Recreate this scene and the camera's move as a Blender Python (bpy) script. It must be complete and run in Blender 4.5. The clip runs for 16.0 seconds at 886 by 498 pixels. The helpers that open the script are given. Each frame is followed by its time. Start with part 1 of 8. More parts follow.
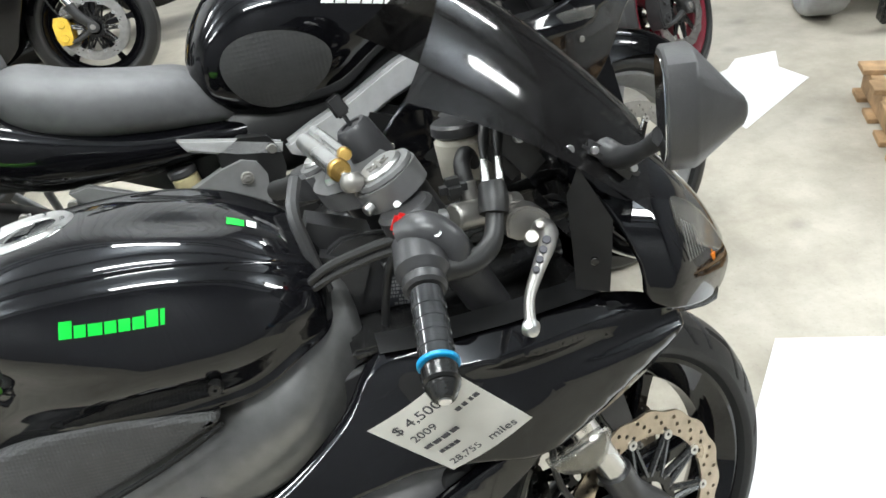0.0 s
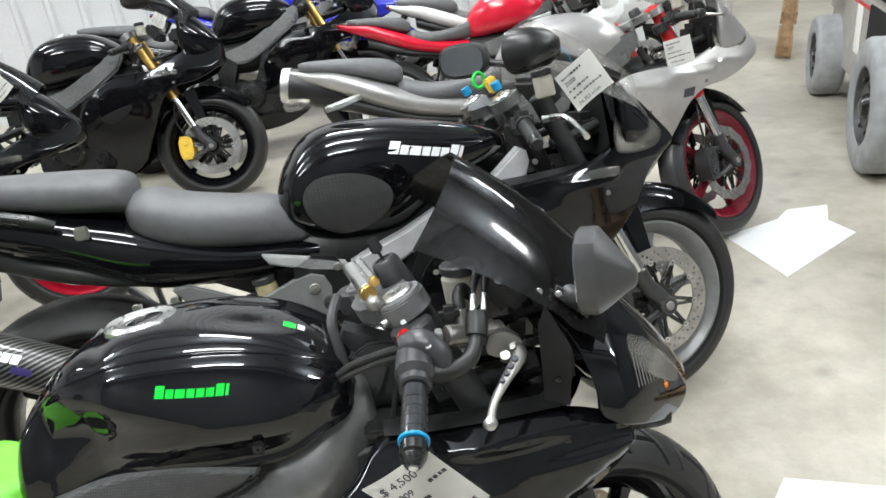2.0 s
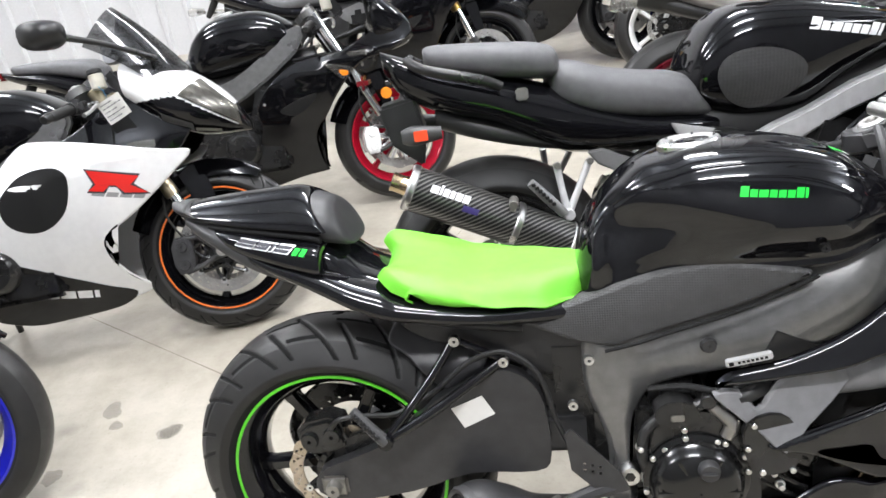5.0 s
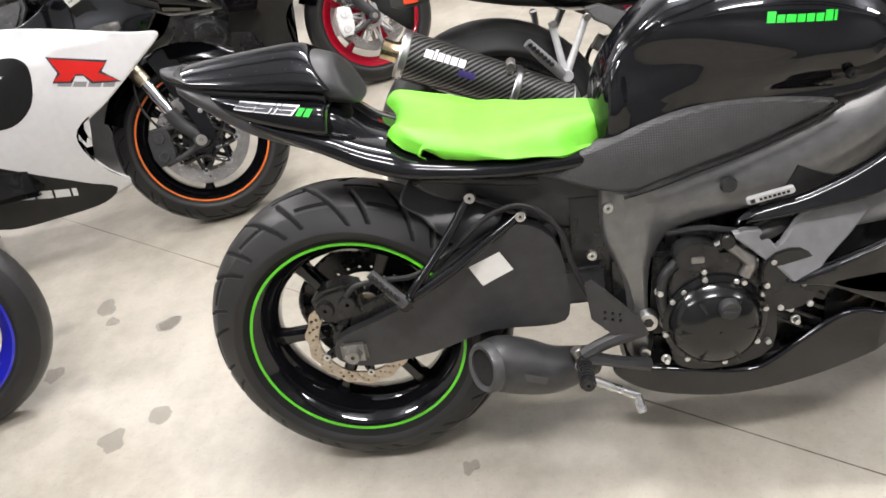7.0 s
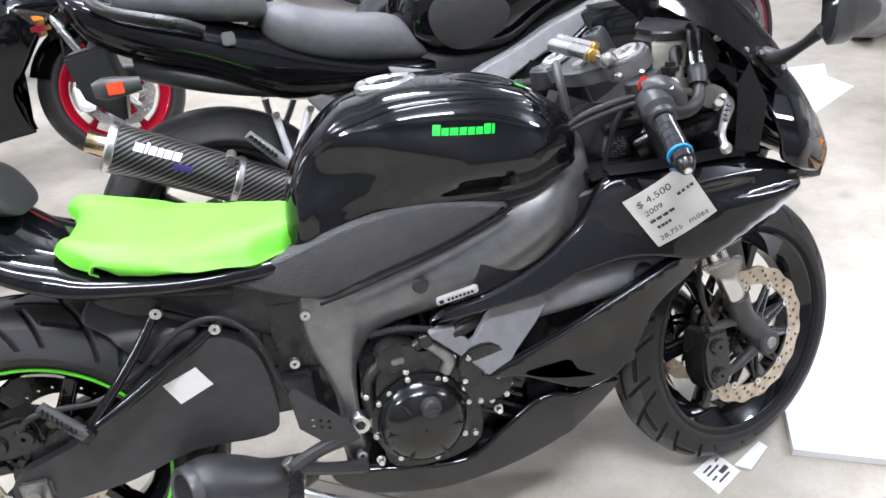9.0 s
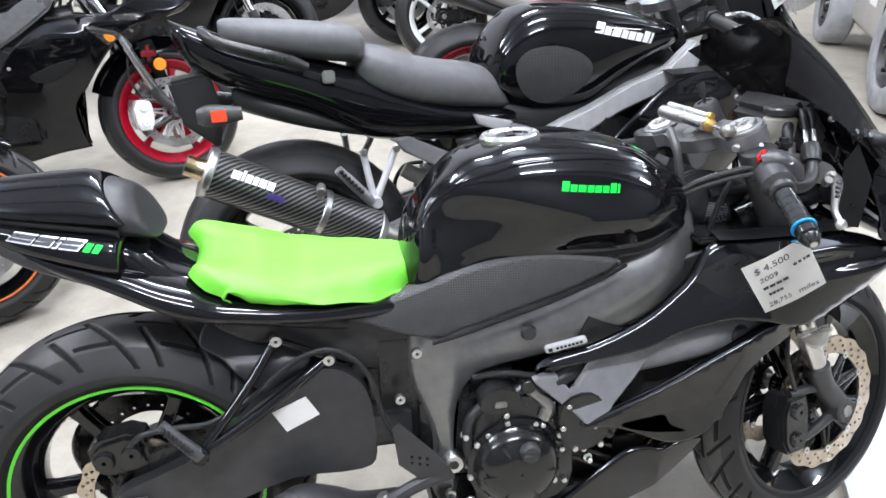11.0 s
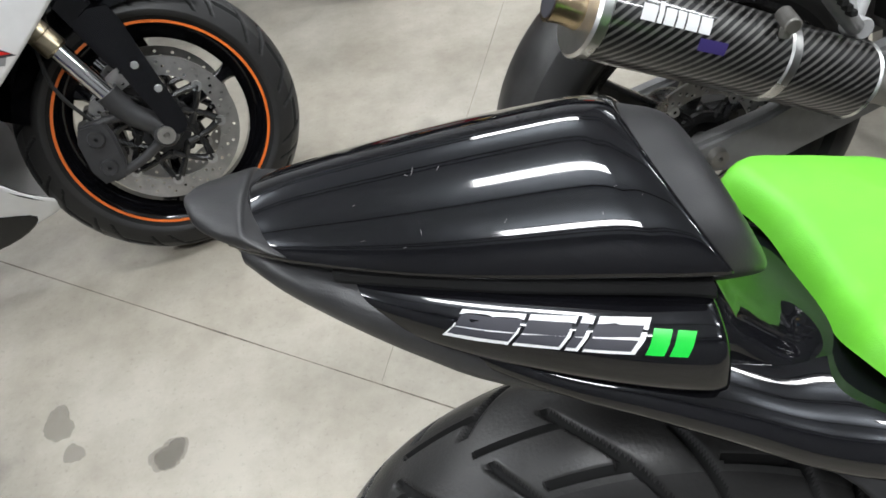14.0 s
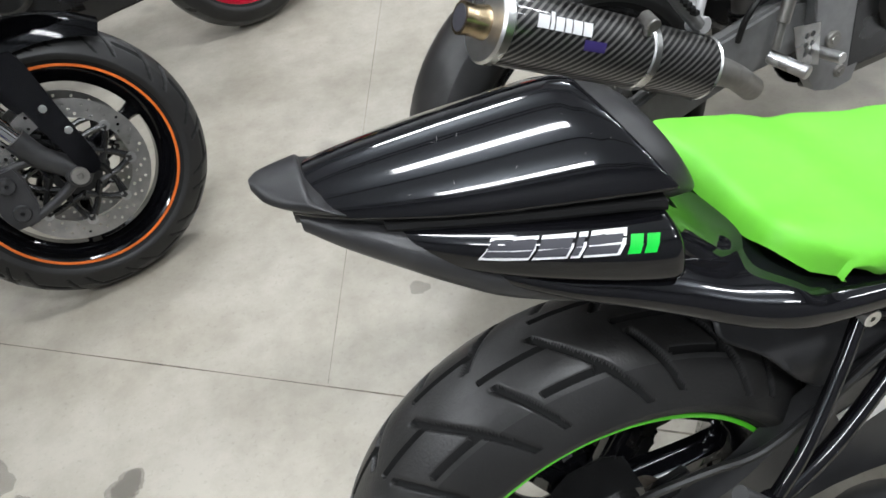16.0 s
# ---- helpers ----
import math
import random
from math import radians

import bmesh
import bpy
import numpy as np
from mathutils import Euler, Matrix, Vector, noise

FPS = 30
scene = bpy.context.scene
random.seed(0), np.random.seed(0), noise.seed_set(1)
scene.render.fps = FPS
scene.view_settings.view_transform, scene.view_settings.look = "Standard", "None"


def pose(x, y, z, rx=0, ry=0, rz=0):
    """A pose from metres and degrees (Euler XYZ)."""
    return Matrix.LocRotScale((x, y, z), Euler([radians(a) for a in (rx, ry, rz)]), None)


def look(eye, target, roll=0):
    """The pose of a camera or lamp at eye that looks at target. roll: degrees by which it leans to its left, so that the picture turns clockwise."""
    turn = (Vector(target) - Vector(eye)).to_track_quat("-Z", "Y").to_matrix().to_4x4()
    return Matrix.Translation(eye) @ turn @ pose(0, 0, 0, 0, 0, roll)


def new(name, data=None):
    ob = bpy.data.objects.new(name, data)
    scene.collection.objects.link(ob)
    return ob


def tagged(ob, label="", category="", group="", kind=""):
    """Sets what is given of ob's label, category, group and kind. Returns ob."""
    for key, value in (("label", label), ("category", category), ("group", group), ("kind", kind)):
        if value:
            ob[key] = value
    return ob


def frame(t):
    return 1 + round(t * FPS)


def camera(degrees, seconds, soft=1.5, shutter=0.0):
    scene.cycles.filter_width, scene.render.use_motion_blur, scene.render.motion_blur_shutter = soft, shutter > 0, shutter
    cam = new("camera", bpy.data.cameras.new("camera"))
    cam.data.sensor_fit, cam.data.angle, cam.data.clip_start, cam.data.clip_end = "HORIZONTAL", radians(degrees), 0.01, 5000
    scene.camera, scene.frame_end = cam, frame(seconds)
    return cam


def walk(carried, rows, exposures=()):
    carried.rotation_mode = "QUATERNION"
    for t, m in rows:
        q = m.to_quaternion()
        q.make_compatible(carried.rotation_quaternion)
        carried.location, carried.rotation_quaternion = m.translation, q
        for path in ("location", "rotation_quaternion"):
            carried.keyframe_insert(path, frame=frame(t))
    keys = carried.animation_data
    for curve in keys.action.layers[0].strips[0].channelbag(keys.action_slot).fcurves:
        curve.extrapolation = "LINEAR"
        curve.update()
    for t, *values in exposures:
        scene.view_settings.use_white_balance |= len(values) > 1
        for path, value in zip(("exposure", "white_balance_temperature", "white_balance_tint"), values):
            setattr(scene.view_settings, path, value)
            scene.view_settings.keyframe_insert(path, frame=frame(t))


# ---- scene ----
cam = camera(63.0, 16.0, soft=1.6, shutter=0.0)
PATH = [
    (0, (1.059, -0.593, 1.308), (1.321, 1.032, 0.172), -8.3),
    (0.5, (1.007, -0.724, 1.375), (1.302, 0.953, 0.325), -7.7),
    (1, (1.108, -0.765, 1.4), (1.311, 0.973, 0.432), -5.7),
    (1.5, (1.138, -0.806, 1.408), (1.245, 0.957, 0.47), -6.5),
    (2, (1.139, -0.832, 1.436), (1.239, 0.983, 0.601), -6.6),
    (2.5, (1.15, -0.825, 1.439), (1.218, 1.02, 0.67), -6.5),
    (3, (1.154, -0.822, 1.414), (1.143, 0.991, 0.57), -7.6),
    (3.5, (1.02, -0.871, 1.399), (0.817, 0.919, 0.531), -6.3),
    (4, (0.769, -1.01, 1.409), (0.441, 0.761, 0.538), -7.5),
    (4.2, (0.697, -1.034, 1.421), (0.337, 0.734, 0.559), -7.9),
    (6.3, (0.367, -1.085, 1.323), (0.089, 0.571, 0.236), -11.5),
    (6.5, (0.375, -1.08, 1.318), (0.102, 0.565, 0.214), -11.6),
    (7, (0.394, -1.093, 1.319), (0.123, 0.515, 0.162), -11.3),
    (7.5, (0.449, -1.094, 1.32), (0.206, 0.499, 0.136), -10.7),
    (8, (0.518, -1.072, 1.337), (0.532, 0.585, 0.216), -5.9),
    (8.5, (0.593, -1.044, 1.354), (0.797, 0.616, 0.258), -4.8),
    (8.7, (0.611, -1.036, 1.353), (0.842, 0.62, 0.255), -4.9),
    (10.8, (0.5, -1.013, 1.372), (0.837, 0.697, 0.391), 1.2),
    (11, (0.388, -1.017, 1.398), (0.679, 0.687, 0.392), 0.6),
    (11.5, (0.143, -1.035, 1.418), (0.38, 0.679, 0.415), -2.9),
    (12, (0.037, -0.924, 1.394), (0.198, 0.776, 0.353), -2.6),
    (12.5, (-0.041, -0.682, 1.347), (-0.014, 0.931, 0.164), -5.5),
    (13, (-0.151, -0.56, 1.358), (-0.153, 0.983, 0.086), -8.1),
    (13.5, (-0.142, -0.419, 1.314), (-0.174, 1.107, 0.022), -10.4),
    (14, (-0.086, -0.197, 1.189), (-0.205, 1.161, -0.274), -13.1),
    (14.5, (-0.077, -0.121, 1.122), (-0.197, 1.146, -0.421), -14.1),
    (15, (-0.064, -0.102, 1.099), (-0.15, 1.097, -0.5), -15.1),
    (15.5, (-0.092, -0.14, 1.139), (-0.145, 1.042, -0.473), -14.7),
    (16, (-0.217, -0.307, 1.257), (0.039, 1.041, -0.198), -8.6),
]
EXPOSURES = [(0.0, 0.09, 6400, 6), (1.0, -0.09, 6400, 7), (2.5, 0.05, 6400, 7), (4.0, 0.31, 6200, 10), (6.5, 0.08, 6750, 15), (7.0, 0.07, 6700, 15), (8.0, 0.45, 6050, 22), (8.5, 0.37, 6050, 18), (11.0, 0.26, 6000, 14), (12.0, 0.06, 6350, 10),
             (12.5, -0.14, 6450, 10), (13.0, -0.44, 6450, 14), (13.5, -0.49, 6450, 10), (14.0, -0.42, 6350, 10), (15.0, -0.33, 6250, 10), (16.0, -0.43, 6250, 10)]
walk(cam, [(t, look(eye, target, roll)) for t, eye, target, roll in PATH], EXPOSURES)

# ---- light ----
world = bpy.data.worlds.new("world")
scene.world = world
world.use_nodes = True
world.node_tree.nodes["Background"].inputs[0].default_value = (0.8, 0.9, 1.0, 1)
world.node_tree.nodes["Background"].inputs[1].default_value = 0.05
CEILING = 5.6
LAMP_POWER = 140.0


# ---- materials ----
def material(name, color, rough=0.5, metal=0.0, coat=0.0, grain=0.0, grain_size=40.0, bump=0.0, bump_size=300.0,
             wear=0.0, wear_size=6.0, alpha=1.0, transmission=0.0, sheen=0.0, spec=0.5):
    """A principled material with colour variation at two scales, roughness wear and fine relief."""
    m = bpy.data.materials.new(name)
    m.use_nodes = True
    nt = m.node_tree
    b = nt.nodes["Principled BSDF"]
    b.inputs["Base Color"].default_value = (*color, 1)
    b.inputs["Roughness"].default_value = rough
    b.inputs["Metallic"].default_value = metal
    b.inputs["Coat Weight"].default_value = coat
    b.inputs["Coat Roughness"].default_value = 0.04
    b.inputs["Transmission Weight"].default_value = transmission
    b.inputs["Alpha"].default_value = alpha
    b.inputs["Specular IOR Level"].default_value = spec
    tc = nt.nodes.new("ShaderNodeTexCoord")
    if grain or wear:
        n1 = nt.nodes.new("ShaderNodeTexNoise")
        n1.inputs["Scale"].default_value = grain_size
        n1.inputs["Detail"].default_value = 6
        n2 = nt.nodes.new("ShaderNodeTexNoise")
        n2.inputs["Scale"].default_value = wear_size
        n2.inputs["Detail"].default_value = 5
        for n in (n1, n2):
            nt.links.new(tc.outputs["Object"], n.inputs["Vector"])
        r1 = nt.nodes.new("ShaderNodeMapRange")
        r1.inputs[1].default_value, r1.inputs[2].default_value = 0.3, 0.7
        r1.inputs[3].default_value, r1.inputs[4].default_value = 1 - grain, 1 + grain
        nt.links.new(n1.outputs[0], r1.inputs[0])
        mix = nt.nodes.new("ShaderNodeMixRGB")
        mix.blend_type = "MULTIPLY"
        mix.inputs[0].default_value = 1
        mix.inputs[1].default_value = (*color, 1)
        nt.links.new(r1.outputs[0], mix.inputs[2])
        nt.links.new(mix.outputs[0], b.inputs["Base Color"])
        r2 = nt.nodes.new("ShaderNodeMapRange")
        r2.inputs[1].default_value, r2.inputs[2].default_value = 0.35, 0.7
        r2.inputs[3].default_value, r2.inputs[4].default_value = max(0.02, rough - wear), min(1, rough + wear)
        nt.links.new(n2.outputs[0], r2.inputs[0])
        nt.links.new(r2.outputs[0], b.inputs["Roughness"])
    if bump:
        nb = nt.nodes.new("ShaderNodeTexNoise")
        nb.inputs["Scale"].default_value = bump_size
        nb.inputs["Detail"].default_value = 3
        nt.links.new(tc.outputs["Object"], nb.inputs["Vector"])
        bn = nt.nodes.new("ShaderNodeBump")
        bn.inputs["Strength"].default_value = bump
        bn.inputs["Distance"].default_value = 0.002
        nt.links.new(nb.outputs[0], bn.inputs["Height"])
        nt.links.new(bn.outputs[0], b.inputs["Normal"])
    return m


def concrete():
    """Sealed warehouse slab: warm grey, cloudy, with dark round stains and faint scuffs."""
    m = bpy.data.materials.new("sealed_concrete")
    m.use_nodes = True
    nt = m.node_tree
    b = nt.nodes["Principled BSDF"]
    tc = nt.nodes.new("ShaderNodeTexCoord")

    def noise_at(scale, detail, rough=0.6):
        n = nt.nodes.new("ShaderNodeTexNoise")
        n.inputs["Scale"].default_value, n.inputs["Detail"].default_value = scale, detail
        n.inputs["Roughness"].default_value = rough
        nt.links.new(tc.outputs["Object"], n.inputs["Vector"])
        return n
    big, mid, fine = noise_at(1.3, 5), noise_at(7.0, 7, 0.7), noise_at(90, 4)
    ramp = nt.nodes.new("ShaderNodeValToRGB")
    ramp.color_ramp.elements[0].position, ramp.color_ramp.elements[0].color = 0.37, (0.287, 0.259, 0.207, 1)
    ramp.color_ramp.elements[1].position, ramp.color_ramp.elements[1].color = 0.60, (0.455, 0.423, 0.356, 1)
    add = nt.nodes.new("ShaderNodeMath")
    add.operation = "MULTIPLY_ADD"
    add.inputs[1].default_value, add.inputs[2].default_value = 0.45, 0.0
    nt.links.new(mid.outputs[0], add.inputs[0])
    add2 = nt.nodes.new("ShaderNodeMath")
    add2.operation = "MULTIPLY_ADD"
    add2.inputs[1].default_value = 0.55
    nt.links.new(big.outputs[0], add2.inputs[0])
    nt.links.new(add.outputs[0], add2.inputs[2])
    nt.links.new(add2.outputs[0], ramp.inputs[0])
    vor = nt.nodes.new("ShaderNodeTexVoronoi")
    vor.voronoi_dimensions = "2D"
    vor.inputs["Scale"].default_value = 2.3
    vor.inputs["Randomness"].default_value = 1.0
    warp = nt.nodes.new("ShaderNodeMixRGB")
    warp.blend_type = "ADD"
    warp.inputs[0].default_value = 0.09
    nt.links.new(tc.outputs["Object"], warp.inputs[1])
    nt.links.new(mid.outputs[1], warp.inputs[2])
    nt.links.new(warp.outputs[0], vor.inputs["Vector"])
    spot = nt.nodes.new("ShaderNodeMapRange")
    spot.inputs[1].default_value, spot.inputs[2].default_value = 0.02, 0.11
    spot.inputs[3].default_value, spot.inputs[4].default_value = 0.48, 0.0
    nt.links.new(vor.outputs["Distance"], spot.inputs[0])
    sep = nt.nodes.new("ShaderNodeSeparateColor")
    nt.links.new(vor.outputs["Color"], sep.inputs[0])
    pick = nt.nodes.new("ShaderNodeMath")
    pick.operation = "GREATER_THAN"
    pick.inputs[1].default_value = 0.45
    nt.links.new(sep.outputs[0], pick.inputs[0])
    some = nt.nodes.new("ShaderNodeMath")
    some.operation = "MULTIPLY"
    nt.links.new(spot.outputs[0], some.inputs[0])
    nt.links.new(pick.outputs[0], some.inputs[1])
    stain = nt.nodes.new("ShaderNodeMixRGB")
    stain.inputs[2].default_value = (0.21, 0.19, 0.16, 1)
    nt.links.new(some.outputs[0], stain.inputs[0])
    nt.links.new(ramp.outputs[0], stain.inputs[1])
    speck = nt.nodes.new("ShaderNodeMapRange")
    speck.inputs[1].default_value, speck.inputs[2].default_value = 0.28, 0.42
    speck.inputs[3].default_value, speck.inputs[4].default_value = 0.85, 1.0
    nt.links.new(fine.outputs[0], speck.inputs[0])
    mul = nt.nodes.new("ShaderNodeMixRGB")
    mul.blend_type = "MULTIPLY"
    mul.inputs[0].default_value = 1
    nt.links.new(stain.outputs[0], mul.inputs[1])
    nt.links.new(speck.outputs[0], mul.inputs[2])
    nt.links.new(mul.outputs[0], b.inputs["Base Color"])
    rr = nt.nodes.new("ShaderNodeMapRange")
    rr.inputs[3].default_value, rr.inputs[4].default_value = 0.32, 0.6
    nt.links.new(mid.outputs[0], rr.inputs[0])
    nt.links.new(rr.outputs[0], b.inputs["Roughness"])
    bn = nt.nodes.new("ShaderNodeBump")
    bn.inputs["Strength"].default_value, bn.inputs["Distance"].default_value = 0.15, 0.002
    nt.links.new(fine.outputs[0], bn.inputs["Height"])
    nt.links.new(bn.outputs[0], b.inputs["Normal"])
    return m


def carbon(name, dark=0.006, light=0.16, pitch=0.0042):
    """Twill carbon weave under clear lacquer."""
    m = bpy.data.materials.new(name)
    m.use_nodes = True
    nt = m.node_tree
    b = nt.nodes["Principled BSDF"]
    tc = nt.nodes.new("ShaderNodeTexCoord")
    mp = nt.nodes.new("ShaderNodeMapping")
    mp.inputs["Rotation"].default_value = (0, 0, 0.0)
    nt.links.new(tc.outputs["UV"], mp.inputs["Vector"])
    w = nt.nodes.new("ShaderNodeTexWave")
    w.wave_type, w.bands_direction, w.wave_profile = "BANDS", "DIAGONAL", "SIN"
    w.inputs["Scale"].default_value = 0.16 / pitch * 1.15
    w.inputs["Distortion"].default_value = 0.25
    nt.links.new(mp.outputs[0], w.inputs["Vector"])
    ramp = nt.nodes.new("ShaderNodeValToRGB")
    ramp.color_ramp.elements[0].position, ramp.color_ramp.elements[0].color = 0.45, (dark, dark, dark, 1)
    ramp.color_ramp.elements[1].position, ramp.color_ramp.elements[1].color = 0.85, (light, light * 0.97, light * 0.92, 1)
    nt.links.new(w.outputs[0], ramp.inputs[0])
    nt.links.new(ramp.outputs[0], b.inputs["Base Color"])
    b.inputs["Roughness"].default_value = 0.35
    b.inputs["Metallic"].default_value = 0.3
    b.inputs["Coat Weight"].default_value = 0.8
    b.inputs["Coat Roughness"].default_value = 0.08
    return m


def dimpled(name, color, scale=170.0):
    """Moulded rubbery grip surface with a fine regular cell relief."""
    m = material(name, color, rough=0.55, grain=0.1, wear=0.08)
    nt = m.node_tree
    tc = nt.nodes.new("ShaderNodeTexCoord")
    v = nt.nodes.new("ShaderNodeTexVoronoi")
    v.inputs["Scale"].default_value = scale
    v.inputs["Randomness"].default_value = 0.15
    nt.links.new(tc.outputs["Object"], v.inputs["Vector"])
    bn = nt.nodes.new("ShaderNodeBump")
    bn.inputs["Strength"].default_value, bn.inputs["Distance"].default_value = 0.6, 0.002
    nt.links.new(v.outputs["Distance"], bn.inputs["Height"])
    nt.links.new(bn.outputs[0], nt.nodes["Principled BSDF"].inputs["Normal"])
    return m


def glowing(name, color, strength):
    m = material(name, color)
    b = m.node_tree.nodes["Principled BSDF"]
    b.inputs["Emission Color"].default_value = (*color, 1)
    b.inputs["Emission Strength"].default_value = strength
    return m


GLOSS = material("gloss_black_paint", (0.0050, 0.0050, 0.0062), rough=0.05, coat=0.0, wear=0.025, grain=0.1, wear_size=9, spec=0.52)
GLOSS_FAR = material("dusty_black_paint", (0.004, 0.004, 0.005), rough=0.06, coat=0.0, wear=0.03, grain=0.2, spec=0.40)
MATTE = material("matte_black_plastic", (0.030, 0.030, 0.031), rough=0.42, grain=0.2, wear=0.1, bump=0.12, bump_size=700)
CHAR = material("charcoal_frame_paint", (0.215, 0.215, 0.213), rough=0.35, metal=0.72, grain=0.12, wear=0.08, bump=0.05)
STRUT = material("light_grey_moulding", (0.19, 0.19, 0.195), rough=0.42, grain=0.12, wear=0.1, bump=0.1, bump_size=600)
SMOKE_FAR = material("tinted_screen", (0.015, 0.015, 0.016), rough=0.07, alpha=0.82, spec=0.7)
GREYPL = material("grey_plastic", (0.052, 0.052, 0.053), rough=0.45, grain=0.12, wear=0.1, bump=0.1, bump_size=600)
DARK = material("dark_engine_paint", (0.013, 0.013, 0.013), rough=0.30, grain=0.25, wear=0.15, bump=0.1)
# near-black that stands in for shade inside gaps; also the badge letters
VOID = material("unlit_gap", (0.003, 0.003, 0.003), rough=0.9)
CLAMP = material("cast_grey_clamp", (0.16, 0.16, 0.16), rough=0.42, metal=0.4, grain=0.12, wear=0.08)
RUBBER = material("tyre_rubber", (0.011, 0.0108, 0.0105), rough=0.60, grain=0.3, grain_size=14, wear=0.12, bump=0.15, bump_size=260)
# near-black rubber: the shade down in the tread cuts put into the colour
GROOVE_SHADE = material("groove_shade_rubber", (0.004, 0.004, 0.004), rough=0.9)
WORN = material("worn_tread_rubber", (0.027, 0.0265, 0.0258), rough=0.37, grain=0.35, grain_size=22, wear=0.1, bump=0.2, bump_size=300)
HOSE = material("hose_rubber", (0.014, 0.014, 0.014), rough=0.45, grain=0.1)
GRIP = material("worn_grip_rubber", (0.030, 0.031, 0.033), rough=0.14, grain=0.3, wear=0.1)
CABLEBOOT = material("grey_switch_plastic", (0.042, 0.042, 0.044), rough=0.40, grain=0.12, wear=0.1, bump=0.08, bump_size=600)
GREEN = material("green_vinyl", (0.160, 0.60, 0.038), rough=0.50, grain=0.06, wear=0.06, bump=0.2, bump_size=900)
GREENPT = material("green_decal", (0.01, 0.55, 0.045), rough=0.3)
GREENLINE = material("green_stripe", (0.10, 0.62, 0.02), rough=0.35)
VINYL = material("black_seat_vinyl", (0.10, 0.10, 0.103), rough=0.5, grain=0.15, wear=0.08, bump=0.25, bump_size=800)
ALU = material("brushed_aluminium", (0.62, 0.62, 0.61), rough=0.34, metal=1.0, grain=0.08, wear=0.1)
CASTALU = material("cast_aluminium", (0.30, 0.29, 0.27), rough=0.45, metal=0.8, grain=0.15, wear=0.1, bump=0.1)
CHROME = material("chrome", (0.8, 0.8, 0.8), rough=0.08, metal=1.0)
STEEL = material("disc_steel", (0.50, 0.43, 0.34), rough=0.33, metal=0.9, grain=0.15, wear=0.1)
STEELG = material("grey_disc_steel", (0.45, 0.44, 0.42), rough=0.35, metal=0.9, grain=0.15, wear=0.1)
POTPL = material("yellowed_clear_plastic", (0.42, 0.36, 0.20), rough=0.35, grain=0.15)
CHAMPAGNE = material("champagne_anodised", (0.50, 0.43, 0.30), rough=0.28, metal=1.0, grain=0.1)
GOLD = material("gold_anodised", (0.65, 0.42, 0.13), rough=0.3, metal=1.0, grain=0.08)
TITAN = material("heat_tinted_steel", (0.55, 0.43, 0.27), rough=0.25, metal=1.0, grain=0.2, grain_size=12)
YELLOW = material("yellow_paint", (0.75, 0.50, 0.06), rough=0.4, grain=0.1)
REDRIM = material("red_rim_paint", (0.33, 0.004, 0.018), rough=0.22, coat=0.4, grain=0.08)
# red rim paint darkened to carry the shade on the silver bike's wheels
SHADED_RED = material("shaded_red_rim_paint", (0.16, 0.004, 0.016), rough=0.3, grain=0.1, wear=0.08)
RED = material("red_paint", (0.58, 0.008, 0.03), rough=0.18, coat=0.5, grain=0.04)
TAILRED = material("dark_red_lens", (0.16, 0.006, 0.010), rough=0.12)
REDPL = material("red_plastic", (0.65, 0.02, 0.02), rough=0.4)
BLUEPT = material("blue_paint", (0.012, 0.015, 0.42), rough=0.18, coat=0.5, grain=0.05)
BLUERING = material("blue_ring", (0.01, 0.25, 0.5), rough=0.4)
WHITEPT = material("white_paint", (0.78, 0.78, 0.77), rough=0.2, coat=0.4, grain=0.03, wear=0.05)
SILVERPT = material("silver_paint", (0.42, 0.41, 0.40), rough=0.28, metal=0.5, coat=0.5, grain=0.05)
# satin grey alloy; on the tourer's silver front rim it paints in shade
GREY_SHADED_RIM = material("satin_grey_and_shaded_silver", (0.26, 0.26, 0.26), rough=0.38, metal=0.45, grain=0.1, wear=0.08)
SILVERRIM = material("silver_rim_paint", (0.50, 0.50, 0.50), rough=0.35, metal=0.25, grain=0.08)
ORANGE = material("orange_stripe", (0.75, 0.16, 0.02), rough=0.4)
AMBER = material("amber_lens", (0.85, 0.25, 0.02), rough=0.15)
AMBERRED = material("orange_red_reflector", (0.9, 0.09, 0.03), rough=0.2)
ENGLOSS = material("satin_engine_cover", (0.008, 0.008, 0.008), rough=0.16, grain=0.2, wear=0.05)
TRIM = material("satin_black_trim", (0.015, 0.015, 0.016), rough=0.46, grain=0.2, wear=0.15, bump=0.1, bump_size=600)
SEATRAIL = material("grey_black_moulding", (0.027, 0.027, 0.028), rough=0.40, grain=0.15, wear=0.08, bump=0.1, bump_size=700)
LENS = material("moulded_clear_lens", (0.62, 0.60, 0.55), rough=0.06, transmission=0.85, alpha=0.45)
BOWL = material("lamp_reflector", (0.20, 0.19, 0.17), rough=0.22, metal=0.9, grain=0.3, grain_size=60)
CLEAR = material("clear_lens", (0.75, 0.75, 0.74), rough=0.12, transmission=0.6, alpha=0.75)
SMOKE = material("smoked_screen", (0.016, 0.015, 0.0155), rough=0.07, grain=0.3, wear=0.05, alpha=0.96, spec=0.8)
SCREENCL = material("clear_screen", (0.35, 0.33, 0.31), rough=0.08, alpha=0.30, transmission=0.3)
MIRROR = material("mirror_glass", (0.55, 0.57, 0.6), rough=0.03, metal=1.0)
RESERVOIR = material("reservoir_plastic", (0.60, 0.57, 0.48), rough=0.4, grain=0.1, transmission=0.2)
PAPER = material("card_paper", (0.80, 0.79, 0.75), rough=0.75, grain=0.03, bump=0.05)
SHEET = material("white_sheet", (0.74, 0.74, 0.74), rough=0.6, grain=0.02)
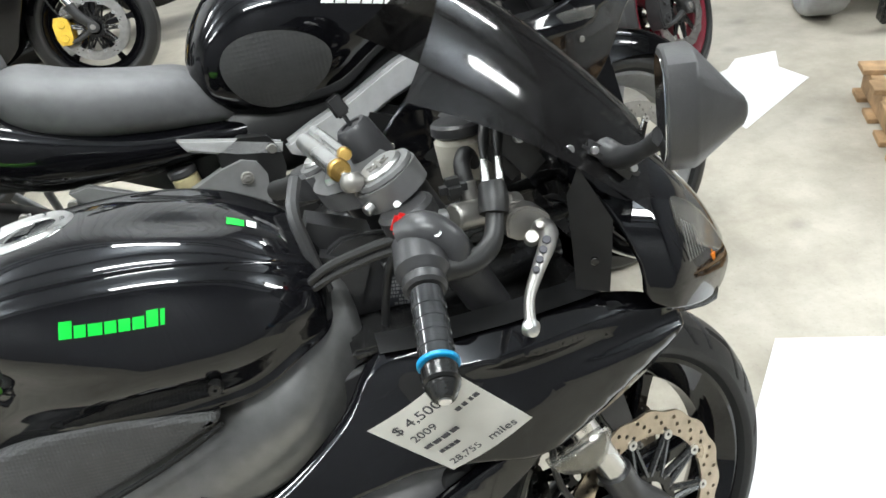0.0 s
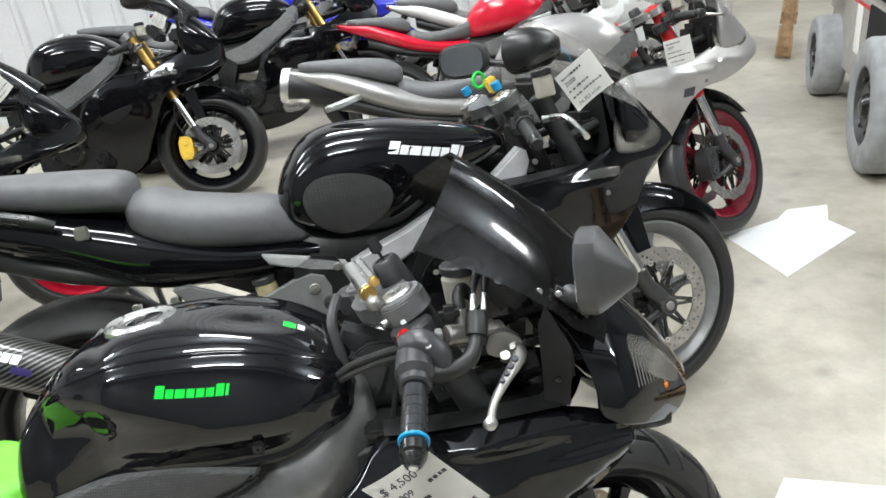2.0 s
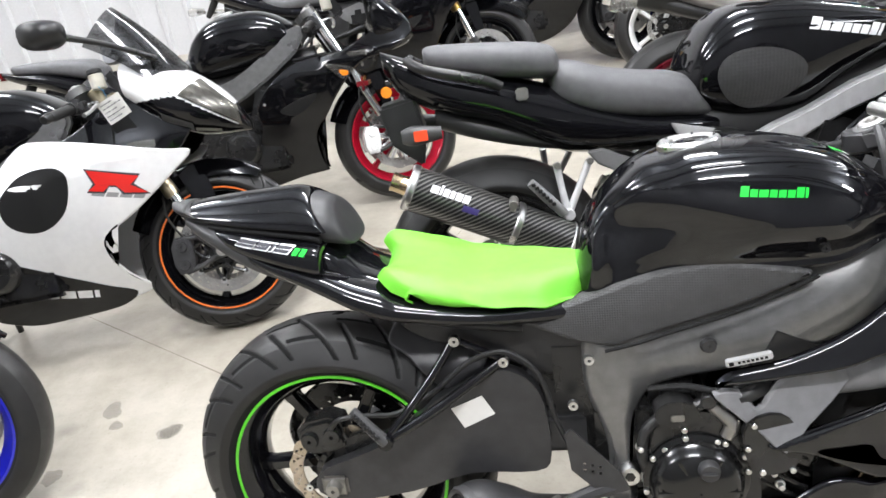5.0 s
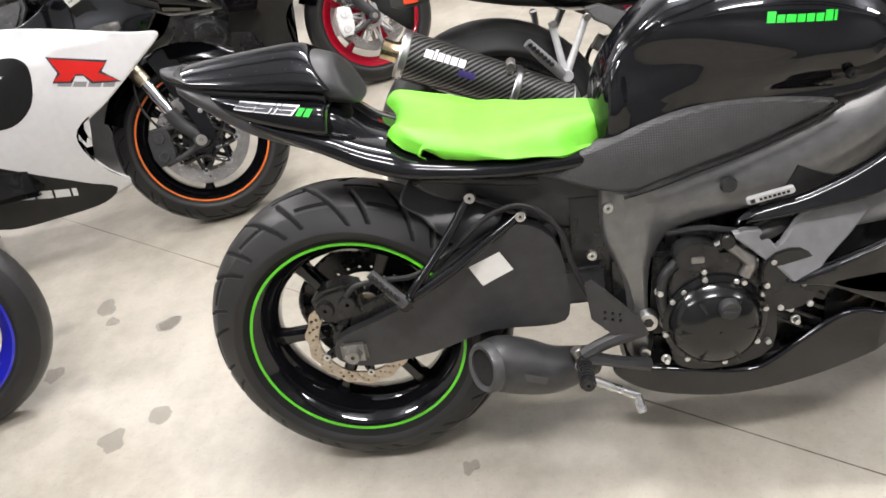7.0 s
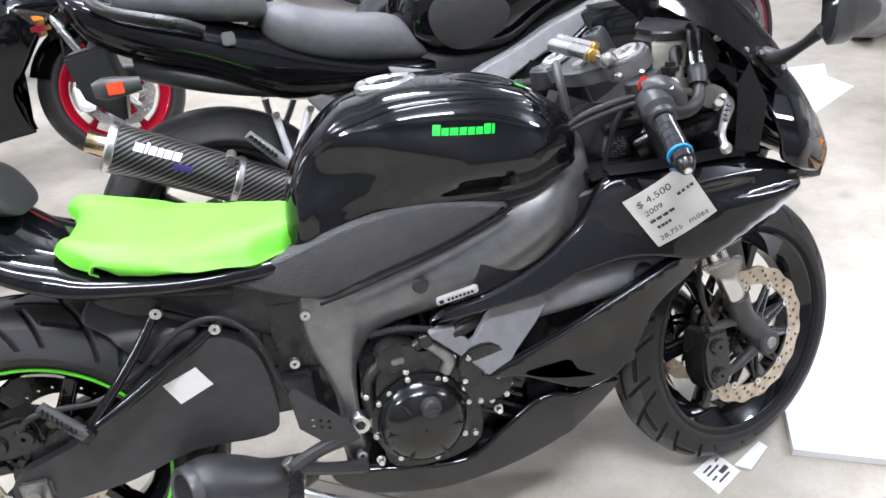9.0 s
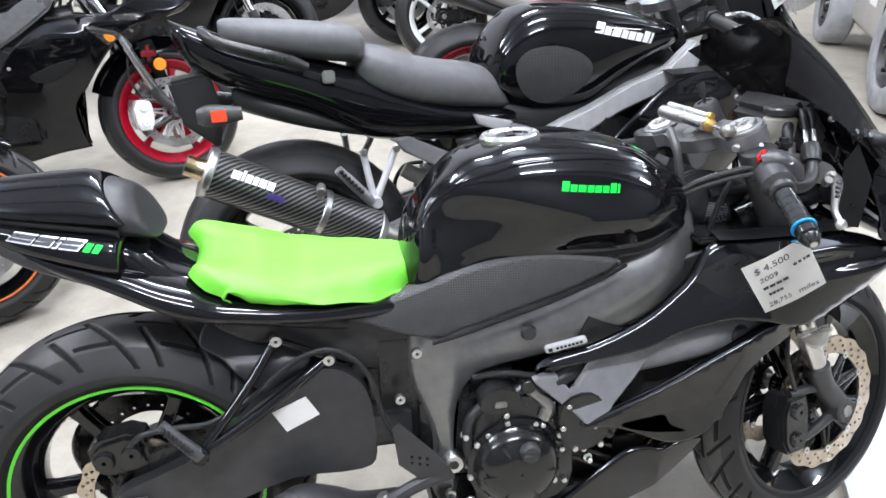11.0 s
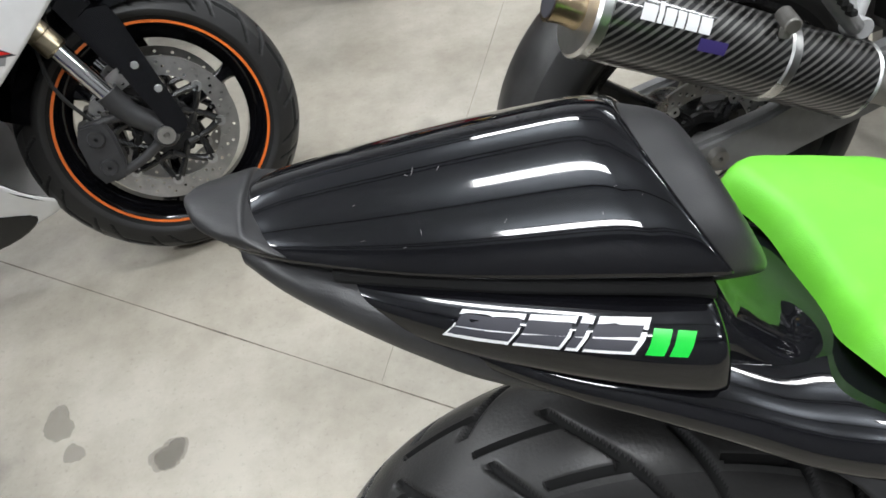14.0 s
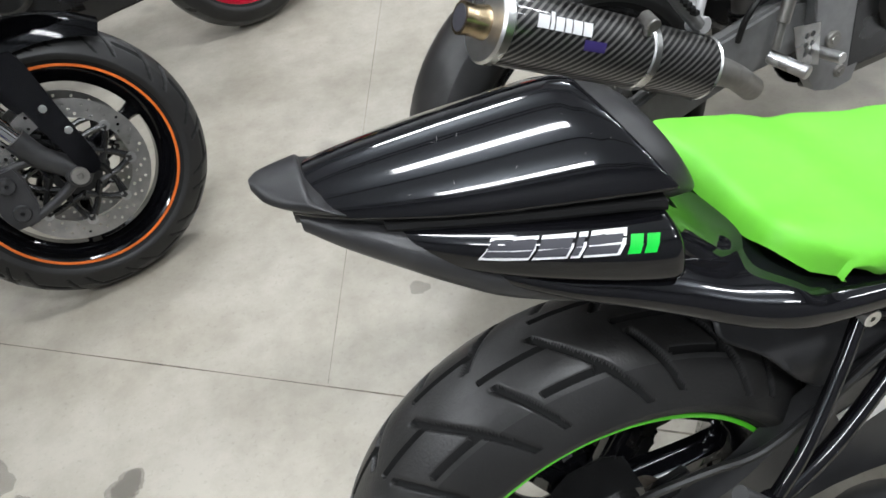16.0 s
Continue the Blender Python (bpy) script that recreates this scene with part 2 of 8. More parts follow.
INK = material("ink", (0.04, 0.04, 0.05), rough=0.6)
WHITEDEC = material("white_decal", (0.82, 0.82, 0.82), rough=0.35)
GREYDEC = material("grey_decal", (0.28, 0.28, 0.28), rough=0.4)
PURPLE = material("purple_decal", (0.05, 0.035, 0.16), rough=0.3)
REDDEC = material("red_decal", (0.72, 0.02, 0.015), rough=0.3)
WALLDK = material("grey_wall_paint", (0.15, 0.155, 0.165), rough=0.6, grain=0.08, wear=0.1, wear_size=2)
WALLPT = material("white_steel_cladding", (0.55, 0.555, 0.56), rough=0.45, grain=0.04, wear=0.1, wear_size=2)
ROOFPT = material("roof_deck_paint", (0.68, 0.73, 0.80), rough=0.6, grain=0.1)
TRUSS = material("truss_paint", (0.06, 0.06, 0.065), rough=0.5, grain=0.1)
WOOD = material("pallet_wood", (0.33, 0.21, 0.11), rough=0.75, grain=0.35, grain_size=18, bump=0.3, bump_size=60)
FORKPT = material("forklift_paint", (0.42, 0.40, 0.36), rough=0.4, metal=0.2, grain=0.08, wear=0.1)
GREYTYRE = material("non_marking_tyre", (0.30, 0.305, 0.31), rough=0.7, grain=0.2, grain_size=12)
CARBON = carbon("carbon_weave")
DIMPLE = dimpled("dimpled_side_cover", (0.048, 0.048, 0.048), 230)
TANKPAD = dimpled("cellular_tank_grip", (0.045, 0.045, 0.045), 115)
FLOOR = concrete()
GLOW = glowing("lamp_diffuser", (1.0, 0.98, 0.95), 14.0)


from mathutils.bvhtree import BVHTree


# ---- mesh helpers ----
def part(name, bm, mat, parent, label="", m=None, flat=False, kind=""):
    """Links a bmesh (or a ready mesh) as one mesh object under a thing or a part."""
    if isinstance(bm, bpy.types.Mesh):
        me = bm
    else:
        bmesh.ops.recalc_face_normals(bm, faces=bm.faces)
        me = bpy.data.meshes.new(name)
        lay = bm.verts.layers.float_vector.get("nrm")
        normals = [v[lay].copy() for v in bm.verts] if lay else None
        if lay:
            bm.verts.layers.float_vector.remove(lay)
        bm.to_mesh(me)
        bm.free()
        if not flat:
            me.shade_smooth()
            if normals:
                me.normals_split_custom_set_from_vertices(normals)
            else:
                me.set_sharp_from_angle(angle=radians(38))
        me.materials.append(mat)
    ob = new(name, me)
    if parent is not None:
        ob.parent = parent
    if m is not None:
        ob.matrix_local = m
    return tagged(ob, label=label, kind=kind)


def catmull(pts, k, closed=False):
    """Points of a smooth curve through pts, k steps a stretch."""
    p = [Vector(q) for q in pts]
    n = len(p)
    out = []
    for i in range(n if closed else n - 1):
        a, b, c, d = (p[(i + j) % n] if closed else p[min(max(i + j, 0), n - 1)] for j in (-1, 0, 1, 2))
        for s in range(k):
            t = s / k
            out.append(0.5 * (2 * b + (c - a) * t + (2 * a - 5 * b + 4 * c - d) * t * t + (3 * b - a - 3 * c + d) * t ** 3))
    if not closed:
        out.append(p[-1])
    return out


def grid_mesh(rows, closed=True, caps=True):
    """A bmesh from rows of points, each row a ring (closed) or a line."""
    bm = bmesh.new()
    vs = [[bm.verts.new(p) for p in r] for r in rows]
    n = len(rows[0])
    for a, b in zip(vs, vs[1:]):
        for j in range(n if closed else n - 1):
            bm.faces.new((a[j], a[(j + 1) % n], b[(j + 1) % n], b[j]))
    if closed and caps:
        bm.faces.new(vs[0])
        bm.faces.new(vs[-1])
    return bm


def ring(x, hw, zb, zm, zt, p=2.4, n=28, yc=0.0, pb=None):
    """A superellipse across the bike at x: half width, bottom, widest height, top."""
    out = []
    for i in range(n):
        a = 2 * math.pi * i / n
        c, s = math.cos(a), math.sin(a)
        q = p if s >= 0 else (pb or p)
        y = hw * math.copysign(abs(c) ** (2 / q), c)
        z = math.copysign(abs(s) ** (2 / q), s)
        out.append((x, yc + y, zm + z * ((zt - zm) if s >= 0 else (zm - zb))))
    return out


def loft(table, k=4, p=2.4, n=28, pb=None):
    """A closed body through rows of (x, half width, bottom, widest height, top)."""
    rows = catmull([(*r[:3],) for r in table], k), catmull([(r[3], r[4], 0) for r in table], k)
    return grid_mesh([ring(a.x, max(a.y, 0.001), a.z, b.x, b.y, p, n, pb=pb) for a, b in zip(*rows)])


def tube(pts, r, n=10, k=5, closed=False):
    """A round tube along a smooth curve; r is one radius or one for each point."""
    radii = r if isinstance(r, (list, tuple)) else [r] * len(pts)
    c = catmull(pts, k, closed)
    rr = [v.x for v in catmull([(q, 0, 0) for q in radii], k, closed)]
    rows, side = [], None
    for i, p in enumerate(c):
        d = (c[min(i + 1, len(c) - 1)] - c[max(i - 1, 0)]).normalized()
        if side is None:
            side = d.orthogonal().normalized()
        side = (side - d * side.dot(d)).normalized()
        up = d.cross(side)
        rows.append([p + rr[i] * (side * math.cos(2 * math.pi * j / n) + up * math.sin(2 * math.pi * j / n)) for j in range(n)])
    if closed:
        rows.append(rows[0])
    return grid_mesh(rows, caps=not closed)


def rod(a, b, r, r2=None, n=14, bevel=0.15):
    """A straight round bar with softened ends."""
    a, b = Vector(a), Vector(b)
    r2 = r if r2 is None else r2
    d = (b - a)
    length = d.length
    d.normalize()
    s = d.orthogonal().normalized()
    u = d.cross(s)
    e = min(bevel * r, length * 0.2)
    rows = []
    for t, q in ((0, r - e), (e, r), (length - e, r2), (length, r2 - e)):
        rows.append([a + d * t + q * (s * math.cos(2 * math.pi * j / n) + u * math.sin(2 * math.pi * j / n)) for j in range(n)])
    return grid_mesh(rows)


def lathe(profile, n=48, centre=(0, 0, 0), closed=True):
    """Turns a profile of (radius, y) round an axle along y."""
    rows = []
    for i in range(n + 1):
        a = 2 * math.pi * i / n
        rows.append([(centre[0] + r * math.cos(a), centre[1] + y, centre[2] + r * math.sin(a)) for r, y in profile])
    bm = grid_mesh(rows, closed=closed, caps=False)
    bmesh.ops.remove_doubles(bm, verts=bm.verts, dist=1e-5)
    return bm


def plate(outline, y0, y1, bevel=0.003, smooth=0, holes=()):
    """A flat plate in the x-z plane between y0 and y1, edges chamfered, with holes (x, z, r)."""
    if smooth:
        outline = [(p.x, p.z) for p in catmull([(a, 0, b) for a, b in outline], smooth, True)]
    bm = bmesh.new()
    if holes:
        edges = []
        loops = [outline] + [[(hx + hr * math.cos(2 * math.pi * i / 8), hz + hr * math.sin(2 * math.pi * i / 8)) for i in range(8)] for hx, hz, hr in holes]
        for lp in loops:
            vs = [bm.verts.new((x, y0, z)) for x, z in lp]
            edges += [bm.edges.new((vs[i], vs[(i + 1) % len(vs)])) for i in range(len(vs))]
        bmesh.ops.triangle_fill(bm, edges=edges, use_beauty=True)
        bevel = 0
    else:
        f = bm.faces.new([bm.verts.new((x, y0, z)) for x, z in outline])
        bmesh.ops.triangulate(bm, faces=[f], quad_method="BEAUTY", ngon_method="BEAUTY")
    g = bmesh.ops.extrude_face_region(bm, geom=list(bm.faces))
    for v in g["geom"]:
        if isinstance(v, bmesh.types.BMVert):
            v.co.y = y1
    if bevel:
        bmesh.ops.recalc_face_normals(bm, faces=bm.faces)
        es = [e for e in bm.edges if len(e.link_faces) == 2 and e.calc_face_angle(0) > 1.2]
        bmesh.ops.bevel(bm, geom=es, offset=bevel, segments=2, affect="EDGES", clamp_overlap=True)
    return bm


def shell(outline, width, thick=0.006, side=-1, step=0.03, smooth=4, lip=0.0):
    """A body panel: an outline in side view laid on the surface y = side * width(x, z), with a rolled rim and true surface normals."""
    pts = [(p.x, p.z) for p in catmull([(a, 0, b) for a, b in outline], smooth, True)] if smooth else list(outline)
    n = len(pts)
    turn = 1 if sum(pts[i - 1][0] * pts[i][1] - pts[i][0] * pts[i - 1][1] for i in range(n)) > 0 else -1
    inward = []
    for i in range(n):
        tx, tz = pts[(i + 1) % n][0] - pts[i - 1][0], pts[(i + 1) % n][1] - pts[i - 1][1]
        l = math.hypot(tx, tz) or 1
        inward.append((-tz / l * turn, tx / l * turn))
    bm = bmesh.new()
    levels = ((0.0, 1.0), (0.25, 0.42), (0.6, 0.12), (1.1, 0.0)) if lip else ((0.0, 0.0),)
    rings = [[bm.verts.new((p[0] + q[0] * lip * f, -lip * d, p[1] + q[1] * lip * f)) for p, q in zip(pts, inward)] for f, d in levels]
    for r0, r1 in zip(rings, rings[1:]):
        for i in range(n):
            bm.faces.new((r0[i - 1], r0[i], r1[i], r1[i - 1]))
    f = bm.faces.new(rings[-1])
    bmesh.ops.triangulate(bm, faces=[f])
    xs, zs = [p[0] for p in pts], [p[1] for p in pts]
    for lo, hi, ax in ((min(xs), max(xs), 0), (min(zs), max(zs), 2)):
        v = lo + step / 2
        while v < hi:
            co, no = [0, 0, 0], [0, 0, 0]
            co[ax], no[ax] = v, 1
            bmesh.ops.bisect_plane(bm, geom=bm.verts[:] + bm.edges[:] + bm.faces[:], plane_co=co, plane_no=no)
            v += step
    lay = bm.verts.layers.float_vector.new("nrm")
    e = 0.0015
    back = {}
    for v in bm.verts:
        x, z, d = v.co.x, v.co.z, -v.co.y
        w = width(x, z)
        nv = Vector((-(width(x + e, z) - width(x - e, z)) / (2 * e), side, -(width(x, z + e) - width(x, z - e)) / (2 * e))).normalized()
        out = Vector((0, 0, 0))
        if d > 1e-5:
            k = min(range(n), key=lambda i: (pts[i][0] - x) ** 2 + (pts[i][1] - z) ** 2)
            out = Vector((-inward[k][0], 0, -inward[k][1])) * min(1.6, 1.9 * (d / lip) ** 0.6)
        v.co.y = side * (w - d)
        v[lay] = (nv + out).normalized()
    g = bmesh.ops.extrude_face_region(bm, geom=list(bm.faces))
    for v in g["geom"]:
        if isinstance(v, bmesh.types.BMVert):
            v.co.y -= side * thick
            v[lay] = -v[lay]
    return bm


def box(size, at=(0, 0, 0), bevel=0.004, m=None):
    bm = bmesh.new()
    bmesh.ops.create_cube(bm, size=1)
    bmesh.ops.scale(bm, vec=size, verts=bm.verts)
    if bevel:
        bmesh.ops.bevel(bm, geom=bm.edges[:], offset=bevel, segments=2, affect="EDGES", clamp_overlap=True)
    if m is not None:
        bmesh.ops.transform(bm, matrix=m, verts=bm.verts)
    bmesh.ops.translate(bm, vec=at, verts=bm.verts)
    return bm


def merged(*bms):
    """Joins bmeshes into one."""
    out = bmesh.new()
    for b in bms:
        me = bpy.data.meshes.new("tmp")
        b.to_mesh(me)
        b.free()
        out.from_mesh(me)
        bpy.data.meshes.remove(me)
    return out


def cyl_uv(ob, a, b):
    """Lays a texture round the line a-b: u along it, v round it, in metres."""
    a, b = Vector(a), Vector(b)
    d = (b - a).normalized()
    s = d.orthogonal().normalized()
    u = d.cross(s)
    uv = ob.data.uv_layers.new(name="UVMap")
    for f in ob.data.polygons:
        base = None
        for li in f.loop_indices:
            q = ob.data.vertices[ob.data.loops[li].vertex_index].co - a
            ang = math.atan2(q.dot(u), q.dot(s))
            if base is not None and ang - base > math.pi:
                ang -= 2 * math.pi
            if base is not None and base - ang > math.pi:
                ang += 2 * math.pi
            base = ang if base is None else base
            uv.data[li].uv = (q.dot(d), ang * 0.055)


def laid(ob, pts, mat, parent, name="maker_mark", lift=0.0007, side=-1, n=4, label="", rounded=False, down=False):
    """A thin mark: a quad (x, z corners, in order) thrown sideways on a part's surface."""
    tree = BVHTree.FromPolygons([v.co for v in ob.data.vertices], [p.vertices[:] for p in ob.data.polygons])
    a, b, c, d = (Vector((x, 0, z)) for x, z in pts)
    rows = []
    for i in range(n + 1):
        row = []
        for j in range(n + 1):
            u, v = i / n, j / n
            if rounded:
                a1, b1 = 2 * u - 1, 2 * v - 1
                u, v = 0.5 + 0.5 * a1 * math.sqrt(1 - b1 * b1 / 2), 0.5 + 0.5 * b1 * math.sqrt(1 - a1 * a1 / 2)
            q = a * (1 - u) * (1 - v) + b * u * (1 - v) + c * u * v + d * (1 - u) * v
            if down:
                hit, nrm, _, _ = tree.ray_cast(Vector((q.x, q.z, 1.5)), Vector((0, 0, -1)))
            else:
                hit, nrm, _, _ = tree.ray_cast(Vector((q.x, side * 0.6, q.z)), Vector((0, -side, 0)))
            if hit is None:
                return None
            if (nrm.z < 0) if down else (nrm.y * side < 0):
                nrm = -nrm
            row.append(hit + nrm * lift)
        rows.append(row)
    return part(name, grid_mesh(rows, closed=False), mat, parent, label)


def marks(ob, parent, a, b, height, shear, widths, mat, name="maker_mark", side=-1, gap=0.14, tops=()):
    """A row of slanted blocks from a to b in place of a maker's name."""
    total = sum(widths) + gap * (len(widths) - 1)
    a, b = Vector((a[0], 0, a[1])), Vector((b[0], 0, b[1]))
    d = b - a
    up = Vector((-d.z, 0, d.x)).normalized() * height
    sh = d.normalized() * shear
    t = 0.0
    for k, w in enumerate(widths):
        p, q = a + d * (t / total), a + d * ((t + w) / total)
        g = tops[k] if tops else 1.0
        laid(ob, [(v.x, v.z) for v in (p, q, q + (up + sh) * g, p + (up + sh) * g)], mat, parent, name, side=side, n=2)
        t += w + gap


def writing(text, size, m, mat, parent, name="writing"):
    """Words in the built-in font, as a thin mesh."""
    cu = bpy.data.curves.new(name, "FONT")
    cu.body, cu.size, cu.extrude = text, size, 0.0002
    cu.shear = 0.12
    tmp = new(name, cu)
    me = bpy.data.meshes.new_from_object(tmp)
    bpy.data.objects.remove(tmp)
    me.materials.clear()
    me.materials.append(mat)
    return part(name, me, mat, parent, "", m)


def ridge(d, a, b, c, e, k=0.014):
    """How far a panel falls back from its crest line, at the signed distance d from it."""
    p, q = 0.5 * (d + math.hypot(d, k)), 0.5 * (math.hypot(d, k) - d)
    return a * p + b * p * p + c * q + e * q * q


def ease(v, lo, hi):
    t = max(0.0, min(1.0, (v - lo) / (hi - lo)))
    return t * t * (3 - 2 * t)


def soft(v, k=0.03):
    """The part of v above nought, with a rounded corner."""
    return 0.5 * (v + math.hypot(v, k))


# ---- the hall ----
def slab(name, pts, z0, z1, mat):
    bm = bmesh.new()
    f = bm.faces.new([bm.verts.new((x, y, z0)) for x, y in pts])
    g = bmesh.ops.extrude_face_region(bm, geom=[f])
    for v in g["geom"]:
        if isinstance(v, bmesh.types.BMVert):
            v.co.z = z1
    return part(name, bm, mat, None, flat=True, kind="structure")


def cladding(name, a, b, height, mat, deep=0.035):
    """A trapezoid-ribbed steel wall from a to b on the floor."""
    a, b = Vector((*a, 0)), Vector((*b, 0))
    d = (b - a)
    length = d.length
    d.normalize()
    nrm = Vector((-d.y, d.x, 0))
    prof, s = [], 0.0
    while s < length:
        for o, q in ((0, 0), (0.21, 0), (0.235, deep), (0.275, deep), (0.30, 0)):
            if s + o <= length:
                prof.append((s + o, q))
        s += 0.3
    prof.append((length, 0))
    rows = [[a + d * o + nrm * q + Vector((0, 0, z)) for o, q in prof] for z in (0, height)]
    back = [[a + d * o - nrm * 0.08 + Vector((0, 0, z)) for o, q in prof] for z in (height, 0)]
    bm = grid_mesh([*rows, *back, rows[0]], closed=False)
    bmesh.ops.remove_doubles(bm, verts=bm.verts, dist=1e-5)
    return part(name, bm, mat, None, flat=True, kind="structure")


X0, X1, Y0, Y1 = -9.0, 11.0, -3.4, 15.0
# the slab, cut by saw joints into bays
floor = slab("floor", [(X0, Y0), (X1, Y0), (X1, Y1), (X0, Y1)], -0.2, 0.0, FLOOR)
tagged(floor, label="sealed warm-grey concrete warehouse floor with stains")


def joint(a, b, wide=0.0026):
    a, b = Vector((*a, 0.0006)), Vector((*b, 0.0006))
    d = (b - a).normalized()
    s = Vector((-d.y, d.x, 0)) * wide
    n = 60
    rows = []
    for i in range(n + 1):
        p = a.lerp(b, i / n)
        w = 0.7 + 0.6 * noise.noise(p * 9)
        rows.append([p - s * w, p + s * w])
    bm = grid_mesh(rows, closed=False)
    return part("floor_joint", bm, JOINTMAT, None, flat=True, kind="structure")


JOINTMAT = material("joint_dirt", (0.16, 0.14, 0.11), rough=0.9, grain=0.4)
joint((-6.0, 3.71), (5.0, -2.37))
joint((-0.33, 0.585), (0.95, 4.6), 0.0010)
STAIN = material("old_oil_stain", (0.20, 0.185, 0.155), rough=0.55, grain=0.3, grain_size=60, alpha=0.30)


def floor_stain(x, y, r):
    """A thin, ragged patch of soaked-in oil."""
    rim = []
    for i in range(40):
        a = 2 * math.pi * i / 40
        q = r * (0.8 + 0.45 * noise.noise(Vector((x * 7 + math.cos(a), y * 7 + math.sin(a), 0.3))) + 0.12 * noise.noise(Vector((x + 6 * math.cos(a), y + 6 * math.sin(a), 4))))
        rim.append((x + q * math.cos(a), y + q * math.sin(a), 0.0008))
    bm = bmesh.new()
    bm.faces.new([bm.verts.new(p) for p in rim])
    return part("floor_stain", bm, STAIN, None, flat=True, kind="structure")


for sx, sy, sr in ((-0.63, 0.13, 0.039), (-0.73, 0.05, 0.044), (-0.74, 0.49, 0.037), (0.19, -0.09, 0.024), (-1.03, 0.31, 0.043), (-1.0, 0.6, 0.047), (-0.75, 0.49, 0.04), (-0.08, 0.76, 0.026), (-0.95, 0.53, 0.029)):
    floor_stain(sx, sy, sr)
cladding("wall_north", (2.6, 6.6), (X0, 6.6), CEILING, WALLPT)
cladding("wall_far", (X1, Y1), (2.6, Y1), CEILING, WALLPT)
cladding("wall_partition", (2.6, Y1), (2.6, 6.7), CEILING, WALLPT)
cladding("wall_east", (X1, Y0), (X1, Y1), CEILING, WALLDK)
cladding("wall_west", (X0, 6.6), (X0, Y0), CEILING, WALLPT)
# unseen wall, added close by in dark grey to shape the paint's reflections
cladding("wall_south", (X0, Y0), (X1, Y0), CEILING, WALLDK, 0.003)
ceiling = slab("ceiling", [(X0, Y0), (X1, Y0), (X1, Y1), (X0, Y1)], CEILING, CEILING + 0.1, ROOFPT)


def truss(y):
    """An open web joist under the roof."""
    root = tagged(new("roof_truss"), label="dark painted open-web steel roof joist", category="truss", group="roof trusses")
    root.location = (0, y, CEILING - 0.02)
    part("top_chord", box((X1 - X0 - 0.3, 0.08, 0.06), (1, 0, -0.05), 0), TRUSS, root)
    part("bottom_chord", box((X1 - X0 - 0.3, 0.08, 0.06), (1, 0, -0.55), 0), TRUSS, root)
    rods, x, up = [], X0 + 0.3, False
    while x < X1 - 0.8:
        rods.append(rod((x, 0, -0.53 if not up else -0.07), (x + 0.6, 0, -0.07 if not up else -0.53), 0.016, n=6))
        x, up = x + 0.6, not up
    part("web", merged(*rods), TRUSS, root)


for ty in (-2.6, 0.0, 2.6, 5.2, 7.8, 10.4, 13.0):
    truss(ty)


def ceiling_lamp(x, y, turn=0):
    """A long twin-tube fixture on short drops, with its light and an added roof fill."""
    root = tagged(new("ceiling_lamp"), label="long white twin-tube lamp hung below the roof", category="lamp", group="ceiling lamps")
    root.matrix_basis = pose(x, y, CEILING - 0.75, 0, 0, turn)
    part("housing", box((1.85, 0.36, 0.06), (0, 0, 0.05), 0.01), WHITEPT, root)
    for s in (-0.09, 0.09):
        part("tube", rod((-0.88, s, -0.015), (0.88, s, -0.015), 0.02, n=8), GLOW, root)
    for s in (-0.7, 0.7):
        part("drop", rod((s, 0, 0.08), (s, 0, 0.752), 0.006, n=6), TRUSS, root)
    data = bpy.data.lights.new("lamp_light", "AREA")
    data.shape, data.size, data.size_y, data.energy, data.color = "RECTANGLE", 1.8, 0.34, LAMP_POWER, (0.965, 0.975, 0.975)
    ob = new("lamp_light", data)
    ob.matrix_basis = pose(x, y, CEILING - 0.80, 0, 0, turn)
    # extra light added above the closed housing to brighten the roof for reflections
    up = bpy.data.lights.new("lamp_uplight", "AREA")
    up.shape, up.size, up.size_y, up.energy, up.color = "RECTANGLE", 1.8, 0.30, LAMP_POWER * 0.50, (0.965, 0.975, 0.975)
    ob = new("lamp_uplight", up)
    ob.matrix_basis = pose(x, y, CEILING - 0.655, 180, 0, turn)


for ly in (-1.9, 0.9, 4.4):
    for lx in (-4.6, 0.55, 6.9):
        ceiling_lamp(lx, ly)
ceiling_lamp(6.5, 9.5)


# ---- motorcycle kit: x forward, z up, the rear tyre stands at the origin ----
RAKE = Vector((-0.407, 0, 0.914))
STEM = Vector((1.10, 0, 0.90))
MESHES = {}


def steered(deg):
    """Turning the bars to the left by deg about the steering head."""
    return Matrix.Translation(STEM) @ Matrix.Rotation(radians(deg), 4, RAKE) @ Matrix.Translation(-STEM)


def shared(name, key, build, mat, parent, label="", m=None):
    """A part on a mesh that several bikes share."""
    if key in MESHES:
        return part(name, MESHES[key], mat, parent, label, m)
    ob = part(name, build(), mat, parent, label, m)
    MESHES[key] = ob.data
    return ob


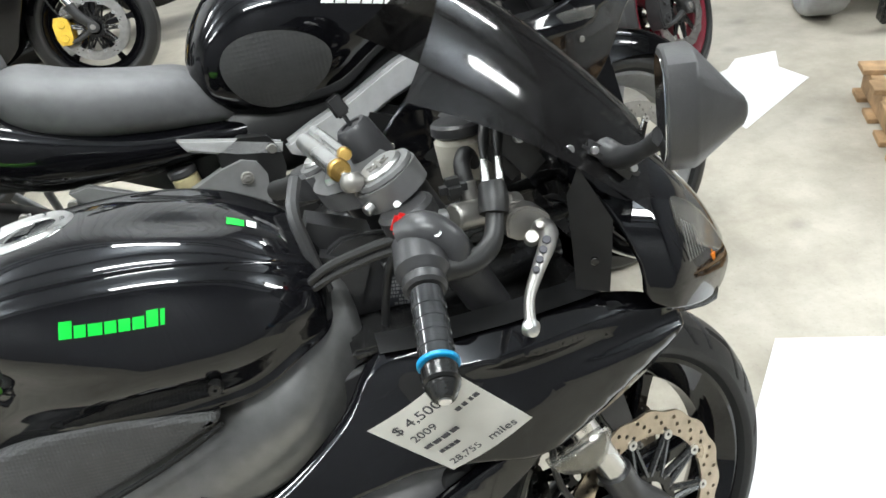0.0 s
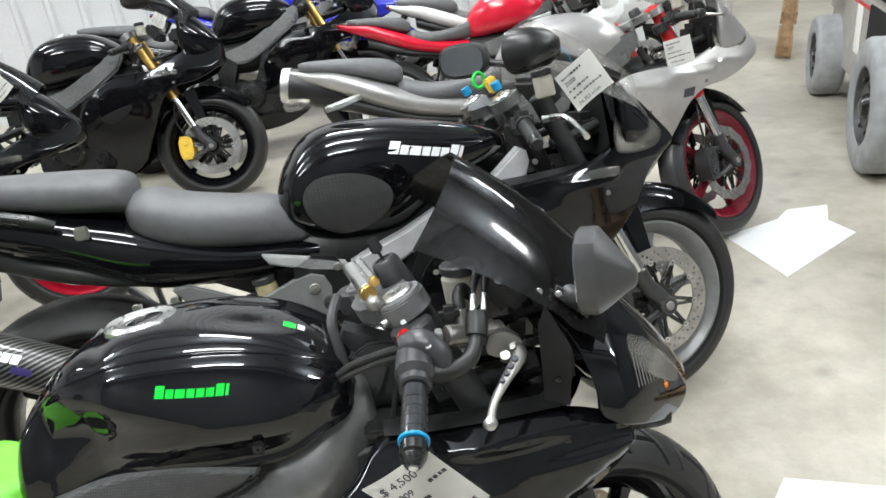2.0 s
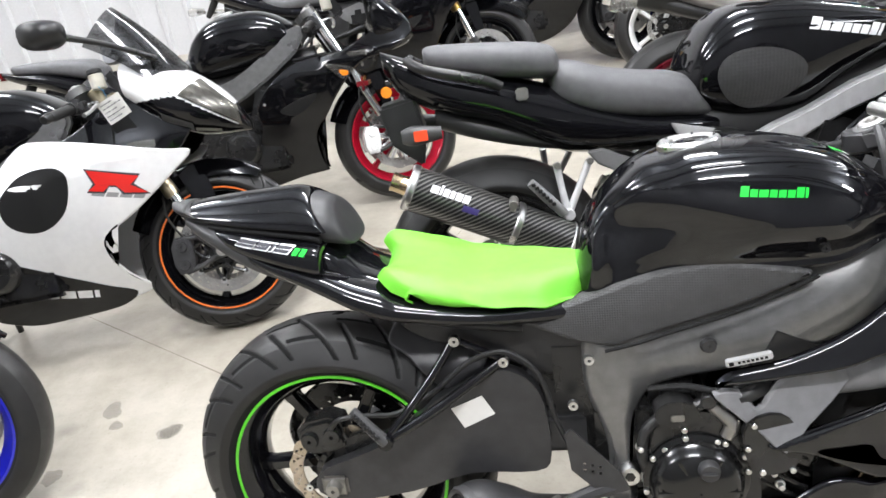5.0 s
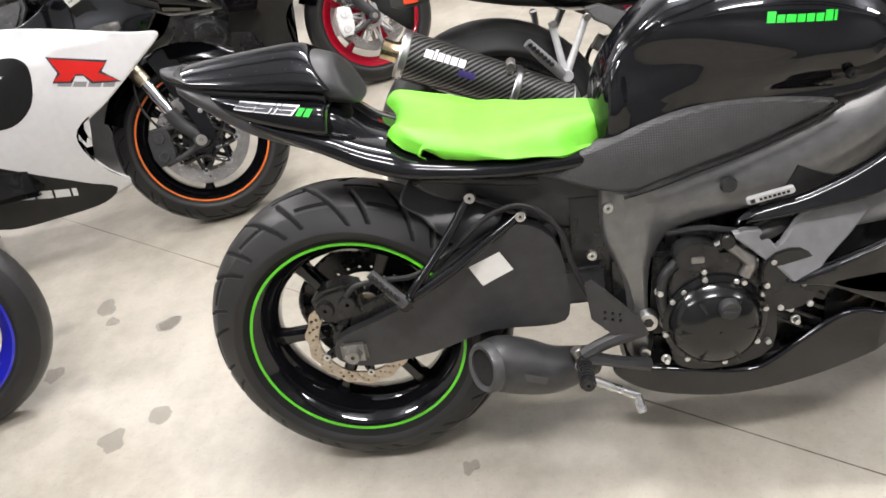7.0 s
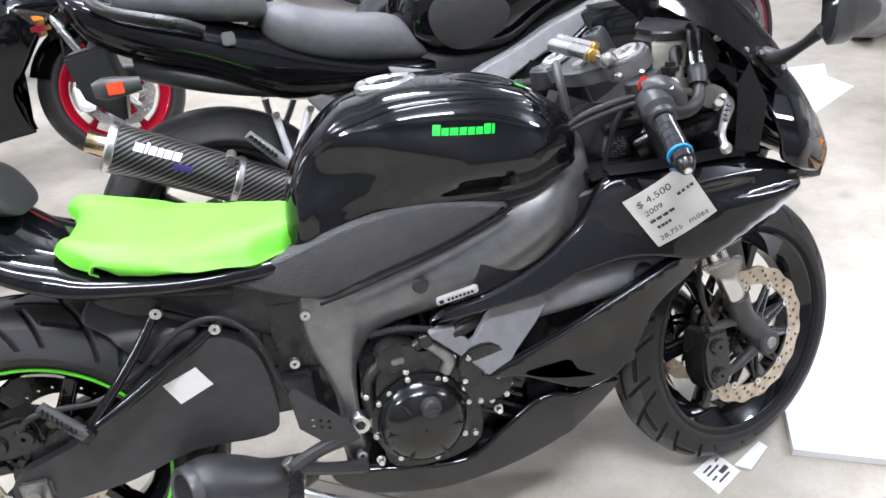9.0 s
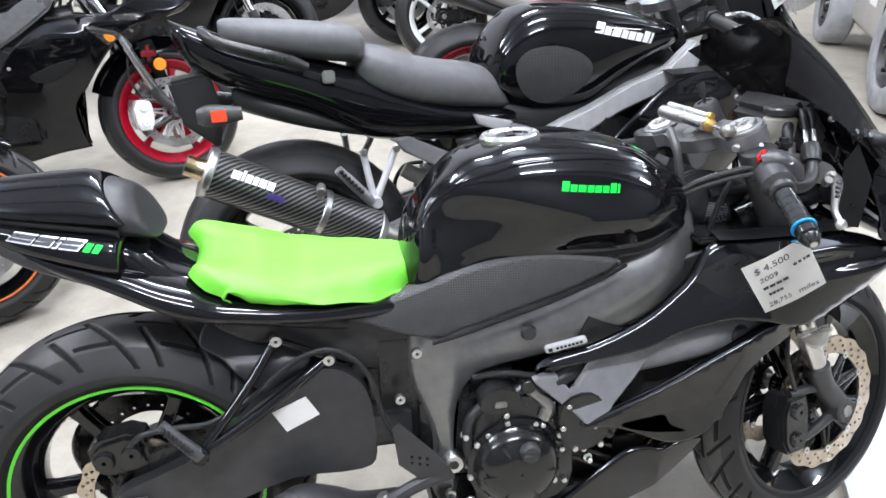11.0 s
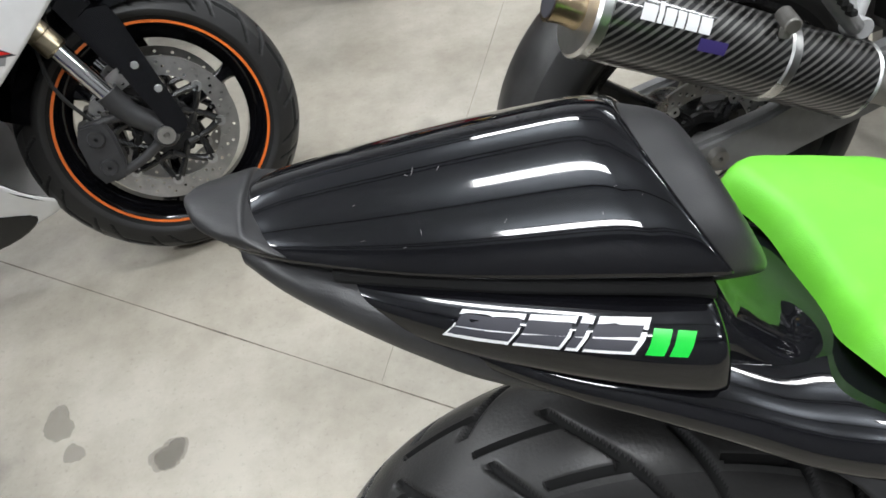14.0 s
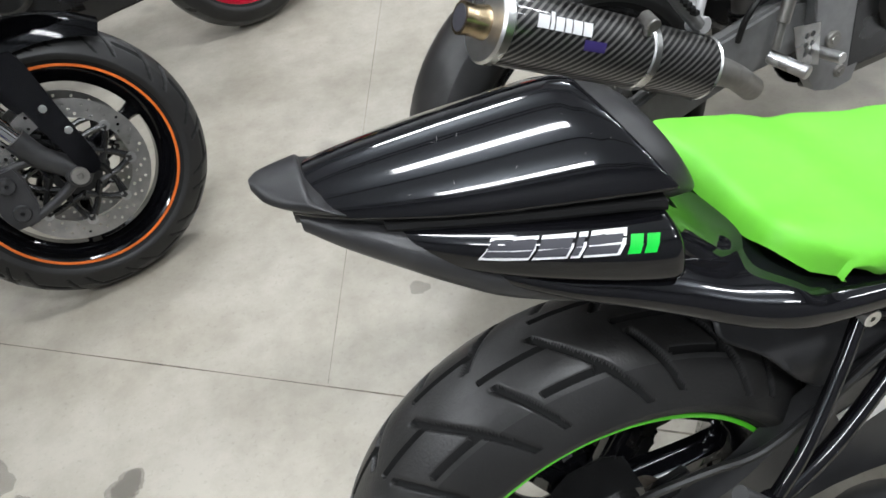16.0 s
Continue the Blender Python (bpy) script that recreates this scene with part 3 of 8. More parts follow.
def tyre_mesh(R, rim, w, seg, across, grooves):
    """A sport tyre: round crown, bulged walls and, close by, cut tread grooves."""
    prof = []
    for i in range(across + 1):
        s = -1 + 2 * i / across
        y = w * math.sin(s * 1.45) / math.sin(1.45)
        prof.append((R - 0.062 * abs(y / w) ** 2.7 * (R - rim) / 0.09, y))
    drop = prof[0][0]
    wall = [(drop - (drop - rim) * t, w * (1 - 0.24 * t ** 1.6 + 0.02 * math.sin(math.pi * t))) for t in (0.15, 0.35, 0.55, 0.75, 0.9, 1.0)]
    line = [(r, -y) for r, y in reversed(wall)] + prof + wall
    rows = []
    for i in range(seg):
        a = 2 * math.pi * i / seg
        row = []
        for r, y in line:
            if grooves and r > drop - 0.001:
                u, side = abs(y) / w, 1 if y > 0 else 0
                ph = a * grooves / (2 * math.pi) + 0.5 * side
                cut = 0.0
                d1 = (ph + 0.45 * u + 0.30 * u * u) % 1.0
                d2 = (ph + 0.5 + 0.35 * u + 0.2 * u * u) % 1.0
                wide = 0.0046 / (2 * math.pi * R / grooves)
                d1, d2 = min(d1, 1 - d1), min(d2, 1 - d2)
                if 0.02 < u < 0.93:
                    cut = max(cut, 0.006 * min(1, max(0, 1.6 - d1 / wide)))
                if 0.34 < u < 0.90:
                    cut = max(cut, 0.006 * min(1, max(0, 1.5 - d2 / wide)))
                if abs(u - 0.20) * w < 0.003 and (ph + 0.12) % 1.0 < 0.55:
                    cut = 0.006
                if abs(u - 0.60 - 0.06 * (d1 + d2)) * w < 0.0028 and (ph + 0.45 * u + 0.30 * u * u) % 1.0 < 0.5:
                    cut = 0.006
                r -= cut
            row.append((r * math.cos(a), y, r * math.sin(a)))
        rows.append(row)
    rows.append(rows[0])
    bm = grid_mesh(rows, closed=False)
    bmesh.ops.remove_doubles(bm, verts=bm.verts, dist=1e-5)
    return bm


def rim_mesh(r, w):
    prof = [(r + 0.007, -w), (r + 0.007, -w + 0.007), (r - 0.014, -w + 0.016), (r - 0.03, -w * 0.3), (r - 0.03, w * 0.3), (r - 0.014, w - 0.016),
            (r + 0.007, w - 0.007), (r + 0.007, w), (r - 0.004, w + 0.001), (r - 0.022, w - 0.014), (r - 0.038, w * 0.3), (r - 0.038, -w * 0.3),
            (r - 0.022, -w + 0.014), (r - 0.004, -w - 0.001)]
    return lathe(prof, 72)


def hub_mesh(hub):
    return lathe([(0.012, -hub), (0.036, -hub), (0.046, -hub * 0.6), (0.048, 0), (0.046, hub * 0.6), (0.036, hub), (0.012, hub)], 28)


def spoke_mesh(r):
    """One cast spoke from hub to rim."""
    rows = []
    for t in (0, 0.25, 0.6, 0.85, 1.0):
        q = 0.040 + (r - 0.034 - 0.040) * t
        half = 0.017 - 0.006 * t + 0.012 * max(0, t - 0.8) * 5 * 0.6
        dep = 0.022 - 0.004 * t
        rows.append([Vector((q, dep * v, half * u)) for u, v in ((-1, -0.6), (-0.6, -1), (0.6, -1), (1, -0.6), (1, 0.6), (0.6, 1), (-0.6, 1), (-1, 0.6))])
    return grid_mesh(rows)


def disc_mesh(R, inner, petals, rows_of_holes=3):
    """A drilled brake disc, its outer edge wavy if it has petals."""
    out = []
    n = 120 if petals else 64
    for i in range(n):
        a = 2 * math.pi * i / n
        q = R - (0.005 * (0.5 - 0.5 * math.cos(a * petals)) if petals else 0)
        out.append((q * math.cos(a), q * math.sin(a)))
    bm = bmesh.new()
    edges = []
    loops = [out, [(inner * math.cos(2 * math.pi * i / 40), inner * math.sin(2 * math.pi * i / 40)) for i in range(40)]]
    for k in range(24):
        for j in range(rows_of_holes):
            a = 2 * math.pi * (k + j / rows_of_holes) / 24
            q = inner + (R - 0.004 - inner) * (0.22 + 0.56 * j / max(1, rows_of_holes - 1))
            loops.append([(q * math.cos(a) + 0.0036 * math.cos(2 * math.pi * i / 7), q * math.sin(a) + 0.0036 * math.sin(2 * math.pi * i / 7)) for i in range(7)])
    for lp in loops:
        vs = [bm.verts.new((x, -0.0025, z)) for x, z in lp]
        edges += [bm.edges.new((vs[i], vs[(i + 1) % len(vs)])) for i in range(len(vs))]
    bmesh.ops.triangle_fill(bm, edges=edges, use_beauty=True)
    g = bmesh.ops.extrude_face_region(bm, geom=list(bm.faces))
    for v in g["geom"]:
        if isinstance(v, bmesh.types.BMVert):
            v.co.y = 0.0025
    return bm


def arm_mesh(r0, r1):
    """One forked arm of the carrier between hub and disc."""
    return tube([(r0 * math.cos(0.24), 0, -r0 * math.sin(0.24)), (r1 - 0.004, 0, -0.003), (r1, 0, 0), (r1 - 0.004, 0, 0.003), (r0 * math.cos(0.24), 0, r0 * math.sin(0.24))], 0.0055, n=6, k=2)


def web_mesh(r0, r1):
    """One broad arm of a compact carrier: two flared struts that meet at a bolt, with a bolt eye at the root."""
    q = (r0 + r1) / 2 + 0.004
    return merged(tube([(r0 * 0.93, 0, -0.036), (q, 0, -0.020), (r1, 0, 0)], [0.009, 0.007, 0.010], n=8, k=3),
                  tube([(r0 * 0.93, 0, 0.036), (q, 0, 0.020), (r1, 0, 0)], [0.009, 0.007, 0.010], n=8, k=3),
                  rod((r0 + 0.014, -0.006, 0), (r0 + 0.014, 0.006, 0), 0.012, n=12))


def wheel(parent, name, at, R, w, rim, rim_mat, stripe=None, spokes=5, split=False, discs=(), disc_r=0.15, disc_mat=None, petals=0,
          fine=False, m=None, spin=0.0, label="", carrier=None, web=False):
    """A wheel: the cast rim, with tyre, stripe, discs and axle under it."""
    mm = (m or Matrix()) @ Matrix.Translation(at) @ Matrix.Rotation(radians(spin), 4, "Y")
    wheel_ob = shared(name, ("rim", rim, w, spokes, split, rim_mat.name), lambda: rim_mesh(rim, w * 0.80), rim_mat, parent, label, mm)
    shared("hub", ("hub", w, rim_mat.name), lambda: hub_mesh(w * 0.75), rim_mat, wheel_ob)
    for k in range(spokes):
        shared("spoke", ("spoke", rim, rim_mat.name), lambda: spoke_mesh(rim), rim_mat, wheel_ob, "", Matrix.Rotation(-2 * math.pi * (k + 0.25) / spokes, 4, "Y"))
    seg, across, grooves = (960, 104, 13) if fine else (64, 12, 0)
    known = ("tyre", R, rim, w, fine) in MESHES
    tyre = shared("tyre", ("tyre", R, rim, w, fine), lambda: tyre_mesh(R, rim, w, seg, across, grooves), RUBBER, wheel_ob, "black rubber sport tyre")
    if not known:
        # the ground-off crown is paler than the walls; groove shade is painted near-black by depth
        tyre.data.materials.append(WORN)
        tyre.data.materials.append(GROOVE_SHADE)
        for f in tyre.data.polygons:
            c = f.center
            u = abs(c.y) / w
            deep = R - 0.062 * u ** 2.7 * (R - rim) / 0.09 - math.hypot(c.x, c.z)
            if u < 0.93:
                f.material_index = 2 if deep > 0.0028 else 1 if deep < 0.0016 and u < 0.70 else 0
    if stripe:
        for s in (-1, 1):
            y = s * (w * 0.80 + 0.0012)
            part("rim_stripe", lathe([(rim - 0.0035, y - 0.001), (rim + 0.0025, y - 0.001), (rim + 0.0025, y + 0.001), (rim - 0.0035, y + 0.001)], 96), stripe, wheel_ob)
    for y in discs:
        d = shared("brake_disc", ("disc", disc_r, petals, disc_mat.name), lambda: disc_mesh(disc_r, disc_r * 0.74, petals), disc_mat, wheel_ob, "", Matrix.Translation((0, y, 0)))
        arms = 8 if web else 10 if disc_r > 0.13 else 5
        shared("carrier", ("carrier", (carrier or DARK).name), lambda: lathe([(0.036, -0.004), (0.053, -0.004), (0.053, 0.004), (0.036, 0.004)], 32), carrier or DARK, wheel_ob, "", Matrix.Translation((0, y, 0)))
        for k in range(arms):
            a = 2 * math.pi * k / arms
            shared("carrier_arm", ("arm", disc_r, (carrier or DARK).name, web), lambda: web_mesh(0.044, disc_r * 0.74) if web else arm_mesh(0.045, disc_r * 0.74), carrier or DARK, wheel_ob, "", Matrix.Translation((0, y, 0)) @ Matrix.Rotation(-a, 4, "Y"))
            shared("rivet", ("rivet", web), lambda: lathe([(0.004, -0.008), (0.0115, -0.008), (0.0115, 0.008), (0.004, 0.008)], 14) if web else lathe([(0.003, -0.006), (0.008, -0.006), (0.008, 0.006), (0.003, 0.006)], 10), ALU, wheel_ob, "",
                   Matrix.Translation((disc_r * 0.74 * math.cos(a), y, disc_r * 0.74 * math.sin(a))))
    part("axle", lathe([(0.004, -w - 0.045), (0.014, -w - 0.045), (0.016, -w - 0.035), (0.016, w + 0.035), (0.014, w + 0.045), (0.004, w + 0.045)], 12), CASTALU, wheel_ob)
    return wheel_ob


def caliper(parent, at, ang, r, y, mat, m=None, big=True, label=""):
    """A brake caliper over the disc edge, with pistons, bridge and hose fitting."""
    h = 0.064 if big else 0.048
    out = [(-0.030, -h), (0.022, -h), (0.036, -h * 0.5), (0.034, h * 0.5), (0.020, h), (-0.028, h), (-0.038, h * 0.45), (-0.038, -h * 0.45)]
    c, s = math.cos(ang), math.sin(ang)
    pts = [(at[0] + (r + a) * c - b * s, at[2] + (r + a) * s + b * c) for a, b in out]
    ob = part("brake_caliper", plate(pts, y - 0.032, y + 0.030, 0.008), mat, parent, label, m)
    for b in (-h * 0.5, h * 0.5):
        p = (at[0] + (r - 0.002) * c - b * s, 0, at[2] + (r - 0.002) * s + b * c)
        part("piston_cap", lathe([(0.004, y - 0.040), (0.016, y - 0.040), (0.019, y - 0.031), (0.004, y - 0.031)], 16, (p[0], 0, p[2])), mat, ob)
    return ob


def fork(parent, m, outer, lower, s, slider=None, low=0.30):
    """One upside-down fork leg: outer tube, bright slider and axle clamp."""
    a = Vector((1.378, s * 0.103, 0.300))
    leg = part("fork_tube", merged(rod(a + RAKE * low, a + RAKE * (low + 0.04), 0.0265), rod(a + RAKE * (low + 0.035), a + RAKE * 0.670, 0.0255)), outer, parent, "", m)
    part("fork_slider", rod(a + RAKE * 0.10, a + RAKE * (low + 0.01), 0.0205), slider or CHROME, leg)
    part("axle_clamp", merged(tube([a + RAKE * 0.125, a + RAKE * 0.07, a + Vector((0.012, 0, 0.02)), a + Vector((0.020, 0, -0.004))], [0.0255, 0.024, 0.024, 0.026], n=18), rod(a + Vector((0.022, -0.024, 0)), a + Vector((0.022, 0.024, 0)), 0.027, n=24)), lower, leg)
    part("caliper_bracket", merged(tube([(a.x - 0.01, s * 0.100, a.z + 0.05), (a.x - 0.06, s * 0.098, a.z + 0.062), (a.x - 0.12, s * 0.094, a.z + 0.060)], [0.013, 0.010, 0.011], n=10), tube([(a.x + 0.005, s * 0.100, a.z - 0.015), (a.x - 0.05, s * 0.098, a.z - 0.040), (a.x - 0.115, s * 0.094, a.z - 0.055)], [0.012, 0.010, 0.011], n=10)), lower, leg)
    part("axle_bolt", rod((a.x + 0.022, s * 0.120, a.z), (a.x + 0.022, s * 0.130, a.z), 0.013, n=16), CASTALU, leg)
    return leg


def fender(parent, m, mat, R=0.318, w=0.066, a0=40, span=118):
    rows = []
    for i in range(17):
        a = radians(a0 + span * i / 16)
        grow = 0.55 + 0.45 * math.sin(math.pi * min(1, i / 8) / 2)
        row = []
        for j in range(11):
            u = -1 + 2 * j / 10
            r = R + 0.010 - 0.070 * abs(u) ** 2.4 * grow
            row.append((1.40 + r * math.cos(a), w * u * (0.75 + 0.25 * grow) * 1.05, 0.30 + r * math.sin(a)))
        rows.append(row)
    bm = grid_mesh(rows, closed=False)
    bmesh.ops.solidify(bm, geom=bm.faces[:], thickness=0.004)
    f = part("front_fender", bm, mat, parent, "", m)
    for s in (-1, 1):
        o = [(1.30, 0.60), (1.365, 0.615), (1.385, 0.52), (1.410, 0.40), (1.385, 0.39), (1.345, 0.47)]
        part("fender_stay", plate(o, s * 0.066 - 0.006, s * 0.066 + 0.006, 0.004), mat, f)
    return f


def flank(x, z):
    """Half width of a full side fairing, with a crest line from the nose down to the knee."""
    crest = 0.655 + 0.16 * (x - 1.0)
    d = z - crest
    w = 0.232 - ridge(d, 0.36, 0.5, 0.10, 0.62) + 0.004 * math.exp(-(d / 0.014) ** 2)
    w -= 0.62 * max(0.0, x - 1.12) ** 1.6
    w -= 0.16 * max(0.0, 0.92 - x)
    return max(0.02, w)


def screen(parent, mat, rear=(1.21, 1.10), front=(1.42, 0.96), hw=(0.135, 0.165), label="", sag=0.13, peak=2.2, tilt=0.0):
    """A bubble windscreen, thin and open to the rider."""
    rows = []
    for i in range(17):
        u = i / 16
        row = []
        for j in range(25):
            v = -1 + 2 * j / 24
            y = v * (hw[0] + (hw[1] - hw[0]) * u)
            x = rear[0] + (front[0] - rear[0]) * u - (0.088 * (1 - u) + 0.05 * u) * abs(v) ** min(2.0, peak + 0.1)
            z = rear[1] + (front[1] - rear[1]) * u - (sag * (1 - u) + 0.085 * u) * math.hypot(v, 0.14 if peak < 2 else 0) ** peak + 0.016 * math.sin(math.pi * u) + tilt * y * (1 - u)
            row.append((x, y, z))
        rows.append(row)
    bm = grid_mesh(rows, closed=False)
    bmesh.ops.solidify(bm, geom=bm.faces[:], thickness=0.003)
    return part("windscreen", bm, mat, parent, label)


def headlights(parent, mat, x=1.40, z=0.80):
    """Two raked clear lenses with bright bowls behind them."""
    for s in (-1, 1):
        o = [(x - 0.09, z - 0.045), (x + 0.03, z - 0.055), (x + 0.075, z - 0.02), (x + 0.02, z + 0.035), (x - 0.06, z + 0.045)]
        lens = part("headlight", shell(o, lambda a, b: flank(a, b) + 0.004, 0.006, s, 0.02, lip=0.004), mat, parent, "clear raked headlight lens")
        part("bowl", lathe([(0.006, -0.01), (0.022, 0.0), (0.030, 0.018), (0.026, 0.018), (0.006, -0.004)], 16, (x - 0.01, s * 0.085, z)), BOWL, lens)
        part("lamp_bowl", shell([(a * 0.9 + 0.1 * x, b * 0.9 + 0.1 * z) for a, b in o], lambda a, b: flank(a, b) + 0.0005, 0.005, s, 0.02), BOWL, lens)


def bars(parent, m, clamp=CHAR, grip=HOSE, reservoir=True, ring_mat=None, cap=MATTE, lever=ALU, fork_cap=ALU):
    """Clip-on bars, grips, levers, switches and the top clamp."""
    half = [(-0.030, 0.128), (-0.004, 0.142), (0.028, 0.130), (0.037, 0.103), (0.027, 0.072), (0.034, 0.035)]
    rear = [(0.034, -0.035), (0.027, -0.072), (0.037, -0.103), (0.028, -0.130), (-0.004, -0.142), (-0.030, -0.128), (-0.040, -0.100), (-0.030, -0.065), (-0.050, -0.028), (-0.050, 0.028), (-0.030, 0.065), (-0.040, 0.100)]
    axes = Matrix(((RAKE.z, RAKE.x, 0), (0, 0, -1), (-RAKE.x, RAKE.z, 0))).to_4x4()
    top = part("top_clamp", plate(half + rear, -0.014, 0.012, 0.006, 3), clamp, parent, "", m @ Matrix.Translation((1.085, 0, 0.910)) @ axes)
    for s in (-1, 1):
        part("fork_cap", lathe([(0.001, 0.026), (0.008, 0.026), (0.009, 0.020), (0.022, 0.020), (0.026, 0.016), (0.026, 0.010), (0.001, 0.010)], 28, (0, 0, s * 0.103)), fork_cap, top)
    part("ignition", lathe([(0.001, 0.040), (0.018, 0.040), (0.022, 0.034), (0.024, 0.010), (0.024, -0.03), (0.001, -0.03)], 24, (0.030, 0, 0)), MATTE, top)
    for s in (-1, 1):
        a, b = Vector((1.105, s * 0.125, 0.872)), Vector((1.045, s * 0.325, 0.822))
        bar = part("handlebar", merged(rod(Vector((1.112, s * 0.103, 0.850)) - RAKE * 0.02, Vector((1.112, s * 0.103, 0.850)) + RAKE * 0.018, 0.031), rod(a, b, 0.0115)), MATTE, parent, "", m)
        d = (b - a).normalized()
        part("grip", merged(rod(a + d * 0.085, b, 0.0165), rod(a + d * 0.083, a + d * 0.092, 0.022)), grip, bar)
        part("bar_end", rod(b + d * 0.002, b + d * 0.03, 0.0175, 0.014), DARK, bar)
        part("switch_housing", box((0.05, 0.048, 0.05), a + d * 0.055, 0.012), MATTE, bar)
        l0 = a + d * 0.07 + Vector((0.05, 0, 0.0))
        part("lever", tube([l0, l0 + Vector((0.035, s * 0.04, 0)), l0 + Vector((0.03, s * 0.12, -0.03)), l0 + Vector((0.018, s * 0.165, -0.045))], [0.009, 0.007, 0.0055, 0.007], n=8), lever, bar)
    if reservoir:
        r = part("brake_reservoir", rod((1.17, -0.155, 0.905), (1.165, -0.155, 0.955), 0.024), RESERVOIR, parent, "translucent fluid pot", m)
        part("reservoir_cap", rod((1.165, -0.155, 0.956), (1.163, -0.155, 0.972), 0.026), cap, r)
    return top


def mirror(parent, s, root_at, at, mat=DARK, size=1.0):
    """A stalk mirror: housing with rounded edges, glass on its rear face."""
    st = part("mirror", tube([root_at, (Vector(root_at) + Vector(at)) / 2 + Vector((0, 0, 0.01)), at], [0.012, 0.009, 0.012], n=10), mat, parent)
    rows = []
    for x, q in ((-0.035, 0.86), (-0.030, 1.0), (0.0, 0.96), (0.03, 0.78), (0.055, 0.45), (0.062, 0.2)):
        rows.append([(at[0] + x, at[1] + s * 0.045 + size * 0.068 * q * math.copysign(abs(math.cos(t)) ** 0.7, math.cos(t)), at[2] + 0.01 + size * 0.044 * q * math.copysign(abs(math.sin(t)) ** 0.7, math.sin(t)))
                     for t in [2 * math.pi * i / 20 for i in range(20)]])
    turn = Matrix.Translation(at) @ Matrix.Rotation(radians(s * 48), 4, "Z") @ Matrix.Translation(-Vector(at))
    part("mirror_housing", grid_mesh(rows), mat, st, "", turn)
    g = [(at[0] - 0.0362, at[1] + s * 0.045 + size * 0.060 * math.copysign(abs(math.cos(t)) ** 0.7, math.cos(t)), at[2] + 0.01 + size * 0.036 * math.copysign(abs(math.sin(t)) ** 0.7, math.sin(t))) for t in [2 * math.pi * i / 20 for i in range(20)]]
    part("mirror_glass", grid_mesh([g, [(x - 0.001, y, z) for x, y, z in g]]), MIRROR, st, "", turn)


def swingarm(parent, mat, w=0.105):
    o = [(-0.045, 0.335), (-0.045, 0.285), (0.10, 0.265), (0.30, 0.315), (0.50, 0.33), (0.52, 0.42), (0.40, 0.44), (0.25, 0.41), (0.08, 0.355)]
    part("swingarm", merged(plate(o, -w - 0.018, -w + 0.018, 0.008), plate(o, w - 0.018, w + 0.018, 0.008), box((0.10, 2 * w, 0.07), (0.44, 0, 0.385), 0.01)), mat, parent)


def engine(parent, mat):
    e = part("engine", merged(box((0.36, 0.30, 0.22), (0.72, 0, 0.36), 0.02), box((0.20, 0.30, 0.24), (0.86, 0, 0.50), 0.02, Matrix.Rotation(radians(24), 4, "Y"))), mat, parent)
    for s in (-1, 1):
        part("crank_cover", lathe([(0.004, s * 0.195), (0.06, s * 0.19), (0.078, s * 0.172), (0.084, s * 0.14), (0.004, s * 0.14)], 36, (0.70, 0, 0.38)), mat, e)
    return e


def price_card(label, m, size=0.125, lines=True):
    """A hand-written price card on a string; its writing is kept as plain strokes."""
    root = tagged(new("price_tag"), label=label, category="tag", group="price tags on the bikes")
    root.matrix_basis = m
    w, h = size * 1.08, size
    bm = bmesh.new()
    rows = []
    for i in range(9):
        v = i / 8
        rows.append([((u / 8 - 0.5) * w, 0.006 * math.sin(u * 0.5) * v, -v * h) for u in range(9)])
    bm = grid_mesh(rows, closed=False)
    bmesh.ops.solidify(bm, geom=bm.faces[:], thickness=0.0006)
    part("card", bm, PAPER, root)
    if lines is not True and lines:
        for k, (text, q, u, v) in enumerate(lines):
            writing(text, h * q, Matrix.Translation((w * u, -0.0030, -h * v)) @ Matrix.Rotation(radians(90), 4, "X"), INK, root)
    if lines:
        rng = random.Random(label)
        for k in ((0, 1, 2, 3, 4) if lines is True else (0, 2, 3)):
            x = -0.42 * w
            z = -h * (0.16 + 0.17 * k)
            while x < w * (0.1 + 0.3 * (k % 2)):
                l = w * rng.uniform(0.03, 0.07)
                part("ink_stroke", box((l, 0.0006, h * rng.uniform(0.025, 0.055)), (x + l / 2, -0.0016 - 0.0004 + 0.006 * math.sin((x / w + 0.5) * 4) * -z / h, z), 0), INK, root)
                x += l * rng.uniform(1.2, 1.9)
    part("string", tube([(0, 0, 0), (0.004, 0, 0.02), (0.0, 0.002, 0.045)], 0.0009, n=5), BLUERING, root)
    return root


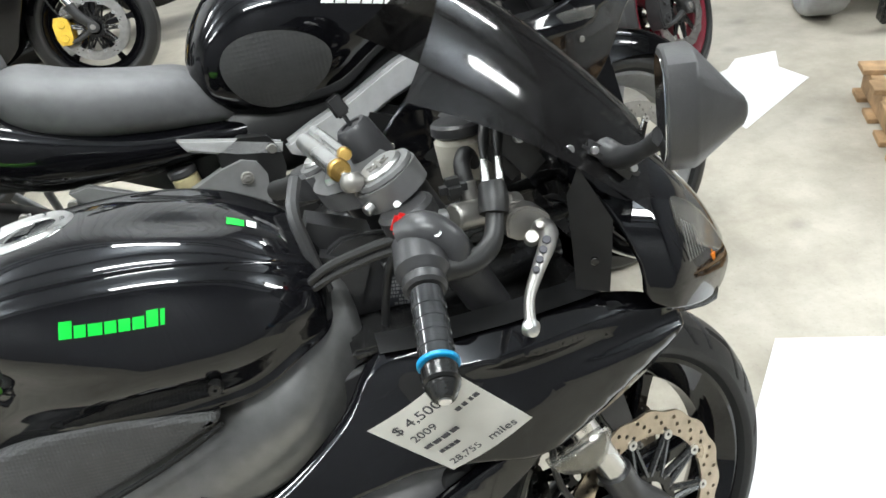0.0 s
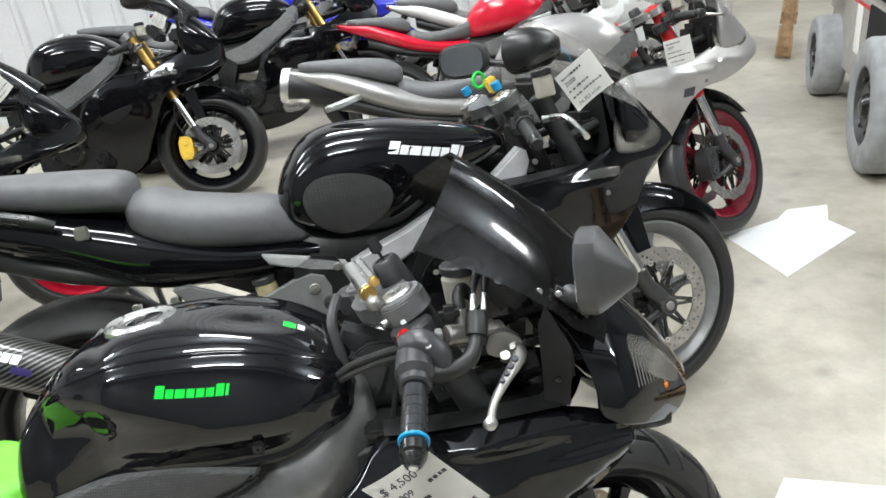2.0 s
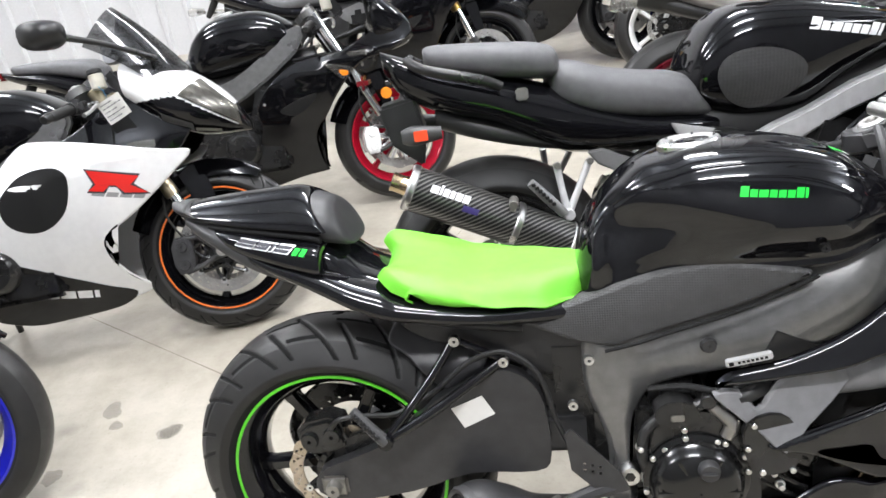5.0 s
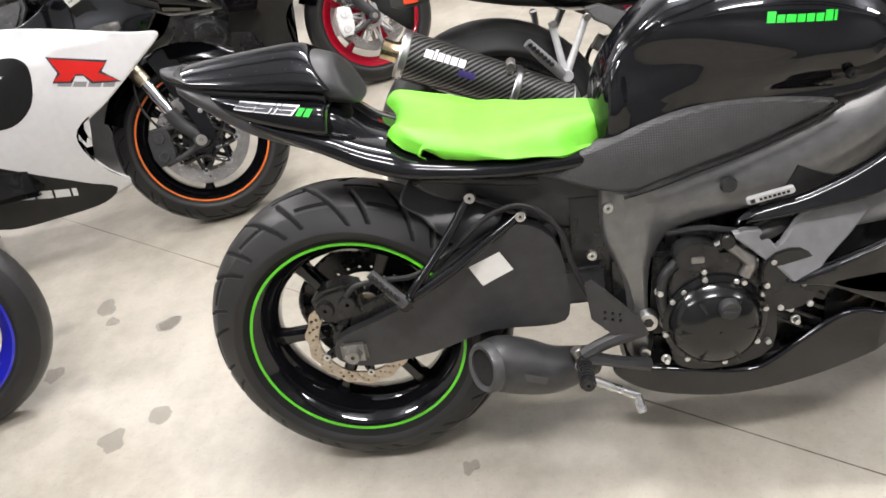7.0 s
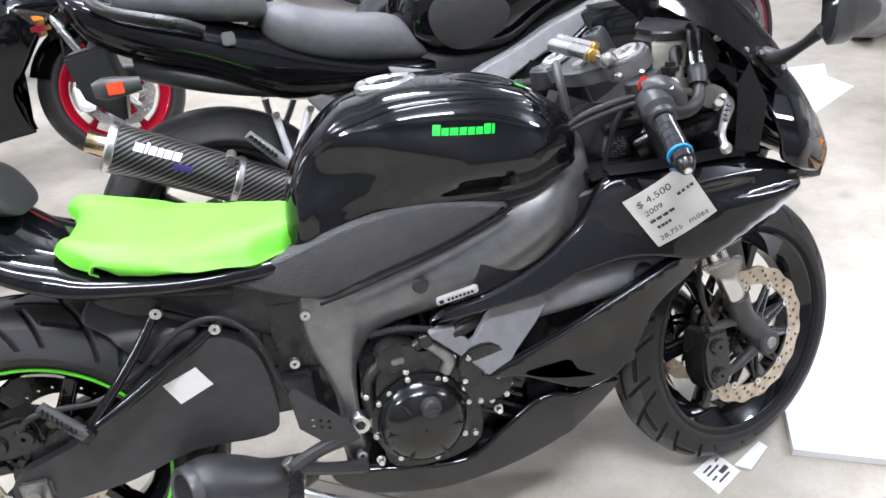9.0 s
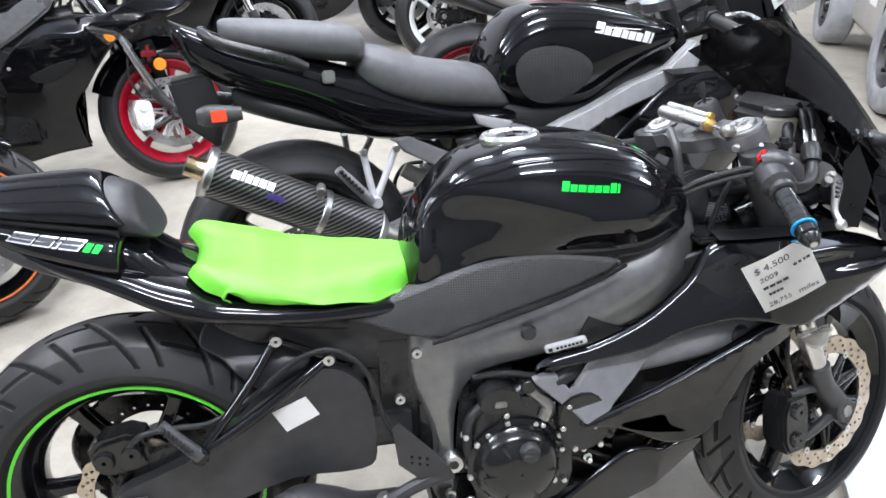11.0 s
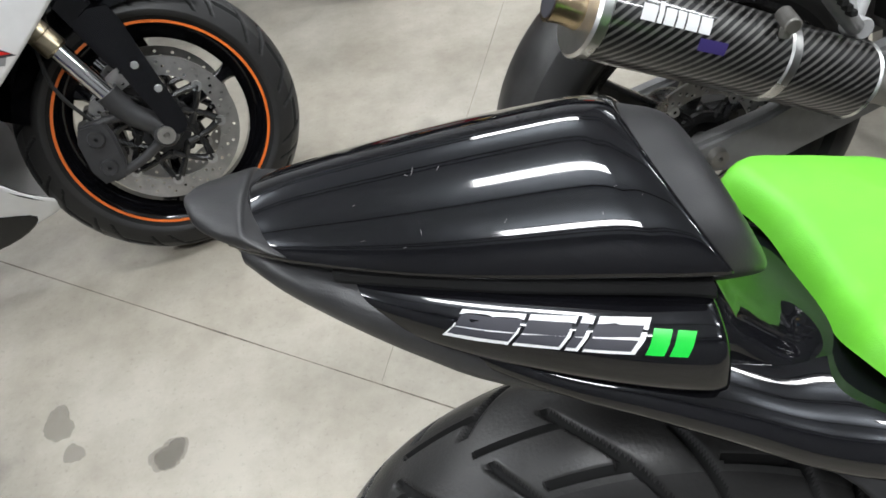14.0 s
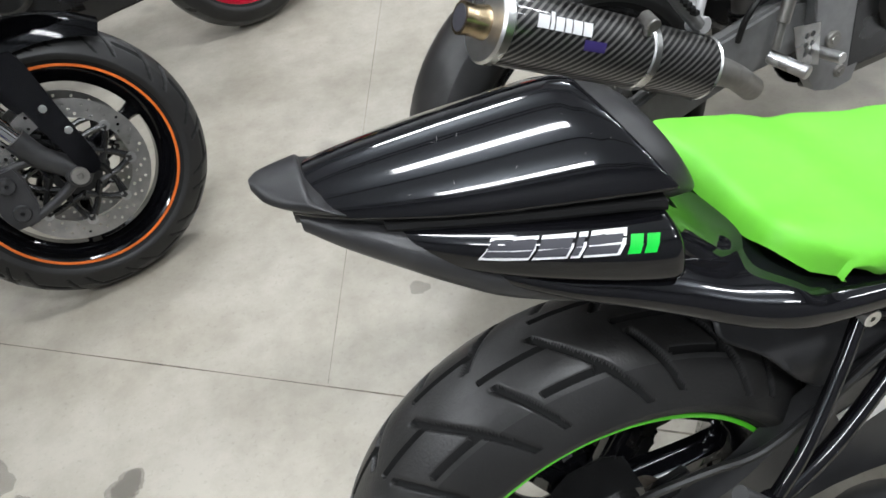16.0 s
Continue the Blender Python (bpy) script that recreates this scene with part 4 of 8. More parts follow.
def sport_bike(label, at, heading, lean=11.0, size=1.0, steer=14.0, paint=None, lower=None, tank=None, tail=None, frame_mat=None, rim=None, stripe=None,
               fork_mat=None, cal=None, seat=None, glass=None, disc=None, petals=0, screen_hw=(0.135, 0.165), fine=False, silencer=None, rear_rim=None, pillion=True,
               signals=None, grip=None, nose_mat=None, rear_signal=None, signal_x=0.0, fork_reflector=None, tall=False, mirror_at=(1.27, 0.29, 1.06), clamp=None, cap=None, rise=0.05, mirror_size=1.0, reach=0.0, tank_rows=None, seat_rows=None, pillion_rows=None, tail_rows=None, nose_rows=None, screen_at=None, low_rows=None, edge_rows=None, fender_mat=None, carrier=None, swing=None, hangers=True, signal_z=0.0, fork_low=0.30, spokes=5, web=False, fender_from=40, reflector_shift=(0.0, 0.0)):
    """A whole faired motorcycle, leaning on its side stand."""
    root = tagged(new("motorcycle"), label=label, category="motorcycle", group="motorcycles")
    root.matrix_basis = pose(at[0], at[1], 0, 0, 0, heading) @ pose(0, 0, 0, -lean, 0, 0) @ Matrix.Scale(size, 4)
    paint, lower, tank, tail = paint or GLOSS_FAR, lower or paint or GLOSS_FAR, tank or paint or GLOSS_FAR, tail or paint or GLOSS_FAR
    m = steered(steer)
    mf = Matrix.Translation((reach, 0, 0)) @ m
    wheel(root, "rear_wheel", (0, 0, 0.312), 0.315, 0.092, 0.222, rear_rim or rim or DARK, stripe, discs=(-0.075,), disc_r=0.11, disc_mat=disc or STEELG, petals=petals, spin=20)
    wheel(root, "front_wheel", (1.40, 0, 0.30), 0.300, 0.060, 0.222, rim or DARK, stripe, discs=(-0.072, 0.072), disc_r=0.155, disc_mat=disc or STEELG, petals=petals, fine=fine, m=mf, spin=11, carrier=carrier, spokes=spokes, web=web)
    for s in (-1, 1):
        fork(root, mf, fork_mat or CHROME, MATTE, s, low=fork_low)
        caliper(root, (1.40, 0, 0.30), radians(178), 0.135, s * 0.078, cal or MATTE, mf)
        part("brake_hose", tube([(1.28, s * 0.09, 0.36), (1.24, s * 0.10, 0.46), (1.25, s * 0.09, 0.60), (1.20, s * 0.06, 0.72)], 0.0045, n=6), HOSE, root, "", mf)
    fender(root, mf, fender_mat or nose_mat or (paint if paint is not SILVERPT else GLOSS_FAR), a0=fender_from, span=158 - fender_from)
    swingarm(root, swing or DARK)
    engine(root, DARK)
    for s in (-1, 1):
        part("frame_beam", plate([(0.650, 0.606), (0.69, 0.567), (0.76, 0.580), (0.878, 0.632), (1.075, 0.700), (1.125, 0.765), (1.10, 0.805), (1.02, 0.742), (0.906, 0.708), (0.790, 0.657)] if frame_mat else [(0.58, 0.65), (0.60, 0.60), (0.66, 0.575), (0.76, 0.60), (1.02, 0.76), (1.06, 0.86), (1.00, 0.86), (0.86, 0.765), (0.72, 0.69)], s * 0.125 - 0.02, s * 0.125 + 0.02, 0.012, 2), frame_mat or CHAR, root)
        part("pivot_plate", plate([(0.52, 0.62), (0.53, 0.45), (0.52, 0.30), (0.56, 0.27), (0.61, 0.30), (0.60, 0.45), (0.64, 0.56), (0.62, 0.63)], s * 0.118 - 0.018, s * 0.118 + 0.018, 0.010, 2), DARK, root)
        if not hangers:
            continue
        hang = part("step_hanger", merged(tube([(0.50, s * 0.13, 0.60), (0.40, s * 0.145, 0.52), (0.30, s * 0.155, 0.43)], 0.010, n=10), tube([(0.36, s * 0.13, 0.625), (0.325, s * 0.145, 0.53), (0.30, s * 0.155, 0.43)], 0.009, n=10), rod((0.30, s * 0.14, 0.43), (0.30, s * 0.19, 0.43), 0.016)), SILVERRIM if frame_mat is SILVERRIM else MATTE, root)
        part("pillion_peg", tube([(0.30, s * 0.185, 0.432), (0.25, s * 0.195, 0.46), (0.21, s * 0.20, 0.485)], [0.012, 0.011, 0.009], n=10), MATTE, hang)
    part("fuel_tank", loft(tank_rows or [(0.53, 0.06, 0.71, 0.78, 0.83), (0.57, 0.10, 0.70, 0.81, 0.89), (0.64, 0.135, 0.70, 0.84, 0.945), (0.74, 0.155, 0.71, 0.85, 0.97), (0.86, 0.16, 0.72, 0.85, 0.97), (0.95, 0.15, 0.74, 0.85, 0.94), (1.02, 0.12, 0.77, 0.83, 0.89), (1.04, 0.06, 0.79, 0.82, 0.85)], p=2.6), tank, root)
    part("air_box", loft([(0.42, 0.06, 0.56, 0.60, 0.66), (0.50, 0.092, 0.54, 0.60, 0.70), (0.70, 0.098, 0.52, 0.62, 0.72), (0.95, 0.098, 0.56, 0.66, 0.76), (1.10, 0.07, 0.62, 0.70, 0.78)], k=3, n=20), HOSE, root)
    part("filler_cap", rod((0.72, 0, 0.962), (0.717, 0, 0.976), 0.048, n=28), ALU, root)
    part("rider_seat", loft(seat_rows or [(0.12, 0.05, 0.74, 0.765, 0.79), (0.16, 0.10, 0.71, 0.75, 0.80), (0.26, 0.125, 0.69, 0.73, 0.775), (0.38, 0.12, 0.69, 0.74, 0.775), (0.50, 0.09, 0.70, 0.76, 0.80), (0.555, 0.06, 0.72, 0.78, 0.83)], p=2.8), seat or VINYL, root)
    if pillion:
        part("pillion_seat", loft(pillion_rows or [(-0.24, 0.04, 0.87, 0.885, 0.90), (-0.20, 0.075, 0.855, 0.88, 0.905), (-0.05, 0.10, 0.83, 0.86, 0.90), (0.09, 0.11, 0.79, 0.83, 0.885), (0.14, 0.09, 0.78, 0.82, 0.86), (0.16, 0.05, 0.78, 0.81, 0.84)], p=3), seat or VINYL, root)
    else:
        part("tail_cowl", loft([(-0.27, 0.02, 0.89, 0.90, 0.91), (-0.20, 0.06, 0.86, 0.88, 0.92), (-0.05, 0.09, 0.83, 0.86, 0.945), (0.05, 0.10, 0.80, 0.84, 0.95), (0.12, 0.09, 0.78, 0.81, 0.88)], p=2.2), tail, root)
    part("tail_fairing", loft(tail_rows or [(-0.30, 0.03, 0.86, 0.875, 0.885), (-0.22, 0.075, 0.82, 0.85, 0.87), (-0.10, 0.11, 0.77, 0.82, 0.86), (0.05, 0.13, 0.70, 0.76, 0.81), (0.20, 0.135, 0.65, 0.70, 0.75), (0.38, 0.125, 0.62, 0.67, 0.71), (0.52, 0.10, 0.62, 0.66, 0.70)], p=2.6), tail, root)
    part("tail_lamp", box((0.03, 0.10, 0.035), (-0.292, 0, 0.865), 0.012), TAILRED, root)
    part("plate_hanger", tube([(-0.18, 0, 0.82), (-0.22, 0, 0.76), (-0.25, 0, 0.72)], [0.022, 0.020, 0.014], n=12), HOSE, root)
    part("inner_fender", loft([(-0.12, 0.05, 0.72, 0.75, 0.79), (0.0, 0.085, 0.675, 0.70, 0.75), (0.15, 0.095, 0.635, 0.655, 0.70), (0.35, 0.095, 0.600, 0.62, 0.66), (0.50, 0.07, 0.59, 0.61, 0.65)], k=3, n=20), HOSE, root)
    up = [(0.80, 0.60), (0.88, 0.66), (0.98, 0.745), (1.10, 0.80), (1.24, 0.845), (1.36, 0.86), (1.46, 0.80), (1.47, 0.745), (1.38, 0.665), (1.27, 0.63), (1.18, 0.56), (1.06, 0.545), (0.93, 0.56), (0.84, 0.55)]
    low = [(0.56, 0.21), (0.60, 0.30), (0.74, 0.38), (0.82, 0.50), (0.93, 0.565), (1.06, 0.55), (1.175, 0.565), (1.235, 0.60), (1.16, 0.46), (1.10, 0.36), (1.02, 0.25), (0.88, 0.17), (0.70, 0.15)]
    if tall:
        low = [(0.56, 0.21), (0.60, 0.34), (0.72, 0.46), (0.78, 0.60), (0.92, 0.705), (1.08, 0.742), (1.27, 0.770), (1.385, 0.790), (1.38, 0.69), (1.328, 0.600), (1.23, 0.530), (1.14, 0.476), (1.05, 0.410), (1.065, 0.32), (1.090, 0.240), (1.125, 0.200), (1.04, 0.165), (0.90, 0.150), (0.70, 0.15)]
    whole = [(0.80, 0.545), (0.88, 0.640), (0.98, 0.705), (1.07, 0.725), (1.19, 0.732), (1.285, 0.748 + 0.3 * rise), (1.365, 0.785 + 0.5 * rise), (1.388, 0.830 + 0.7 * rise), (1.362, 0.890 + rise), (1.350, 0.945 + rise), (1.43, 0.900 + rise), (1.515, 0.805 + rise), (1.555, 0.745 + 0.5 * rise), (1.50, 0.700),
             (1.40, 0.655), (1.30, 0.635), (1.23, 0.580), (1.17, 0.470), (1.12, 0.380), (1.05, 0.270), (0.92, 0.190), (0.74, 0.155), (0.60, 0.165), (0.565, 0.215), (0.62, 0.300), (0.74, 0.370), (0.80, 0.450)]
    low = low_rows or low
    if edge_rows:
        whole[-14:-7 if edge_rows[-1][1] < 0.25 else -8] = edge_rows
    up = [(x, z + (rise if x > 1.2 and z > 0.7 else 0)) for x, z in up]
    for s in (-1, 1):
        if tall or lower is not paint:
            part("upper_fairing", shell(up, flank, 0.006, s, lip=0.006), paint, root)
            part("lower_fairing", shell(low, lambda x, z: flank(x, z) + (0.008 if tall else -0.012), 0.006, s, lip=0.006), lower, root)
        else:
            fair = part("upper_fairing", shell(whole, flank, 0.006, s, lip=0.007), paint, root)
            # black sheet on the closed panel paints the shade of its vent
            part("vent", shell([(0.900, 0.520), (0.98, 0.556), (1.075, 0.575), (1.045, 0.530), (0.965, 0.490)], lambda x, z: flank(x, z) + 0.002, 0.006, s, lip=0.003), VOID, fair, "black sheet for the unlit side vent")
            for bx, bz in ((0.84, 0.56), (1.12, 0.77), (1.30, 0.66), (0.70, 0.20)):
                part("fairing_screw", rod((bx, s * (flank(bx, bz) - 0.002), bz), (bx, s * (flank(bx, bz) + 0.003), bz), 0.007, n=10), CASTALU, fair)
        deck = grid_mesh([[Vector((x, s * y, z)) for y, z in ((w, 0.726), (w - 0.05, 0.735), (0.09, 0.700))] for x, w in ((1.00, 0.195), (1.08, 0.198), (1.18, 0.190), (1.28, 0.172), (1.36, 0.150))], closed=False)
        bmesh.ops.solidify(deck, geom=deck.faces[:], thickness=0.006)
        part("deck_panel", deck, MATTE, root)
        mirror(root, s, (1.38, s * 0.13, 0.93 + rise), (mirror_at[0], s * mirror_at[1], mirror_at[2]), size=mirror_size)
        lens = signals or LENS
        part("turn_signal", loft([(1.24, 0.004, 0.70, 0.712, 0.724), (1.285, 0.012, 0.700, 0.712, 0.726), (1.33, 0.004, 0.70, 0.712, 0.724)], n=14), lens, root, "", Matrix.Translation((0, s * (flank(1.28, 0.71) + 0.002), 0)))
        rs = part("rear_signal", loft([(-0.30, 0.006, 0.735, 0.75, 0.765), (-0.27, 0.02, 0.725, 0.75, 0.775), (-0.20, 0.014, 0.735, 0.75, 0.765)], n=14), rear_signal or lens, root, "", Matrix.Translation((signal_x, s * 0.138, signal_z)) if signal_z else Matrix.Translation((signal_x, s * 0.15, 0)))
        if rear_signal:
            part("reflector", box((0.034, 0.004, 0.026), (-0.252, s * 0.020, 0.750), 0.001), AMBERRED, rs, "orange-red reflector")
        part("signal_stalk", rod((-0.25 + signal_x, s * 0.03, 0.75 + signal_z), (-0.25 + signal_x, s * 0.13, 0.75 + signal_z), 0.008), MATTE, root)
        if fork_reflector:
            f0 = Vector((1.378, s * 0.131, 0.300)) + RAKE * 0.33 + Vector((reflector_shift[0], 0, reflector_shift[1]))
            part("fork_reflector", rod(f0, f0 + Vector((0, s * 0.012, 0)), 0.026, n=20), fork_reflector, root, "round amber reflector", m)
        part("foot_rest", rod((0.47, s * 0.12, 0.33), (0.47, s * 0.21, 0.335), 0.011), ALU, root)
    nose = loft(nose_rows or [(1.375, 0.140, 0.73, 0.82 + rise, 0.950 + rise), (1.39, 0.145, 0.70, 0.80 + rise, 0.948 + rise), (1.46, 0.105, 0.70, 0.77 + rise, 0.880 + rise), (1.53, 0.05, 0.72, 0.76 + 0.6 * rise, 0.80 + rise), (1.56, 0.012, 0.745, 0.76 + 0.5 * rise, 0.775 + 0.6 * rise)], p=2.3, k=16 if nose_rows else 4, n=160 if nose_rows else 28)
    part("nose_fairing", nose, nose_mat or paint, root)
    # added black board: the darkness inside the nose put into its colour
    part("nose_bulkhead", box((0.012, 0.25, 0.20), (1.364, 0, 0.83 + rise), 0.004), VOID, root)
    part("lamp_housing", merged(box((0.07, 0.13, 0.08), (1.325, 0, 0.81 + rise), 0.02), rod((1.20, -0.10, 0.79), (1.34, -0.08, 0.82), 0.012), rod((1.20, 0.10, 0.79), (1.34, 0.08, 0.82), 0.012)), HOSE, root)
    if not nose_rows:
        headlights(root, LENS, 1.440, 0.795 + rise)
    high, base = screen_at or ((1.22, 1.10 + 1.2 * rise), (1.46, 0.935 + rise))
    screen(root, glass or SCREENCL, high, base, hw=screen_hw)
    part("dashboard", box((0.05, 0.16, 0.09), (1.22, 0, 0.93), 0.012, Matrix.Rotation(radians(-35), 4, "Y")), MATTE, root)
    bars(root, m, clamp or CHAR, grip or HOSE, fork_cap=cap or ALU)
    if silencer is None:
        c = part("silencer", rod((0.42, -0.17, 0.33), (-0.02, -0.20, 0.48), 0.052, 0.055, n=24), CASTALU, root)
        part("silencer_tip", rod((-0.021, -0.20, 0.48), (-0.05, -0.203, 0.49), 0.035, n=20), DARK, c)
    part("side_stand", rod((0.55, 0.13, 0.24), (0.50, 0.27, 0.065), 0.012), DARK, root)
    return root


# ---- the black bike with the green seat ----
HERO_LEAN, HERO_STEER = 11.0, 17.0
hero = tagged(new("motorcycle"), label="gloss black sport motorcycle with lime green seat", category="motorcycle", group="motorcycles")
hero.matrix_basis = pose(0, -0.002, 0.005, 0, 0, 1.3) @ pose(0, 0, 0, -HERO_LEAN, 0, 0)
HM = steered(HERO_STEER)
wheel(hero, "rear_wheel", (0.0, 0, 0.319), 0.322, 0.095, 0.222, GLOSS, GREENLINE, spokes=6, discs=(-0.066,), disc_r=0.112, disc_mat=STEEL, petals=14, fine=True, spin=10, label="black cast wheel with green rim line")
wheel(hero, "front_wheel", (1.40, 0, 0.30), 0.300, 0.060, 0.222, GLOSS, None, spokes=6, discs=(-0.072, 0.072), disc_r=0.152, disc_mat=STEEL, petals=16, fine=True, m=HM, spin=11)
for s in (-1, 1):
    fork(hero, HM, MATTE, MATTE, s, ALU)
    caliper(hero, (1.40, 0, 0.30), radians(182), 0.132, s * 0.078, DARK, HM)
    part("brake_hose", tube([(1.27, s * 0.10, 0.37), (1.23, s * 0.11, 0.46), (1.25, s * 0.09, 0.60), (1.20, s * 0.06, 0.72)], 0.005, n=6), HOSE, hero, "", HM)
fender(hero, HM, MATTE, 0.306, 0.062, 84, 70)

# swingarm, arched on the right side, and its parts
arm_o = [(-0.030, 0.345), (-0.036, 0.300), (0.030, 0.280), (0.16, 0.298), (0.278, 0.335), (0.405, 0.335), (0.435, 0.37), (0.428, 0.481), (0.400, 0.532), (0.351, 0.553), (0.292, 0.533), (0.224, 0.494), (0.175, 0.453), (0.140, 0.420), (0.098, 0.398), (0.040, 0.375)]
sw = part("swingarm", merged(plate(arm_o, -0.112, -0.080, 0.014, 3), plate([(x, z * 0.9 + 0.03) for x, z in arm_o], 0.08, 0.112, 0.012, 3), box((0.12, 0.18, 0.09), (0.46, 0, 0.40), 0.015)), MATTE, hero, "matte black arched swingarm")
part("axle_block", box((0.055, 0.012, 0.045), (0.000, -0.115, 0.318), 0.006), CASTALU, sw)
part("axle_nut", lathe([(0.006, -0.130), (0.014, -0.130), (0.017, -0.120), (0.006, -0.120)], 6, (0.002, 0, 0.318)), CASTALU, sw)
part("warning_sticker", plate([(0.253, 0.478), (0.314, 0.503), (0.336, 0.464), (0.275, 0.436)], -0.1140, -0.1125, 0), PAPER, sw, "plain white sticker")
part("hugger", shell([(0.135, 0.600), (0.17, 0.640), (0.26, 0.645), (0.33, 0.60), (0.32, 0.54), (0.275, 0.495), (0.225, 0.520), (0.180, 0.570)], lambda x, z: 0.092 - 0.9 * max(0, z - 0.56), 0.006, -1, lip=0.005), SEATRAIL, hero)
cal_r = caliper(hero, (0.0, 0, 0.316), radians(100), 0.106, -0.070, DARK, None, False)
part("caliper_hanger", plate([(-0.02, 0.33), (0.03, 0.33), (0.10, 0.40), (0.09, 0.43), (0.01, 0.40)], -0.082, -0.070, 0.003), DARK, hero)
part("brake_hose", tube([(0.0, -0.10, 0.43), (0.03, -0.115, 0.465), (0.09, -0.12, 0.475), (0.15, -0.122, 0.478), (0.22, -0.12, 0.515), (0.30, -0.12, 0.578), (0.37, -0.12, 0.592), (0.425, -0.12, 0.54), (0.45, -0.125, 0.45), (0.475, -0.13, 0.39)], 0.0052, n=8), HOSE, hero)
ch = part("chain", tube([(0.52, 0.085, 0.40), (0.30, 0.085, 0.43), (0.05, 0.085, 0.466), (-0.08, 0.085, 0.435), (-0.155, 0.085, 0.33), (-0.10, 0.085, 0.20), (0.0, 0.085, 0.165), (0.30, 0.085, 0.25), (0.52, 0.085, 0.33)], 0.008, n=6, k=8), DARK, hero)
part("rear_sprocket", disc_mesh(0.150, 0.09, 40, 1), DARK, hero, "", Matrix.Translation((-0.003, 0.08, 0.312)))

# frame beam and matte covers
frame_o = [(0.510, 0.600), (0.562, 0.590), (0.608, 0.606), (0.664, 0.626), (0.745, 0.655), (0.85, 0.706), (0.90, 0.744), (0.945, 0.790), (0.972, 0.826), (1.000, 0.840), (1.030, 0.832), (1.052, 0.795), (1.058, 0.712), (1.024, 0.645), (0.930, 0.590), (0.82, 0.553), (0.744, 0.527), (0.664, 0.507), (0.625, 0.487), (0.600, 0.440), (0.592, 0.350), (0.602, 0.255), (0.580, 0.225), (0.540, 0.250), (0.541, 0.385), (0.508, 0.490), (0.503, 0.555)]


def beam(x, z):
    w = 0.109 + 0.20 * (soft(x - 0.64) - soft(x - 0.95)) - 0.45 * soft(x - 0.985, 0.02) - 0.62 * soft(z - 0.69, 0.05)
    mid = 0.560 + 0.34 * soft(x - 0.62) + 0.5 * soft(x - 0.85)
    k = ease(x, 0.575, 0.645)
    w -= k * (1.1 * max(0, mid - z - 0.015) ** 1.6 + 0.95 * max(0, z - mid - 0.020) ** 1.35)
    w -= 0.30 * k * soft(z - mid, 0.06)
    return w - (1 - k) * 1.6 * max(0, abs(x - 0.565) - 0.018) ** 1.5


for s in (-1, 1):
    part("frame_beam", shell(frame_o, beam, 0.05, s, 0.012, lip=0.010), CHAR, hero, "charcoal aluminium frame beam")
    part("side_cover", shell([(0.375, 0.652), (0.48, 0.672), (0.58, 0.704), (0.65, 0.724), (0.74, 0.738), (0.82, 0.732), (0.885, 0.718), (0.83, 0.688), (0.75, 0.653), (0.66, 0.622), (0.60, 0.600), (0.560, 0.588), (0.50, 0.600), (0.44, 0.625)], lambda x, z: 0.114 + 0.13 * max(0, x - 0.58) - 0.5 * max(0, z - 0.49 - 0.28 * x) ** 1.3, 0.05, s, lip=0.008), DIMPLE, hero, "dimpled black side cover")
    part("seat_rail", shell([(0.169, 0.648), (0.295, 0.650), (0.42, 0.64), (0.535, 0.600), (0.540, 0.53), (0.506, 0.515), (0.438, 0.516), (0.379, 0.547), (0.300, 0.590), (0.227, 0.600)], lambda x, z: 0.078 + 0.03 * max(0, x - 0.3) - 0.3 * max(0, 0.56 - z), 0.03, s, lip=0.008), SEATRAIL, hero)
    # black strip for the shaded gap between side cover and beam
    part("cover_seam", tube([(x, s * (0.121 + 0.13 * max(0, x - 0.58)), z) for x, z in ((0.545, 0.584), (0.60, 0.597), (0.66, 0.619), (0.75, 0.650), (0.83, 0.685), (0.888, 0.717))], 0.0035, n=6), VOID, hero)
for bx, bz, r in ((0.516, 0.568, 0.010), (0.482, 0.478, 0.010), (0.571, 0.255, 0.011)):
    part("frame_bolt", lathe([(0.003, -0.124), (r * 0.9, -0.124), (r, -0.115), (0.003, -0.110)], 12, (bx, 0, bz)), ALU, hero)
pv = part("swingarm_pivot", lathe([(0.008, -0.126), (0.018, -0.126), (0.022, -0.120), (0.022, -0.105), (0.008, -0.105)], 24, (0.578, 0, 0.325)), ALU, hero)
part("pivot_socket", lathe([(0.001, -0.1275), (0.010, -0.1275), (0.010, -0.124), (0.001, -0.124)], 6, (0.578, 0, 0.325)), DARK, pv)
part("frame_plug", lathe([(0.001, -0.134), (0.012, -0.134), (0.015, -0.126), (0.001, -0.120)], 20, (0.722, 0, 0.588)), MATTE, hero)
badge_m = Matrix.Translation((0.7785, -0.1680, 0.5765)) @ Matrix.Rotation(radians(-15), 4, "Y") @ Matrix.Rotation(radians(-9), 4, "Z")
pill = [(q * 0.033 + 0.0056 * math.cos(a), 0.0056 * math.sin(a)) for q, a0 in ((1, -90), (-1, 90)) for a in [radians(a0 + 30 * k) for k in range(7)]]
bd = part("badge", plate(pill, -0.003, 0.010, 0.0012, 0), SILVERRIM, hero, "small silver badge", badge_m)
part("badge_letters", merged(box((0.008, 0.0008, 0.007), (-0.029, -0.0034, 0), 0), *[box((0.0048, 0.0008, 0.0045), (-0.016 + 0.0072 * i, -0.0034, 0), 0) for i in range(7)]), VOID, bd)

